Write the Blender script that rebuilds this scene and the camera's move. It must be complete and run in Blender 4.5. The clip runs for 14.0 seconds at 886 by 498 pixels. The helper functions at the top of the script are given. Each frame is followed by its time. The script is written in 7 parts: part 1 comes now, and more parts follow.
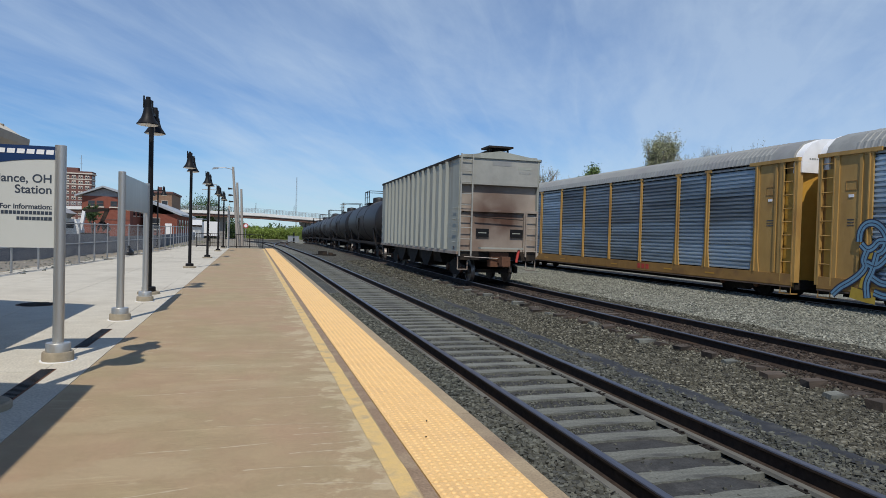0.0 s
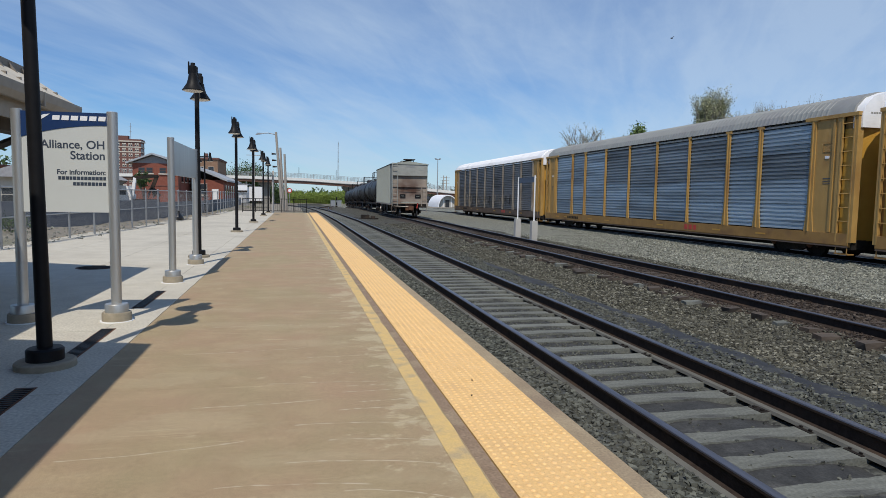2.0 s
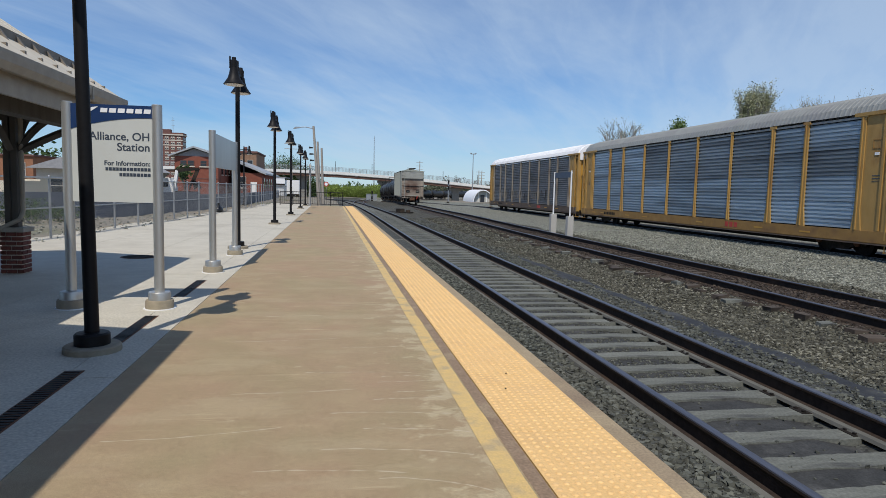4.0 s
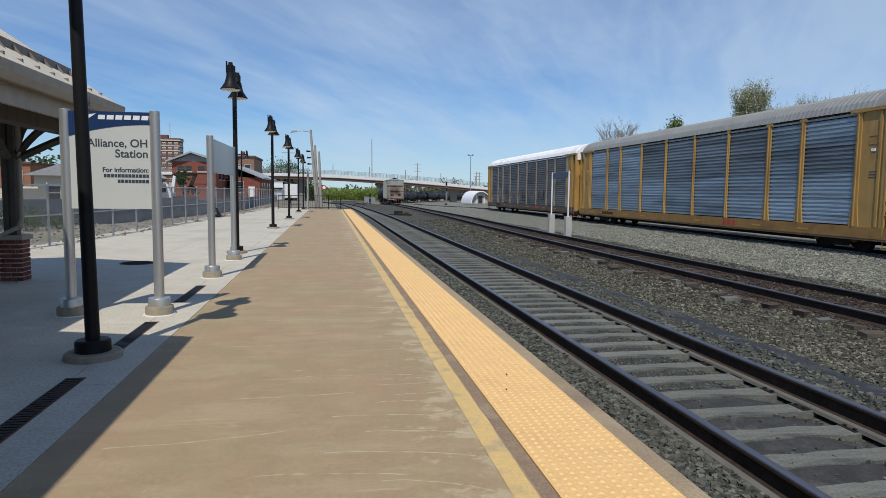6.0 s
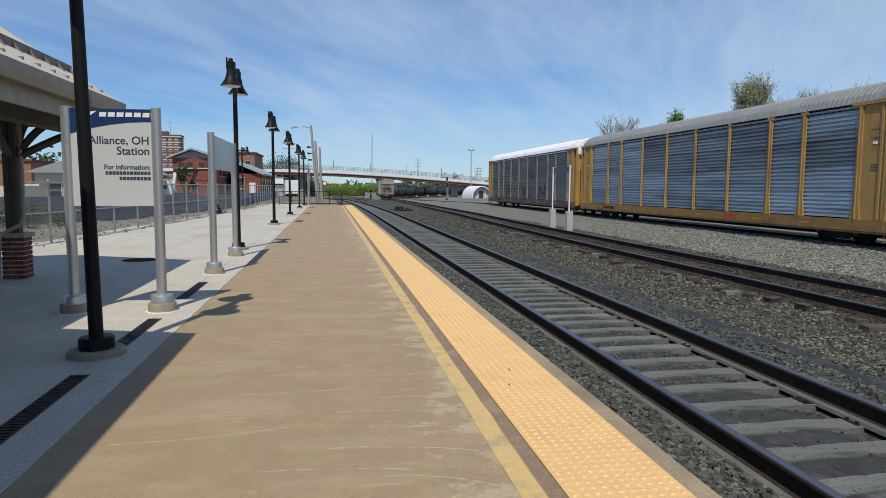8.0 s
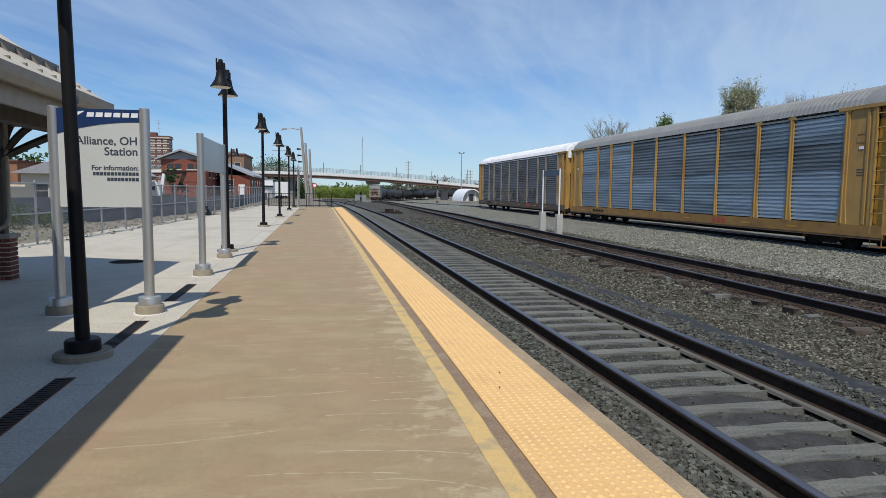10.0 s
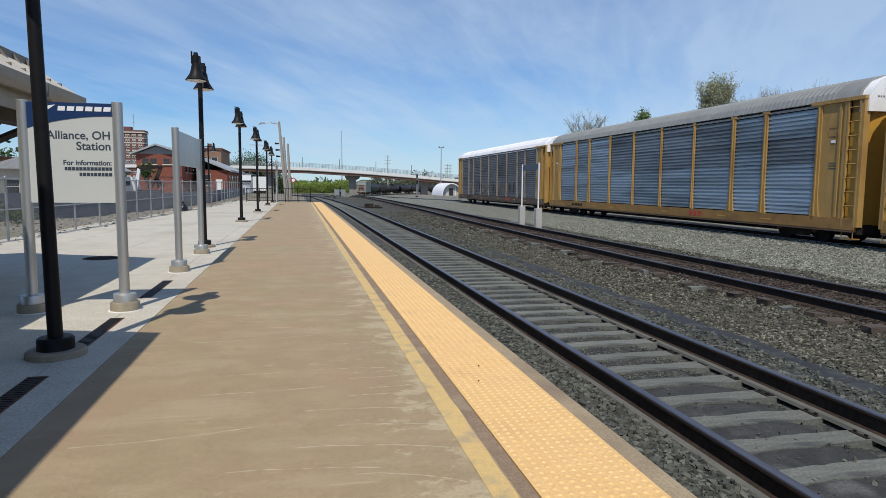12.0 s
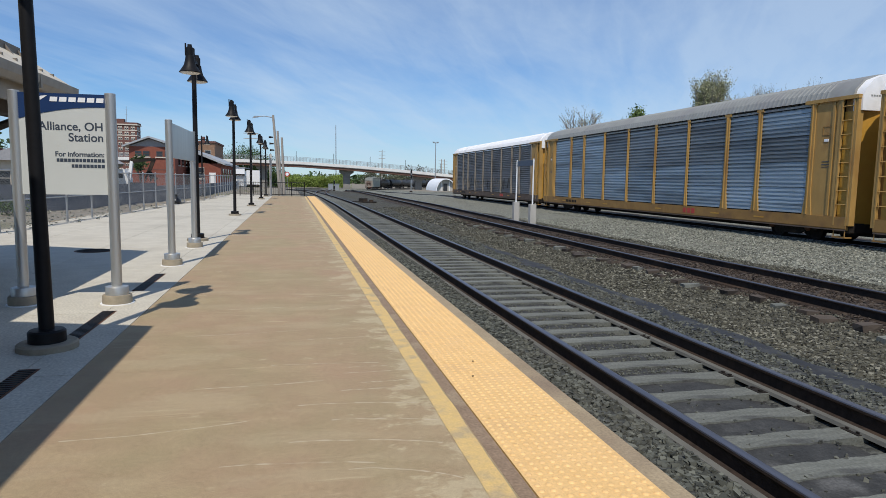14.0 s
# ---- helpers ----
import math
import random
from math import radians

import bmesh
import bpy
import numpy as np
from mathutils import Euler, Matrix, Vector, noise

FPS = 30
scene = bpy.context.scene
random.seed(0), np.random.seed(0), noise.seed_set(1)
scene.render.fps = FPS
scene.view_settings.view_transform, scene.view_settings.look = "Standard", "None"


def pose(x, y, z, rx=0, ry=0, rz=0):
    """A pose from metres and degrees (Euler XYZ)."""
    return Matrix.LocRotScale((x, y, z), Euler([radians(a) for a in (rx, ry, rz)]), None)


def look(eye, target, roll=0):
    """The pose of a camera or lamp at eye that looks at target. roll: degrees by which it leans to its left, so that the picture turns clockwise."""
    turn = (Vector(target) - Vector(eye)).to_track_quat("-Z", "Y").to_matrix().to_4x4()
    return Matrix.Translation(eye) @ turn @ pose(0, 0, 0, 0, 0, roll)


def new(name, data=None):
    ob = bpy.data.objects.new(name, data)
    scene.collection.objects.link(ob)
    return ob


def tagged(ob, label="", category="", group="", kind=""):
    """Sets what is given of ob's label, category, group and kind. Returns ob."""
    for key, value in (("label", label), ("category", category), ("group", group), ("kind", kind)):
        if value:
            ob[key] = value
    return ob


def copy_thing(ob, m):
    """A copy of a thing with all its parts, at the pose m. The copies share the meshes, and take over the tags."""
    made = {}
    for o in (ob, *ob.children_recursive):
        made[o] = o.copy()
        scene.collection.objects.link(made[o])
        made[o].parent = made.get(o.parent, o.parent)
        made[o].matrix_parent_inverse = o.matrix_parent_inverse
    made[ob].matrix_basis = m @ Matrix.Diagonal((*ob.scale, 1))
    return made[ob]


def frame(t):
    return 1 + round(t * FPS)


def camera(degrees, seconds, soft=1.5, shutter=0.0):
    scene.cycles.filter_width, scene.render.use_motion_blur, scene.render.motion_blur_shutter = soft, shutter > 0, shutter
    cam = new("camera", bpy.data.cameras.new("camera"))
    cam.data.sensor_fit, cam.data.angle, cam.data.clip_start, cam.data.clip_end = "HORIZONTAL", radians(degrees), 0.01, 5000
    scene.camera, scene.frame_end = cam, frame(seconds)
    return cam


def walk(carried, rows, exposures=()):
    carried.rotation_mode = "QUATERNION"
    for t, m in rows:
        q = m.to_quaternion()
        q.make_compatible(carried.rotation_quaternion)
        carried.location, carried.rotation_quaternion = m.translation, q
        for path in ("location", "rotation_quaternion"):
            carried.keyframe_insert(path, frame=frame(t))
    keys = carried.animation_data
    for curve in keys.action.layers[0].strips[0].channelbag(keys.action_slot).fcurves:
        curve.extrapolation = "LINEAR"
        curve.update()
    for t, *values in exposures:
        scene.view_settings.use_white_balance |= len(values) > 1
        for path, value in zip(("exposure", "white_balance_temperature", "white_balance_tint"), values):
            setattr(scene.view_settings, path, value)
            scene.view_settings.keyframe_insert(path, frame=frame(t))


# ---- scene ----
cam = camera(69.3, 14.0, soft=0.75)

PATH = [
    (0, (0.124, 0.161, 1.519), (0.697, 2.077, 1.474), 1.6),
    (0.5, (0.13, 0.17, 1.515), (0.682, 2.091, 1.448), 1.8),
    (1, (0.115, 0.164, 1.511), (0.638, 2.092, 1.419), 2.0),
    (1.5, (0.112, 0.167, 1.514), (0.61, 2.101, 1.415), 1.3),
    (2, (0.106, 0.18, 1.498), (0.555, 2.123, 1.335), 1.0),
    (2.5, (0.1, 0.155, 1.487), (0.534, 2.099, 1.317), 1.9),
    (3, (0.095, 0.17, 1.472), (0.531, 2.113, 1.287), 2.7),
    (3.2, (0.093, 0.171, 1.474), (0.454, 2.131, 1.3), 2.0),
    (5.3, (0.093, 0.172, 1.487), (0.444, 2.132, 1.292), 1.0),
    (5.5, (0.09, 0.176, 1.486), (0.451, 2.135, 1.302), 1.0),
    (6, (0.087, 0.157, 1.487), (0.435, 2.118, 1.311), 0.7),
    (6.5, (0.086, 0.155, 1.49), (0.444, 2.115, 1.31), 0.7),
    (7, (0.079, 0.152, 1.488), (0.439, 2.112, 1.317), 0.6),
    (7.5, (0.071, 0.153, 1.491), (0.412, 2.115, 1.305), 0.4),
    (8, (0.077, 0.153, 1.491), (0.422, 2.114, 1.3), 0.4),
    (10.5, (0.074, 0.168, 1.486), (0.453, 2.124, 1.311), 0.7),
    (11, (0.078, 0.167, 1.48), (0.463, 2.122, 1.314), 0.6),
    (11.5, (0.088, 0.168, 1.485), (0.517, 2.112, 1.297), 0.7),
    (12, (0.088, 0.163, 1.487), (0.524, 2.105, 1.288), 0.5),
    (12.5, (0.086, 0.176, 1.482), (0.544, 2.111, 1.271), 0.8),
    (13, (0.084, 0.18, 1.481), (0.554, 2.111, 1.259), 1.0),
    (13.5, (0.081, 0.188, 1.482), (0.533, 2.123, 1.26), 1.0),
    (14, (0.08, 0.18, 1.482), (0.535, 2.116, 1.269), 1.0),
]
walk(cam, [(t, look(eye, target, roll)) for t, eye, target, roll in PATH], [(0, -0.03), (3, -0.06), (8, -0.06), (10.5, 0.0), (14, 0.02)])

# ---- light ----
SUN_WAY = Vector((0.22, 0.625, -1.0)).normalized()
sun_data = bpy.data.lights.new("sun", "SUN")
sun_data.energy, sun_data.angle, sun_data.color = 3.68, radians(0.53), (1.0, 0.935, 0.84)
sun = new("sun", sun_data)
sun.matrix_world = look((0, 0, 60), Vector((0, 0, 60)) + SUN_WAY)

world = bpy.data.worlds.new("sky")
scene.world = world
world.use_nodes = True
wn, wl = world.node_tree.nodes, world.node_tree.links
wn.clear()
w_out = wn.new("ShaderNodeOutputWorld")
w_bg = wn.new("ShaderNodeBackground")
w_sky = wn.new("ShaderNodeTexSky")
w_sky.sky_type, w_sky.sun_disc = "NISHITA", False
w_sky.sun_elevation = math.asin(-SUN_WAY.z)
w_sky.sun_rotation = math.atan2(-SUN_WAY.x, -SUN_WAY.y)
w_sky.air_density, w_sky.dust_density, w_sky.ozone_density = 1.0, 0.0, 3.0
w_bg.inputs["Strength"].default_value = 0.085
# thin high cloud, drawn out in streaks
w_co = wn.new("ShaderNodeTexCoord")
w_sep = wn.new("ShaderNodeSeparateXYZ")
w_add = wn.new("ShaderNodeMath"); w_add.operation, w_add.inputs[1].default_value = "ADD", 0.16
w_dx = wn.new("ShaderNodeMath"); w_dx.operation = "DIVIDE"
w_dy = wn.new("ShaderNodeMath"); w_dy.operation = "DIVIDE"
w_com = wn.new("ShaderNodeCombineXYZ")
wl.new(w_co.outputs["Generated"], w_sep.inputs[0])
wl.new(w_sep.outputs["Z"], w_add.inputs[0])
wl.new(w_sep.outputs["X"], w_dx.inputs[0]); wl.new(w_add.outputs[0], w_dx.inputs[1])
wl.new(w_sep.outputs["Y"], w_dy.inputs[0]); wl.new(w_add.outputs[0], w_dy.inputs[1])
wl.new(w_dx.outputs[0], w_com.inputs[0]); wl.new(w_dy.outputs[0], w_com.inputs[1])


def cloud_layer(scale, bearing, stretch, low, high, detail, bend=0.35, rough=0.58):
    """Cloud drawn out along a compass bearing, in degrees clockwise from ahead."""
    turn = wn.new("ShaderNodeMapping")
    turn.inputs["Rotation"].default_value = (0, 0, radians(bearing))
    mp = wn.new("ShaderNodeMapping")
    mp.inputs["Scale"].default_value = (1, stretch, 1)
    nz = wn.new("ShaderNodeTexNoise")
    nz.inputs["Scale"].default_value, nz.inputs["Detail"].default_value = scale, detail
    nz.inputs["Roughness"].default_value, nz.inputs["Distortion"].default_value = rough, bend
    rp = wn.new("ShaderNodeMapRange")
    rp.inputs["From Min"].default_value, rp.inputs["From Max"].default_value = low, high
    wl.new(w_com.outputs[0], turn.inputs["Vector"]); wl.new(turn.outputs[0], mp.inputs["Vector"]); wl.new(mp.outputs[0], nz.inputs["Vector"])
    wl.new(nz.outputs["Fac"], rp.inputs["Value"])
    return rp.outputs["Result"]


def w_math(kind, a, c, clamp=False):
    x = wn.new("ShaderNodeMath"); x.operation, x.use_clamp = kind, clamp
    for k, v in enumerate((a, c)):
        if isinstance(v, float):
            x.inputs[k].default_value = v
        else:
            wl.new(v, x.inputs[k])
    return x.outputs[0]


def w_range(source, a, b, c, d):
    x = wn.new("ShaderNodeMapRange")
    for key, value in (("From Min", a), ("From Max", b), ("To Min", c), ("To Max", d)):
        x.inputs[key].default_value = value
    wl.new(source, x.inputs["Value"])
    return x.outputs[0]


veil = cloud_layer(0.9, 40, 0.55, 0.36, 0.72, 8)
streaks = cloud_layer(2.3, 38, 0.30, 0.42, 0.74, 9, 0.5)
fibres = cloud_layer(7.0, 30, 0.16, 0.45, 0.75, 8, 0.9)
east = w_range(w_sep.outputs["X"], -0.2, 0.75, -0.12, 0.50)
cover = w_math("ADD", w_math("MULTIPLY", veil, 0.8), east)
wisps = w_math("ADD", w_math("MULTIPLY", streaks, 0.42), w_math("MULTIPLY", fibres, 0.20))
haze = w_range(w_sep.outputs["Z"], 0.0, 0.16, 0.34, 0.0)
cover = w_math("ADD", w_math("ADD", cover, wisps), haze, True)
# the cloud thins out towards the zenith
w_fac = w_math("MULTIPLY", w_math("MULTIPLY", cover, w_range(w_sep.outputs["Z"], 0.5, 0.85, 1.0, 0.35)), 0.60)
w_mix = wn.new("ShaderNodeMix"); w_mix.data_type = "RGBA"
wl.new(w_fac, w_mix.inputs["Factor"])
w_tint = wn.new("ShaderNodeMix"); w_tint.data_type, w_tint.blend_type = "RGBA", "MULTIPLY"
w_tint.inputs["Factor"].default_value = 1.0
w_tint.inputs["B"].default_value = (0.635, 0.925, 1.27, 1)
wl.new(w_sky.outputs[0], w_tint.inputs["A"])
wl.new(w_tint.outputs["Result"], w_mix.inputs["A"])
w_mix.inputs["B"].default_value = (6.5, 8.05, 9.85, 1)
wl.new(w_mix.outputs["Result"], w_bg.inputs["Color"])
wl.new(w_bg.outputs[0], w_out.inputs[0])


# ---- materials ----
def mat(name, c1, c2, scale=6.0, rough=0.8, metal=0.0, bump=0.15, fine=90.0, stain=None, stain_scale=0.7,
        stain_low=0.52, stain_high=0.7, stretch=(1, 1, 1), spread=0.0, coat=0.0, speck=0.0, speck_scale=60.0):
    """Two tones mixed by a grain, a larger stain over them, fine relief."""
    m = bpy.data.materials.new(name)
    m.use_nodes = True
    n, l = m.node_tree.nodes, m.node_tree.links
    b = n["Principled BSDF"]
    co = n.new("ShaderNodeTexCoord")
    mp = n.new("ShaderNodeMapping")
    mp.inputs["Scale"].default_value = stretch
    l.new(co.outputs["Object"], mp.inputs["Vector"])
    g = n.new("ShaderNodeTexNoise")
    g.inputs["Scale"].default_value, g.inputs["Detail"].default_value, g.inputs["Roughness"].default_value = scale, 7, 0.65
    l.new(mp.outputs[0], g.inputs["Vector"])
    r = n.new("ShaderNodeValToRGB")
    r.color_ramp.elements[0].position, r.color_ramp.elements[1].position = 0.32, 0.68
    r.color_ramp.elements[0].color, r.color_ramp.elements[1].color = (*c1, 1), (*c2, 1)
    l.new(g.outputs["Fac"], r.inputs["Fac"])
    colour = r.outputs["Color"]
    if stain:
        s = n.new("ShaderNodeTexNoise")
        s.inputs["Scale"].default_value, s.inputs["Detail"].default_value = stain_scale, 6
        l.new(mp.outputs[0], s.inputs["Vector"])
        k = n.new("ShaderNodeMapRange")
        k.inputs["From Min"].default_value, k.inputs["From Max"].default_value = stain_low, stain_high
        k.inputs["To Max"].default_value = 0.85
        l.new(s.outputs["Fac"], k.inputs["Value"])
        x = n.new("ShaderNodeMix"); x.data_type = "RGBA"
        l.new(k.outputs[0], x.inputs["Factor"]); l.new(colour, x.inputs["A"])
        x.inputs["B"].default_value = (*stain, 1)
        colour = x.outputs["Result"]
    if speck:
        q = n.new("ShaderNodeTexNoise")
        q.inputs["Scale"].default_value, q.inputs["Detail"].default_value = speck_scale, 3
        l.new(co.outputs["Object"], q.inputs["Vector"])
        a = n.new("ShaderNodeMapRange")
        a.inputs["From Min"].default_value, a.inputs["From Max"].default_value = 0.3, 0.7
        a.inputs["To Min"].default_value, a.inputs["To Max"].default_value = 1 - speck, 1 + speck
        l.new(q.outputs["Fac"], a.inputs["Value"])
        h = n.new("ShaderNodeHueSaturation")
        l.new(a.outputs[0], h.inputs["Value"]); l.new(colour, h.inputs["Color"])
        colour = h.outputs["Color"]
    if spread:
        o = n.new("ShaderNodeObjectInfo")
        a = n.new("ShaderNodeMapRange")
        a.inputs["To Min"].default_value, a.inputs["To Max"].default_value = 1 - spread, 1 + spread
        l.new(o.outputs["Random"], a.inputs["Value"])
        h = n.new("ShaderNodeHueSaturation")
        l.new(a.outputs[0], h.inputs["Value"]); l.new(colour, h.inputs["Color"])
        colour = h.outputs["Color"]
    l.new(colour, b.inputs["Base Color"])
    b.inputs["Roughness"].default_value, b.inputs["Metallic"].default_value = rough, metal
    b.inputs["Coat Weight"].default_value = coat
    if bump:
        f = n.new("ShaderNodeTexNoise")
        f.inputs["Scale"].default_value, f.inputs["Detail"].default_value = fine, 4
        l.new(mp.outputs[0], f.inputs["Vector"])
        u = n.new("ShaderNodeBump")
        u.inputs["Strength"].default_value, u.inputs["Distance"].default_value = bump, 0.01
        l.new(f.outputs["Fac"], u.inputs["Height"]); l.new(u.outputs[0], b.inputs["Normal"])
    return m


def stone_mat(name, tones, scale, bump=0.8, island=False, dust=(0.2, 0.19, 0.17)):
    """Crushed stone: each cell (or each loose stone) has a tone of its own."""
    m = bpy.data.materials.new(name)
    m.use_nodes = True
    n, l = m.node_tree.nodes, m.node_tree.links
    b = n["Principled BSDF"]
    b.inputs["Roughness"].default_value = 0.9
    co = n.new("ShaderNodeTexCoord")
    r = n.new("ShaderNodeValToRGB")
    el = r.color_ramp.elements
    el[0].position, el[0].color = 0.0, (*tones[0], 1)
    el[1].position, el[1].color = 1.0, (*tones[-1], 1)
    for i, c in enumerate(tones[1:-1]):
        e = el.new((i + 1) / (len(tones) - 1)); e.color = (*c, 1)
    v = n.new("ShaderNodeTexVoronoi")
    v.inputs["Scale"].default_value, v.inputs["Randomness"].default_value = scale, 1.0
    l.new(co.outputs["Object"], v.inputs["Vector"])
    if island:
        ge = n.new("ShaderNodeNewGeometry")
        l.new(ge.outputs["Random Per Island"], r.inputs["Fac"])
    else:
        se = n.new("ShaderNodeSeparateColor")
        l.new(v.outputs["Color"], se.inputs[0]); l.new(se.outputs[0], r.inputs["Fac"])
    big = n.new("ShaderNodeTexNoise")
    big.inputs["Scale"].default_value, big.inputs["Detail"].default_value = 0.5, 5
    l.new(co.outputs["Object"], big.inputs["Vector"])
    k = n.new("ShaderNodeMapRange")
    k.inputs["From Min"].default_value, k.inputs["From Max"].default_value, k.inputs["To Max"].default_value = 0.45, 0.75, 0.5
    l.new(big.outputs["Fac"], k.inputs["Value"])
    x = n.new("ShaderNodeMix"); x.data_type = "RGBA"
    l.new(k.outputs[0], x.inputs["Factor"]); l.new(r.outputs["Color"], x.inputs["A"])
    x.inputs["B"].default_value = (*dust, 1)
    l.new(x.outputs["Result"], b.inputs["Base Color"])
    if not island:
        u = n.new("ShaderNodeBump")
        u.inputs["Strength"].default_value, u.inputs["Distance"].default_value = bump, 0.035
        u.invert = True
        l.new(v.outputs["Distance"], u.inputs["Height"]); l.new(u.outputs[0], b.inputs["Normal"])
    else:
        f = n.new("ShaderNodeTexNoise"); f.inputs["Scale"].default_value = 60
        l.new(co.outputs["Object"], f.inputs["Vector"])
        u = n.new("ShaderNodeBump"); u.inputs["Strength"].default_value = 0.3
        l.new(f.outputs["Fac"], u.inputs["Height"]); l.new(u.outputs[0], b.inputs["Normal"])
    return m


def leaf_mat(name, c1, c2):
    m = mat(name, c1, c2, scale=1.2, rough=0.7, bump=0)
    n, l = m.node_tree.nodes, m.node_tree.links
    b = n["Principled BSDF"]
    ge = n.new("ShaderNodeNewGeometry")
    h = n.new("ShaderNodeHueSaturation")
    a = n.new("ShaderNodeMapRange"); a.inputs["To Min"].default_value, a.inputs["To Max"].default_value = 0.6, 1.4
    l.new(ge.outputs["Random Per Island"], a.inputs["Value"]); l.new(a.outputs[0], h.inputs["Value"])
    src = b.inputs["Base Color"].links[0].from_socket
    l.new(src, h.inputs["Color"]); l.new(h.outputs["Color"], b.inputs["Base Color"])
    return m


def grime_mat(name):
    """Pale beige paint with a broad brown stain of brake dust thrown up along the middle."""
    m = mat(name, (0.29, 0.245, 0.20), (0.36, 0.315, 0.265), 1.4, 0.85, bump=0.08, stain=(0.21, 0.15, 0.115), stain_scale=1.1, stain_low=0.45, stain_high=0.7)
    n, l = m.node_tree.nodes, m.node_tree.links
    b = n["Principled BSDF"]
    base = b.inputs["Base Color"].links[0].from_socket
    co = n.new("ShaderNodeTexCoord")
    sep = n.new("ShaderNodeSeparateXYZ"); l.new(co.outputs["Object"], sep.inputs[0])
    wide = n.new("ShaderNodeMath"); wide.operation = "ABSOLUTE"; l.new(sep.outputs["X"], wide.inputs[0])

    def span(source, a, c, d, e):
        x = n.new("ShaderNodeMapRange")
        for key, value in (("From Min", a), ("From Max", c), ("To Min", d), ("To Max", e)):
            x.inputs[key].default_value = value
        l.new(source, x.inputs["Value"])
        return x.outputs[0]

    def times(a, c):
        x = n.new("ShaderNodeMath"); x.operation = "MULTIPLY"
        l.new(a, x.inputs[0]); l.new(c, x.inputs[1])
        return x.outputs[0]
    cloud = n.new("ShaderNodeTexNoise"); cloud.inputs["Scale"].default_value, cloud.inputs["Detail"].default_value = 1.3, 6
    l.new(co.outputs["Object"], cloud.inputs["Vector"])
    thrown = times(times(span(wide.outputs[0], 0.55, 1.35, 1.0, 0.0), span(sep.outputs["Z"], 1.3, 2.2, 0.15, 1.0)), times(span(sep.outputs["Z"], 2.5, 3.6, 1.0, 0.3), span(cloud.outputs["Fac"], 0.3, 0.55, 0.6, 1.0)))
    x = n.new("ShaderNodeMix"); x.data_type = "RGBA"
    l.new(thrown, x.inputs["Factor"]); l.new(base, x.inputs["A"])
    x.inputs["B"].default_value = (0.082, 0.040, 0.026, 1)
    l.new(x.outputs["Result"], b.inputs["Base Color"])
    return m


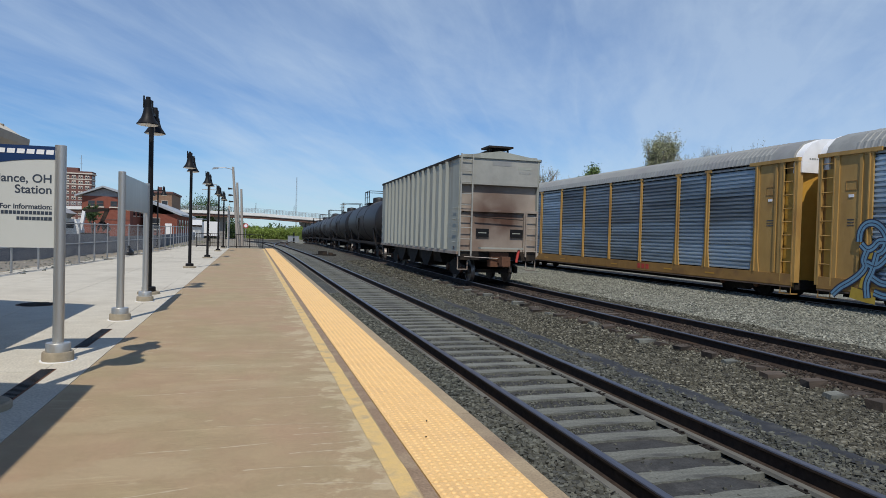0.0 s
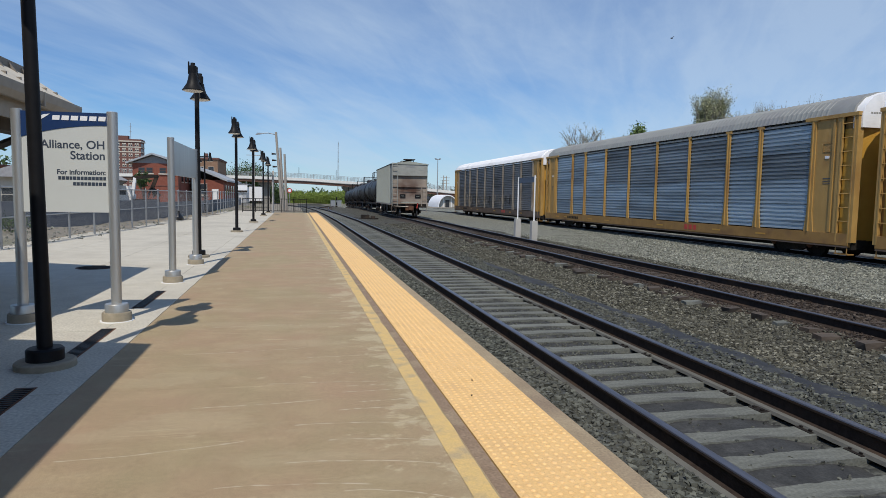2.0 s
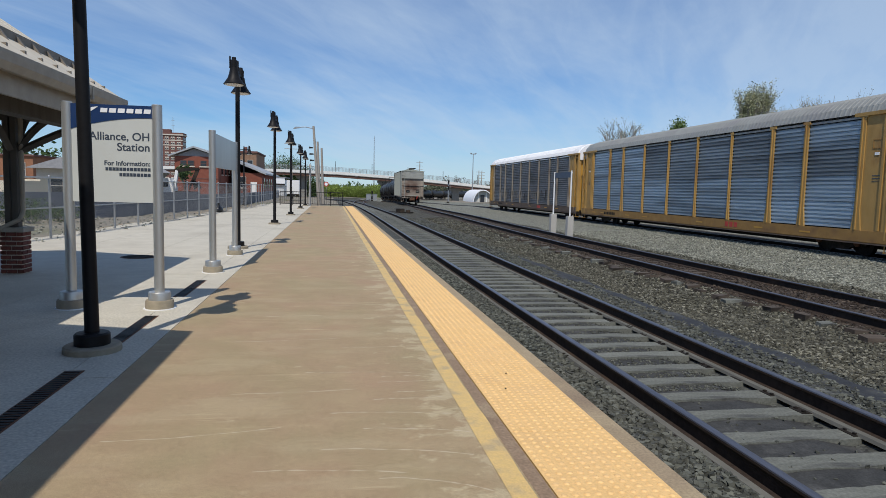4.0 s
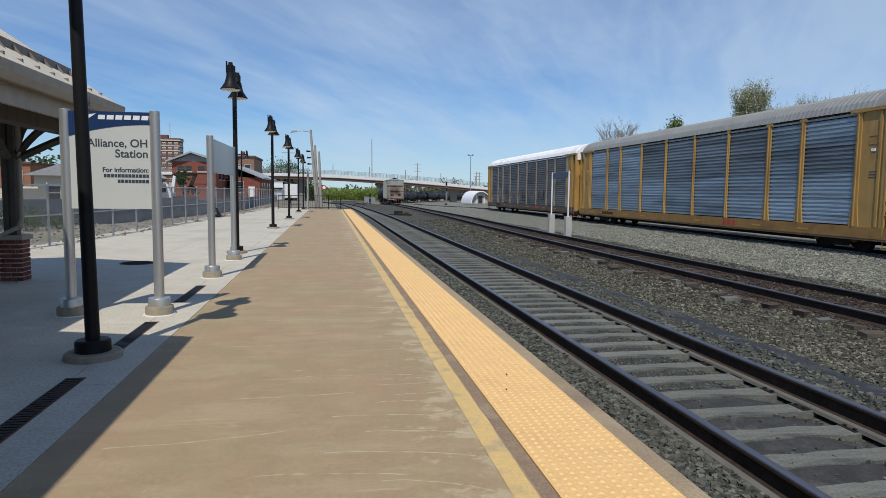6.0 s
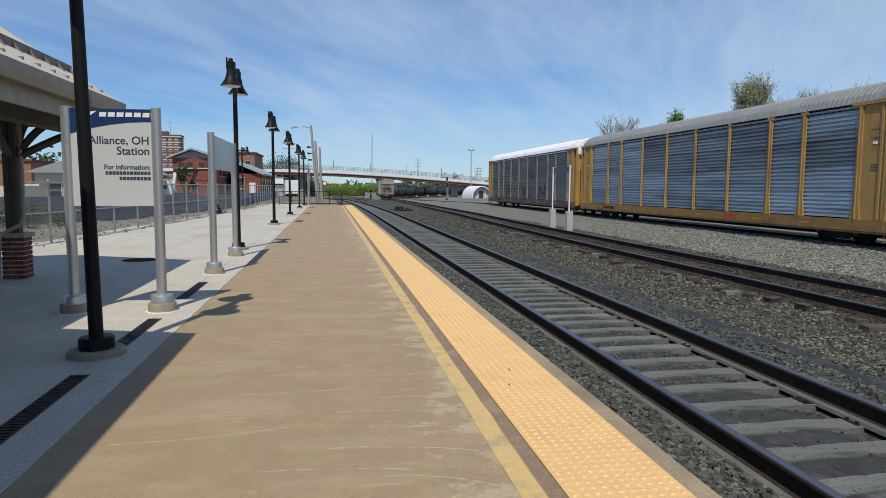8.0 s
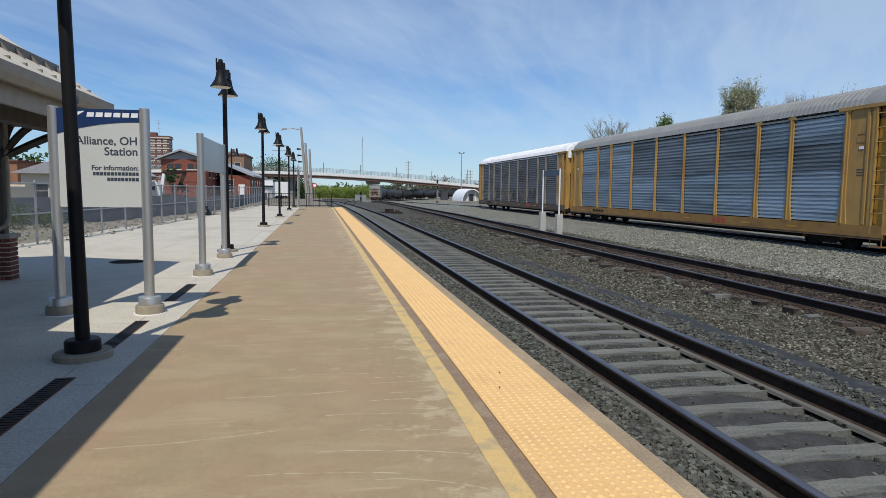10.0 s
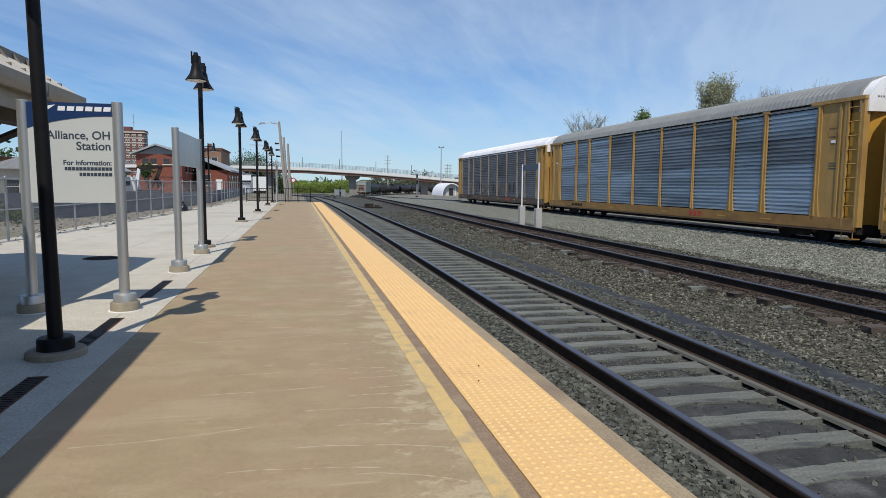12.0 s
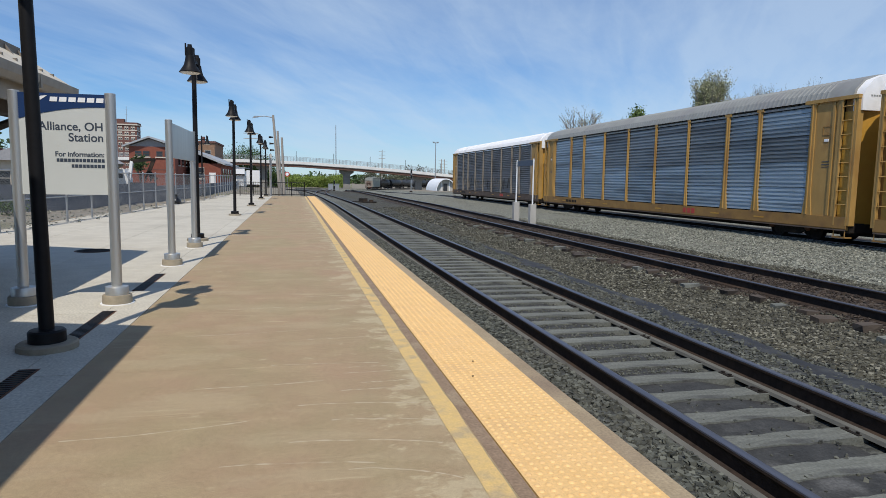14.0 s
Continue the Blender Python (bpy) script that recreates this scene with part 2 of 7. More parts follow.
def platform_mat(name):
    """Brown tinted concrete: olive and reddish blotches, fine grain, scuffs along the painted line."""
    m = bpy.data.materials.new(name)
    m.use_nodes = True
    n, l = m.node_tree.nodes, m.node_tree.links
    b = n["Principled BSDF"]
    b.inputs["Roughness"].default_value = 0.9
    co = n.new("ShaderNodeTexCoord")

    def field(scale, detail, stretch, low, high, to, turn=0.0, rough=0.6):
        mp = n.new("ShaderNodeMapping")
        mp.inputs["Scale"].default_value, mp.inputs["Rotation"].default_value = stretch, (0, 0, radians(turn))
        z = n.new("ShaderNodeTexNoise")
        z.inputs["Scale"].default_value, z.inputs["Detail"].default_value, z.inputs["Roughness"].default_value = scale, detail, rough
        r = n.new("ShaderNodeMapRange")
        r.inputs["From Min"].default_value, r.inputs["From Max"].default_value = low, high
        r.inputs["To Min"].default_value, r.inputs["To Max"].default_value = to
        l.new(co.outputs["Object"], mp.inputs["Vector"]); l.new(mp.outputs[0], z.inputs["Vector"]); l.new(z.outputs["Fac"], r.inputs["Value"])
        return r.outputs[0], z.outputs["Fac"]

    def blend(factor, a, c):
        x = n.new("ShaderNodeMix"); x.data_type = "RGBA"
        l.new(factor, x.inputs["Factor"])
        if isinstance(a, tuple):
            x.inputs["A"].default_value = (*a, 1)
        else:
            l.new(a, x.inputs["A"])
        x.inputs["B"].default_value = (*c, 1)
        return x.outputs["Result"]

    def maths(kind, a, c):
        x = n.new("ShaderNodeMath"); x.operation = kind
        l.new(a, x.inputs[0])
        if isinstance(c, float):
            x.inputs[1].default_value = c
        else:
            l.new(c, x.inputs[1])
        return x.outputs[0]

    colour = blend(field(0.8, 6, (1, 0.7, 1), 0.38, 0.62, (0, 1))[0], (0.320, 0.252, 0.142), (0.354, 0.244, 0.150))
    colour = blend(field(2.6, 7, (0.9, 1.15, 1), 0.47, 0.70, (0, 0.5))[0], colour, (0.425, 0.327, 0.192))
    colour = blend(field(5.0, 7, (1, 1, 1), 0.55, 0.75, (0, 0.42))[0], colour, (0.264, 0.186, 0.104))
    colour = blend(field(1.3, 5, (0.55, 1.6, 1), 0.53, 0.62, (0, 0.42), 24)[0], colour, (0.407, 0.327, 0.204))
    # thin scrape lines, only in some places
    lines = field(3.0, 3, (0.35, 9.0, 1), 0.60, 0.635, (0, 1), 5)[0]
    where = field(0.9, 4, (1, 1, 1), 0.50, 0.62, (0, 0.55))[0]
    colour = blend(maths("MULTIPLY", lines, where), colour, (0.506, 0.414, 0.262))
    # pale grains of worn aggregate
    colour = blend(field(75.0, 2, (1, 1, 1), 0.66, 0.72, (0, 0.55))[0], colour, (0.52, 0.44, 0.31))
    colour = blend(field(48.0, 2, (1, 1, 1), 0.66, 0.72, (0, 0.5))[0], colour, (0.20, 0.145, 0.085))
    # worn pale patches beside the painted line
    sep = n.new("ShaderNodeSeparateXYZ"); l.new(co.outputs["Object"], sep.inputs[0])
    near = n.new("ShaderNodeMapRange")
    near.inputs["From Min"].default_value, near.inputs["From Max"].default_value = 0.25, 0.95
    near.inputs["To Max"].default_value = 0.16
    l.new(sep.outputs["X"], near.inputs["Value"])
    past = n.new("ShaderNodeMapRange")
    past.inputs["From Min"].default_value, past.inputs["From Max"].default_value = 0.99, 1.05
    past.inputs["To Max"].default_value = -0.3
    l.new(sep.outputs["X"], past.inputs["Value"])
    worn = maths("ADD", field(2.2, 8, (1, 1.3, 1), 0, 1, (0, 1), 0, 0.72)[1], maths("ADD", near.outputs[0], past.outputs[0]))
    edge = n.new("ShaderNodeMapRange")
    edge.inputs["From Min"].default_value, edge.inputs["From Max"].default_value, edge.inputs["To Max"].default_value = 0.635, 0.68, 0.62
    l.new(worn, edge.inputs["Value"])
    colour = blend(edge.outputs[0], colour, (0.494, 0.414, 0.267))
    # grain
    fine, raw_fine = field(170, 2, (1, 1, 1), 0.3, 0.7, (0.70, 1.3))
    mid, _ = field(34, 4, (1, 1, 1), 0.3, 0.7, (0.90, 1.10))
    h = n.new("ShaderNodeHueSaturation")
    l.new(maths("MULTIPLY", fine, mid), h.inputs["Value"]); l.new(colour, h.inputs["Color"])
    l.new(h.outputs["Color"], b.inputs["Base Color"])
    u = n.new("ShaderNodeBump")
    u.inputs["Strength"].default_value, u.inputs["Distance"].default_value = 0.25, 0.01
    l.new(raw_fine, u.inputs["Height"]); l.new(u.outputs[0], b.inputs["Normal"])
    return m


M_PLAT = platform_mat("brown_concrete")
M_PLAT_EDGE = mat("edge_concrete", (0.29, 0.225, 0.14), (0.38, 0.30, 0.19), 5, 0.9, bump=0.25, fine=140, stain=(0.22, 0.16, 0.11), speck=0.2)
M_CONC = mat("light_concrete", (0.465, 0.43, 0.352), (0.555, 0.52, 0.43), 2.5, 0.88, bump=0.14, fine=150, stain=(0.405, 0.373, 0.303), stain_scale=0.4, speck=0.2, speck_scale=45)
M_TACT = mat("tactile_yellow", (0.735, 0.468, 0.185), (0.80, 0.525, 0.225), 4, 0.65, bump=0.12, stain=(0.62, 0.40, 0.185), stain_scale=1.3, speck=0.1, speck_scale=70)
M_STRIP = mat("red_brown_strip", (0.225, 0.155, 0.10), (0.29, 0.205, 0.135), 6, 0.9, bump=0.25, fine=140, stain=(0.34, 0.265, 0.17), stain_scale=3.0, stain_low=0.55, stain_high=0.7, speck=0.2)
M_LINE = mat("worn_yellow_paint", (0.68, 0.475, 0.17), (0.58, 0.41, 0.185), 14, 0.75, bump=0.1, stain=(0.42, 0.325, 0.19), stain_scale=5, stain_low=0.50, stain_high=0.64, speck=0.14, speck_scale=120)
M_SCUFF = mat("pale_scuff", (0.43, 0.355, 0.245), (0.52, 0.44, 0.32), 8, 0.9, bump=0.1)
M_BLACK = mat("black_paint", (0.008, 0.008, 0.009), (0.013, 0.013, 0.014), 10, 0.5, bump=0.04, stain=(0.035, 0.033, 0.031))
M_ALU = mat("brushed_aluminium", (0.50, 0.50, 0.48), (0.58, 0.58, 0.56), 6, 0.42, 0.75, bump=0.05, stretch=(1, 1, 0.1), stain=(0.44, 0.44, 0.42))
M_COLLAR = mat("weathered_concrete", (0.25, 0.215, 0.15), (0.33, 0.285, 0.21), 14, 0.9, bump=0.3, stain=(0.24, 0.2, 0.15), stain_scale=4)
M_SIGN = mat("sign_grey", (0.55, 0.57, 0.54), (0.58, 0.60, 0.57), 2, 0.45, bump=0.0)
M_NAVY = mat("sign_navy", (0.010, 0.035, 0.115), (0.013, 0.042, 0.13), 2, 0.4, bump=0.0)
M_WHITE = mat("white_letter", (0.82, 0.83, 0.84), (0.86, 0.87, 0.88), 2, 0.5, bump=0.0)
M_TEXT = mat("dark_letter", (0.035, 0.05, 0.075), (0.045, 0.06, 0.085), 2, 0.5, bump=0.0)
# ground tones lowered to stand for the shadow between the loose stones
M_BALLAST = stone_mat("ballast", [(0.010, 0.0095, 0.007), (0.034, 0.032, 0.023), (0.066, 0.062, 0.045), (0.13, 0.125, 0.09)], 17, dust=(0.05, 0.048, 0.035))
M_BALLAST_RUST_SHADE = stone_mat("rusty_and_shaded_ballast", [(0.009, 0.007, 0.005), (0.026, 0.019, 0.014), (0.05, 0.037, 0.028), (0.085, 0.068, 0.052)], 17, dust=(0.04, 0.03, 0.023))
M_BALLAST_PALE = stone_mat("pale_ballast", [(0.0475, 0.0489, 0.0393), (0.1234, 0.1271, 0.1020), (0.1993, 0.2005, 0.1629), (0.3132, 0.3178, 0.2590)], 17, dust=(0.1898, 0.1926, 0.1562))
M_FINES = stone_mat("track_fines", [(0.02, 0.021, 0.0195), (0.05, 0.053, 0.047), (0.095, 0.099, 0.088)], 30, 0.5, dust=(0.065, 0.068, 0.06))
M_STONE = stone_mat("loose_stone", [(0.0180, 0.0171, 0.0121), (0.0449, 0.0428, 0.0302), (0.0718, 0.0684, 0.0474), (0.1100, 0.1056, 0.0748), (0.2640, 0.2552, 0.2024)], 20, island=True, dust=(0.0987, 0.0950, 0.0733))
M_STONE_RUST = stone_mat("rusty_stone", [(0.016, 0.011, 0.008), (0.035, 0.024, 0.017), (0.06, 0.043, 0.031), (0.095, 0.075, 0.056)], 20, island=True, dust=(0.05, 0.036, 0.026))
M_STONE_GREY = stone_mat("grey_stone", [(0.035, 0.03774, 0.03102), (0.065, 0.06936, 0.05734), (0.1, 0.1051, 0.08648), (0.145, 0.151, 0.1241)], 20, island=True, dust=(0.11, 0.102, 0.0799))
M_STONE_PALE = stone_mat("pale_stone", [(0.0759, 0.0782, 0.0643), (0.1614, 0.1642, 0.1336), (0.2468, 0.2512, 0.2046), (0.3987, 0.4008, 0.3300)], 20, island=True, dust=(0.2088, 0.2103, 0.1713))
M_RAIL = mat("rail_side", (0.026, 0.019, 0.0155), (0.05, 0.036, 0.028), 18, 0.88, 0.0, bump=0.2, stain=(0.07, 0.045, 0.03), stain_scale=2)
M_RAILTOP = mat("rail_running_face", (0.15, 0.145, 0.165), (0.21, 0.205, 0.23), 20, 0.4, 0.85, bump=0.02, stretch=(1, 0.05, 1))
M_TIE = mat("weathered_tie", (0.108, 0.114, 0.098), (0.178, 0.185, 0.162), 5, 0.92, bump=0.5, fine=50, stretch=(0.5, 2.2, 1), stain=(0.05, 0.05, 0.048), stain_scale=2.6, stain_low=0.55, stain_high=0.66, spread=0.14, speck=0.2, speck_scale=40)
M_TIE_BROWN = mat("brown_tie", (0.042, 0.033, 0.025), (0.085, 0.066, 0.051), 7, 0.92, bump=0.5, fine=50, stretch=(0.25, 2, 1), spread=0.25)
M_RUST = mat("rust", (0.10, 0.045, 0.025), (0.17, 0.08, 0.045), 12, 0.85, 0.2, bump=0.3, stain=(0.05, 0.03, 0.02))
M_DIRT = mat("dry_ground", (0.17, 0.15, 0.115), (0.28, 0.25, 0.20), 2.5, 0.95, bump=0.6, fine=12, stain=(0.13, 0.14, 0.06), stain_scale=0.12)
M_RACK = mat("galvanised_panel", (0.28, 0.355, 0.42), (0.385, 0.465, 0.53), 2.2, 0.5, 0.4, bump=0.05, stretch=(1, 0.22, 3.2), stain=(0.175, 0.21, 0.24), stain_scale=0.8, stain_low=0.5, stain_high=0.66, spread=0.25)
M_RACK_SOOT = mat("dulled_galvanised_panel", (0.19, 0.225, 0.255), (0.275, 0.315, 0.345), 2.2, 0.55, 0.35, bump=0.05, stretch=(1, 0.22, 3.2), stain=(0.12, 0.135, 0.15), stain_scale=0.8, stain_low=0.5, stain_high=0.66, spread=0.2)
M_RACK_DARK = mat("sooty_galvanised_panel", (0.15, 0.155, 0.165), (0.23, 0.235, 0.24), 1.6, 0.6, 0.3, bump=0.05, stretch=(1, 0.35, 1.5), stain=(0.10, 0.095, 0.09), stain_scale=0.6, spread=0.1)
M_YEL = mat("rack_yellow", (0.355, 0.212, 0.06), (0.445, 0.27, 0.082), 2.5, 0.6, bump=0.06, stain=(0.27, 0.145, 0.045), stain_scale=1.2, stretch=(1, 1, 0.4))
M_YEL_DARK = mat("dusty_yellow_sill", (0.255, 0.14, 0.038), (0.345, 0.195, 0.056), 3, 0.7, bump=0.1, stain=(0.17, 0.09, 0.036), stain_scale=1.5)
M_YEL_BRIGHT = mat("rack_yellow_door", (0.43, 0.23, 0.03), (0.50, 0.275, 0.042), 2, 0.5, bump=0.04, stain=(0.52, 0.25, 0.04), stain_scale=0.6)
M_ROOF_GREY = mat("roof_steel", (0.265, 0.27, 0.25), (0.345, 0.35, 0.325), 2.5, 0.55, 0.3, bump=0.05, stain=(0.27, 0.265, 0.26), stain_scale=0.7)
M_ROOF_WHITE = mat("white_roof_steel", (0.78, 0.79, 0.79), (0.84, 0.84, 0.84), 2.5, 0.5, 0.0, bump=0.05, stain=(0.66, 0.66, 0.65), stain_scale=0.8)
M_UNDER = mat("sooty_steel", (0.018, 0.016, 0.014), (0.04, 0.034, 0.03), 10, 0.75, 0.3, bump=0.2, stain=(0.07, 0.05, 0.036), stain_scale=2)
M_WHEEL = mat("worn_wheel_steel", (0.20, 0.18, 0.165), (0.32, 0.295, 0.27), 8, 0.45, 0.7, bump=0.05, stain=(0.08, 0.055, 0.04))
M_HOP = mat("hopper_grey", (0.27, 0.285, 0.25), (0.345, 0.36, 0.315), 2.2, 0.75, bump=0.06, stretch=(1, 1, 0.16), stain=(0.17, 0.165, 0.14), stain_scale=1.6, stain_low=0.54, stain_high=0.72)
M_HOP_RUST = grime_mat("hopper_end_grimed")
M_HOP_END = mat("hopper_end_grey", (0.27, 0.275, 0.25), (0.33, 0.33, 0.30), 2.0, 0.75, bump=0.05, stain=(0.22, 0.21, 0.185), stain_scale=0.9)
M_TANK = mat("tank_black", (0.011, 0.011, 0.013), (0.02, 0.0195, 0.021), 1.5, 0.5, 0.0, bump=0.03, stain=(0.024, 0.021, 0.019), stain_scale=0.6)
M_TANK_GREY = mat("tank_worn_grey", (0.028, 0.029, 0.032), (0.05, 0.05, 0.053), 1.5, 0.5, 0.0, bump=0.03, stain=(0.075, 0.07, 0.064), stain_scale=0.6)
M_CREAM = mat("cream_metal", (0.60, 0.53, 0.40), (0.68, 0.605, 0.47), 3, 0.5, bump=0.03, stain=(0.52, 0.46, 0.36))
M_FASCIA = mat("tan_fascia", (0.30, 0.265, 0.215), (0.37, 0.33, 0.27), 4, 0.6, bump=0.03)
M_SOFFIT = mat("soffit_boards", (0.25, 0.215, 0.17), (0.32, 0.275, 0.22), 4, 0.7, bump=0.1, stretch=(1, 0.1, 1))
M_GUARD_SHADE = mat("shaded_guard_metal", (0.17, 0.145, 0.115), (0.215, 0.185, 0.15), 4, 0.6, bump=0.03)
M_TIMBER = mat("dark_timber", (0.075, 0.068, 0.058), (0.11, 0.10, 0.088), 6, 0.65, bump=0.15, stretch=(1, 1, 0.2))
M_BRICK = mat("red_brick", (0.13, 0.038, 0.028), (0.20, 0.06, 0.04), 14, 0.85, bump=0.2, spread=0.3)
M_MORTAR = mat("pale_mortar", (0.60, 0.55, 0.46), (0.68, 0.63, 0.54), 20, 0.95, bump=0.2)
M_CAP = mat("stone_cap", (0.30, 0.27, 0.225), (0.38, 0.34, 0.285), 9, 0.9, bump=0.2)
M_FARBRICK = mat("far_brick", (0.19, 0.058, 0.038), (0.25, 0.082, 0.052), 3, 0.9, bump=0.1, stain=(0.15, 0.048, 0.033), stain_scale=0.4)
M_FARBRICK2 = mat("dark_far_brick", (0.13, 0.06, 0.05), (0.175, 0.082, 0.066), 3, 0.9, bump=0.1)
M_TANBRICK = mat("tan_far_brick", (0.22, 0.13, 0.08), (0.29, 0.175, 0.11), 3, 0.9, bump=0.1)
M_SHOPBRICK = mat("orange_brick", (0.255, 0.115, 0.06), (0.33, 0.155, 0.085), 3, 0.9, bump=0.1, stain=(0.19, 0.09, 0.055), stain_scale=0.4)
M_ROOFING = mat("grey_shingle", (0.25, 0.25, 0.26), (0.33, 0.33, 0.34), 4, 0.9, bump=0.2)
M_TRIM = mat("white_trim", (0.74, 0.75, 0.74), (0.8, 0.8, 0.79), 4, 0.6, bump=0.03)
M_PALE = mat("pale_stone_trim", (0.52, 0.47, 0.40), (0.6, 0.55, 0.47), 4, 0.8, bump=0.05)
M_GLASS = mat("dark_window_glass", (0.02, 0.025, 0.03), (0.035, 0.04, 0.05), 2, 0.08, bump=0.0)
M_GALV = mat("galvanised_pipe", (0.32, 0.33, 0.335), (0.41, 0.42, 0.425), 9, 0.5, 0.6, bump=0.03)
M_SLATE = mat("slate_screen", (0.108, 0.122, 0.148), (0.148, 0.163, 0.19), 3, 0.85, bump=0.1, stain=(0.2, 0.21, 0.225), stain_scale=0.5)
M_POLE = mat("wood_pole", (0.28, 0.25, 0.215), (0.38, 0.345, 0.30), 7, 0.9, bump=0.3, stretch=(1, 1, 0.1))
M_BRIDGE = mat("bridge_concrete", (0.66, 0.65, 0.62), (0.76, 0.75, 0.71), 0.8, 0.85, bump=0.05, stain=(0.56, 0.55, 0.52), stain_scale=0.2)
M_GIRDER = mat("weathering_steel", (0.12, 0.06, 0.042), (0.17, 0.09, 0.062), 1.5, 0.85, bump=0.05)
M_PIER = mat("pier_concrete", (0.40, 0.385, 0.35), (0.50, 0.48, 0.44), 1.0, 0.9, bump=0.05)
# darker copy of the pier concrete, coloured for the shadow on the bridge piers
M_PIER_SHADED = mat("shaded_pier_concrete", (0.20, 0.19, 0.17), (0.27, 0.255, 0.23), 1.0, 0.9, bump=0.05)
M_BARK = mat("bark", (0.20, 0.175, 0.155), (0.31, 0.275, 0.24), 8, 0.95, bump=0.5)
M_LEAF_NEW = leaf_mat("fresh_leaves", (0.135, 0.20, 0.03), (0.21, 0.28, 0.05))
M_LEAF_SPRING = leaf_mat("spring_leaves", (0.075, 0.12, 0.028), (0.125, 0.18, 0.045))
M_LEAF_DULL = leaf_mat("grey_green_leaves", (0.075, 0.085, 0.05), (0.13, 0.14, 0.085))
M_LEAF_DARK = leaf_mat("dark_leaves", (0.03, 0.065, 0.016), (0.06, 0.105, 0.025))
M_LEAF_BUD = leaf_mat("buds", (0.26, 0.275, 0.145), (0.35, 0.36, 0.215))
M_RED = mat("red_paint", (0.42, 0.04, 0.03), (0.5, 0.06, 0.045), 4, 0.6, bump=0.02)
M_GRAF_BLUE = mat("graffiti_blue", (0.11, 0.23, 0.34), (0.16, 0.31, 0.43), 6, 0.6, bump=0.0)
M_GRAF_YEL = mat("graffiti_yellow", (0.40, 0.27, 0.03), (0.47, 0.33, 0.05), 6, 0.6, bump=0.0)
M_GRAF_DARK = mat("graffiti_outline", (0.02, 0.025, 0.05), (0.03, 0.035, 0.07), 6, 0.6, bump=0.0)
M_BAG = mat("black_plastic", (0.012, 0.012, 0.013), (0.02, 0.02, 0.022), 8, 0.3, bump=0.4, fine=25)
M_BLUE = mat("blue_board", (0.045, 0.065, 0.105), (0.06, 0.085, 0.13), 4, 0.5, bump=0.0)
M_GRIME = mat("grimed_post", (0.19, 0.165, 0.13), (0.27, 0.24, 0.20), 3, 0.75, bump=0.08, stain=(0.13, 0.10, 0.08))
M_SILL = mat("sooty_brown_sill", (0.085, 0.06, 0.045), (0.14, 0.10, 0.075), 3, 0.8, bump=0.1, stain=(0.06, 0.045, 0.036), stain_scale=1.5)
M_FENCE = mat("dull_fence_wire", (0.22, 0.23, 0.24), (0.29, 0.30, 0.31), 3, 0.7, bump=0.0)
M_DOME = mat("tactile_dome", (0.765, 0.49, 0.20), (0.835, 0.55, 0.24), 5, 0.6, bump=0.05, stain=(0.72, 0.47, 0.22), stain_scale=2.3, speck=0.1, speck_scale=45)
M_MUD = mat("dark_fouled_ballast", (0.022, 0.0225, 0.022), (0.046, 0.047, 0.045), 6, 0.9, bump=0.35, fine=45, stain=(0.1, 0.1, 0.096), stain_scale=2.2, stain_low=0.56, stain_high=0.7, speck=0.3, speck_scale=55)
M_FOOT = mat("dusty_rail_foot", (0.10, 0.10, 0.09), (0.155, 0.155, 0.138), 6, 0.95, bump=0.2, fine=60, stain=(0.07, 0.066, 0.058), stain_scale=3, stretch=(1, 0.4, 1))
M_ROOFMETAL = mat("dull_metal_roof", (0.34, 0.36, 0.38), (0.42, 0.44, 0.46), 2, 0.6, 0.2, bump=0.02)
M_SILT = mat("dark_silt", (0.017, 0.018, 0.021), (0.031, 0.033, 0.037), 3, 0.75, bump=0.25, fine=60, stain=(0.06, 0.062, 0.06), stain_scale=2.5, speck=0.15)
for m in (M_TANK, M_TANK_GREY):
    m.node_tree.nodes["Principled BSDF"].inputs["Specular IOR Level"].default_value = 0.36
for m in (M_BLACK, M_UNDER, M_RAIL, M_TIMBER):
    m.node_tree.nodes["Principled BSDF"].inputs["Specular IOR Level"].default_value = 0.18


# ---- mesh helpers ----
def box(bm, x0, x1, y0, y1, z0, z1):
    vs = [bm.verts.new(p) for p in ((x0, y0, z0), (x1, y0, z0), (x1, y1, z0), (x0, y1, z0), (x0, y0, z1), (x1, y0, z1), (x1, y1, z1), (x0, y1, z1))]
    for q in ((3, 2, 1, 0), (4, 5, 6, 7), (0, 1, 5, 4), (1, 2, 6, 5), (2, 3, 7, 6), (3, 0, 4, 7)):
        bm.faces.new([vs[i] for i in q])
    return bm


def prism(bm, outline, a, b, axis="y"):
    """A closed outline, pushed along an axis from a to b. For y it holds x, z; for x it holds y, z; for z it holds x, y."""
    def put(p, d):
        return (p[0], d, p[1]) if axis == "y" else (d, p[0], p[1]) if axis == "x" else (p[0], p[1], d)
    r0, r1 = [bm.verts.new(put(p, a)) for p in outline], [bm.verts.new(put(p, b)) for p in outline]
    k = len(outline)
    for i in range(k):
        bm.faces.new((r0[i], r0[(i + 1) % k], r1[(i + 1) % k], r1[i]))
    bm.faces.new(list(reversed(r0)))
    bm.faces.new(r1)
    return bm


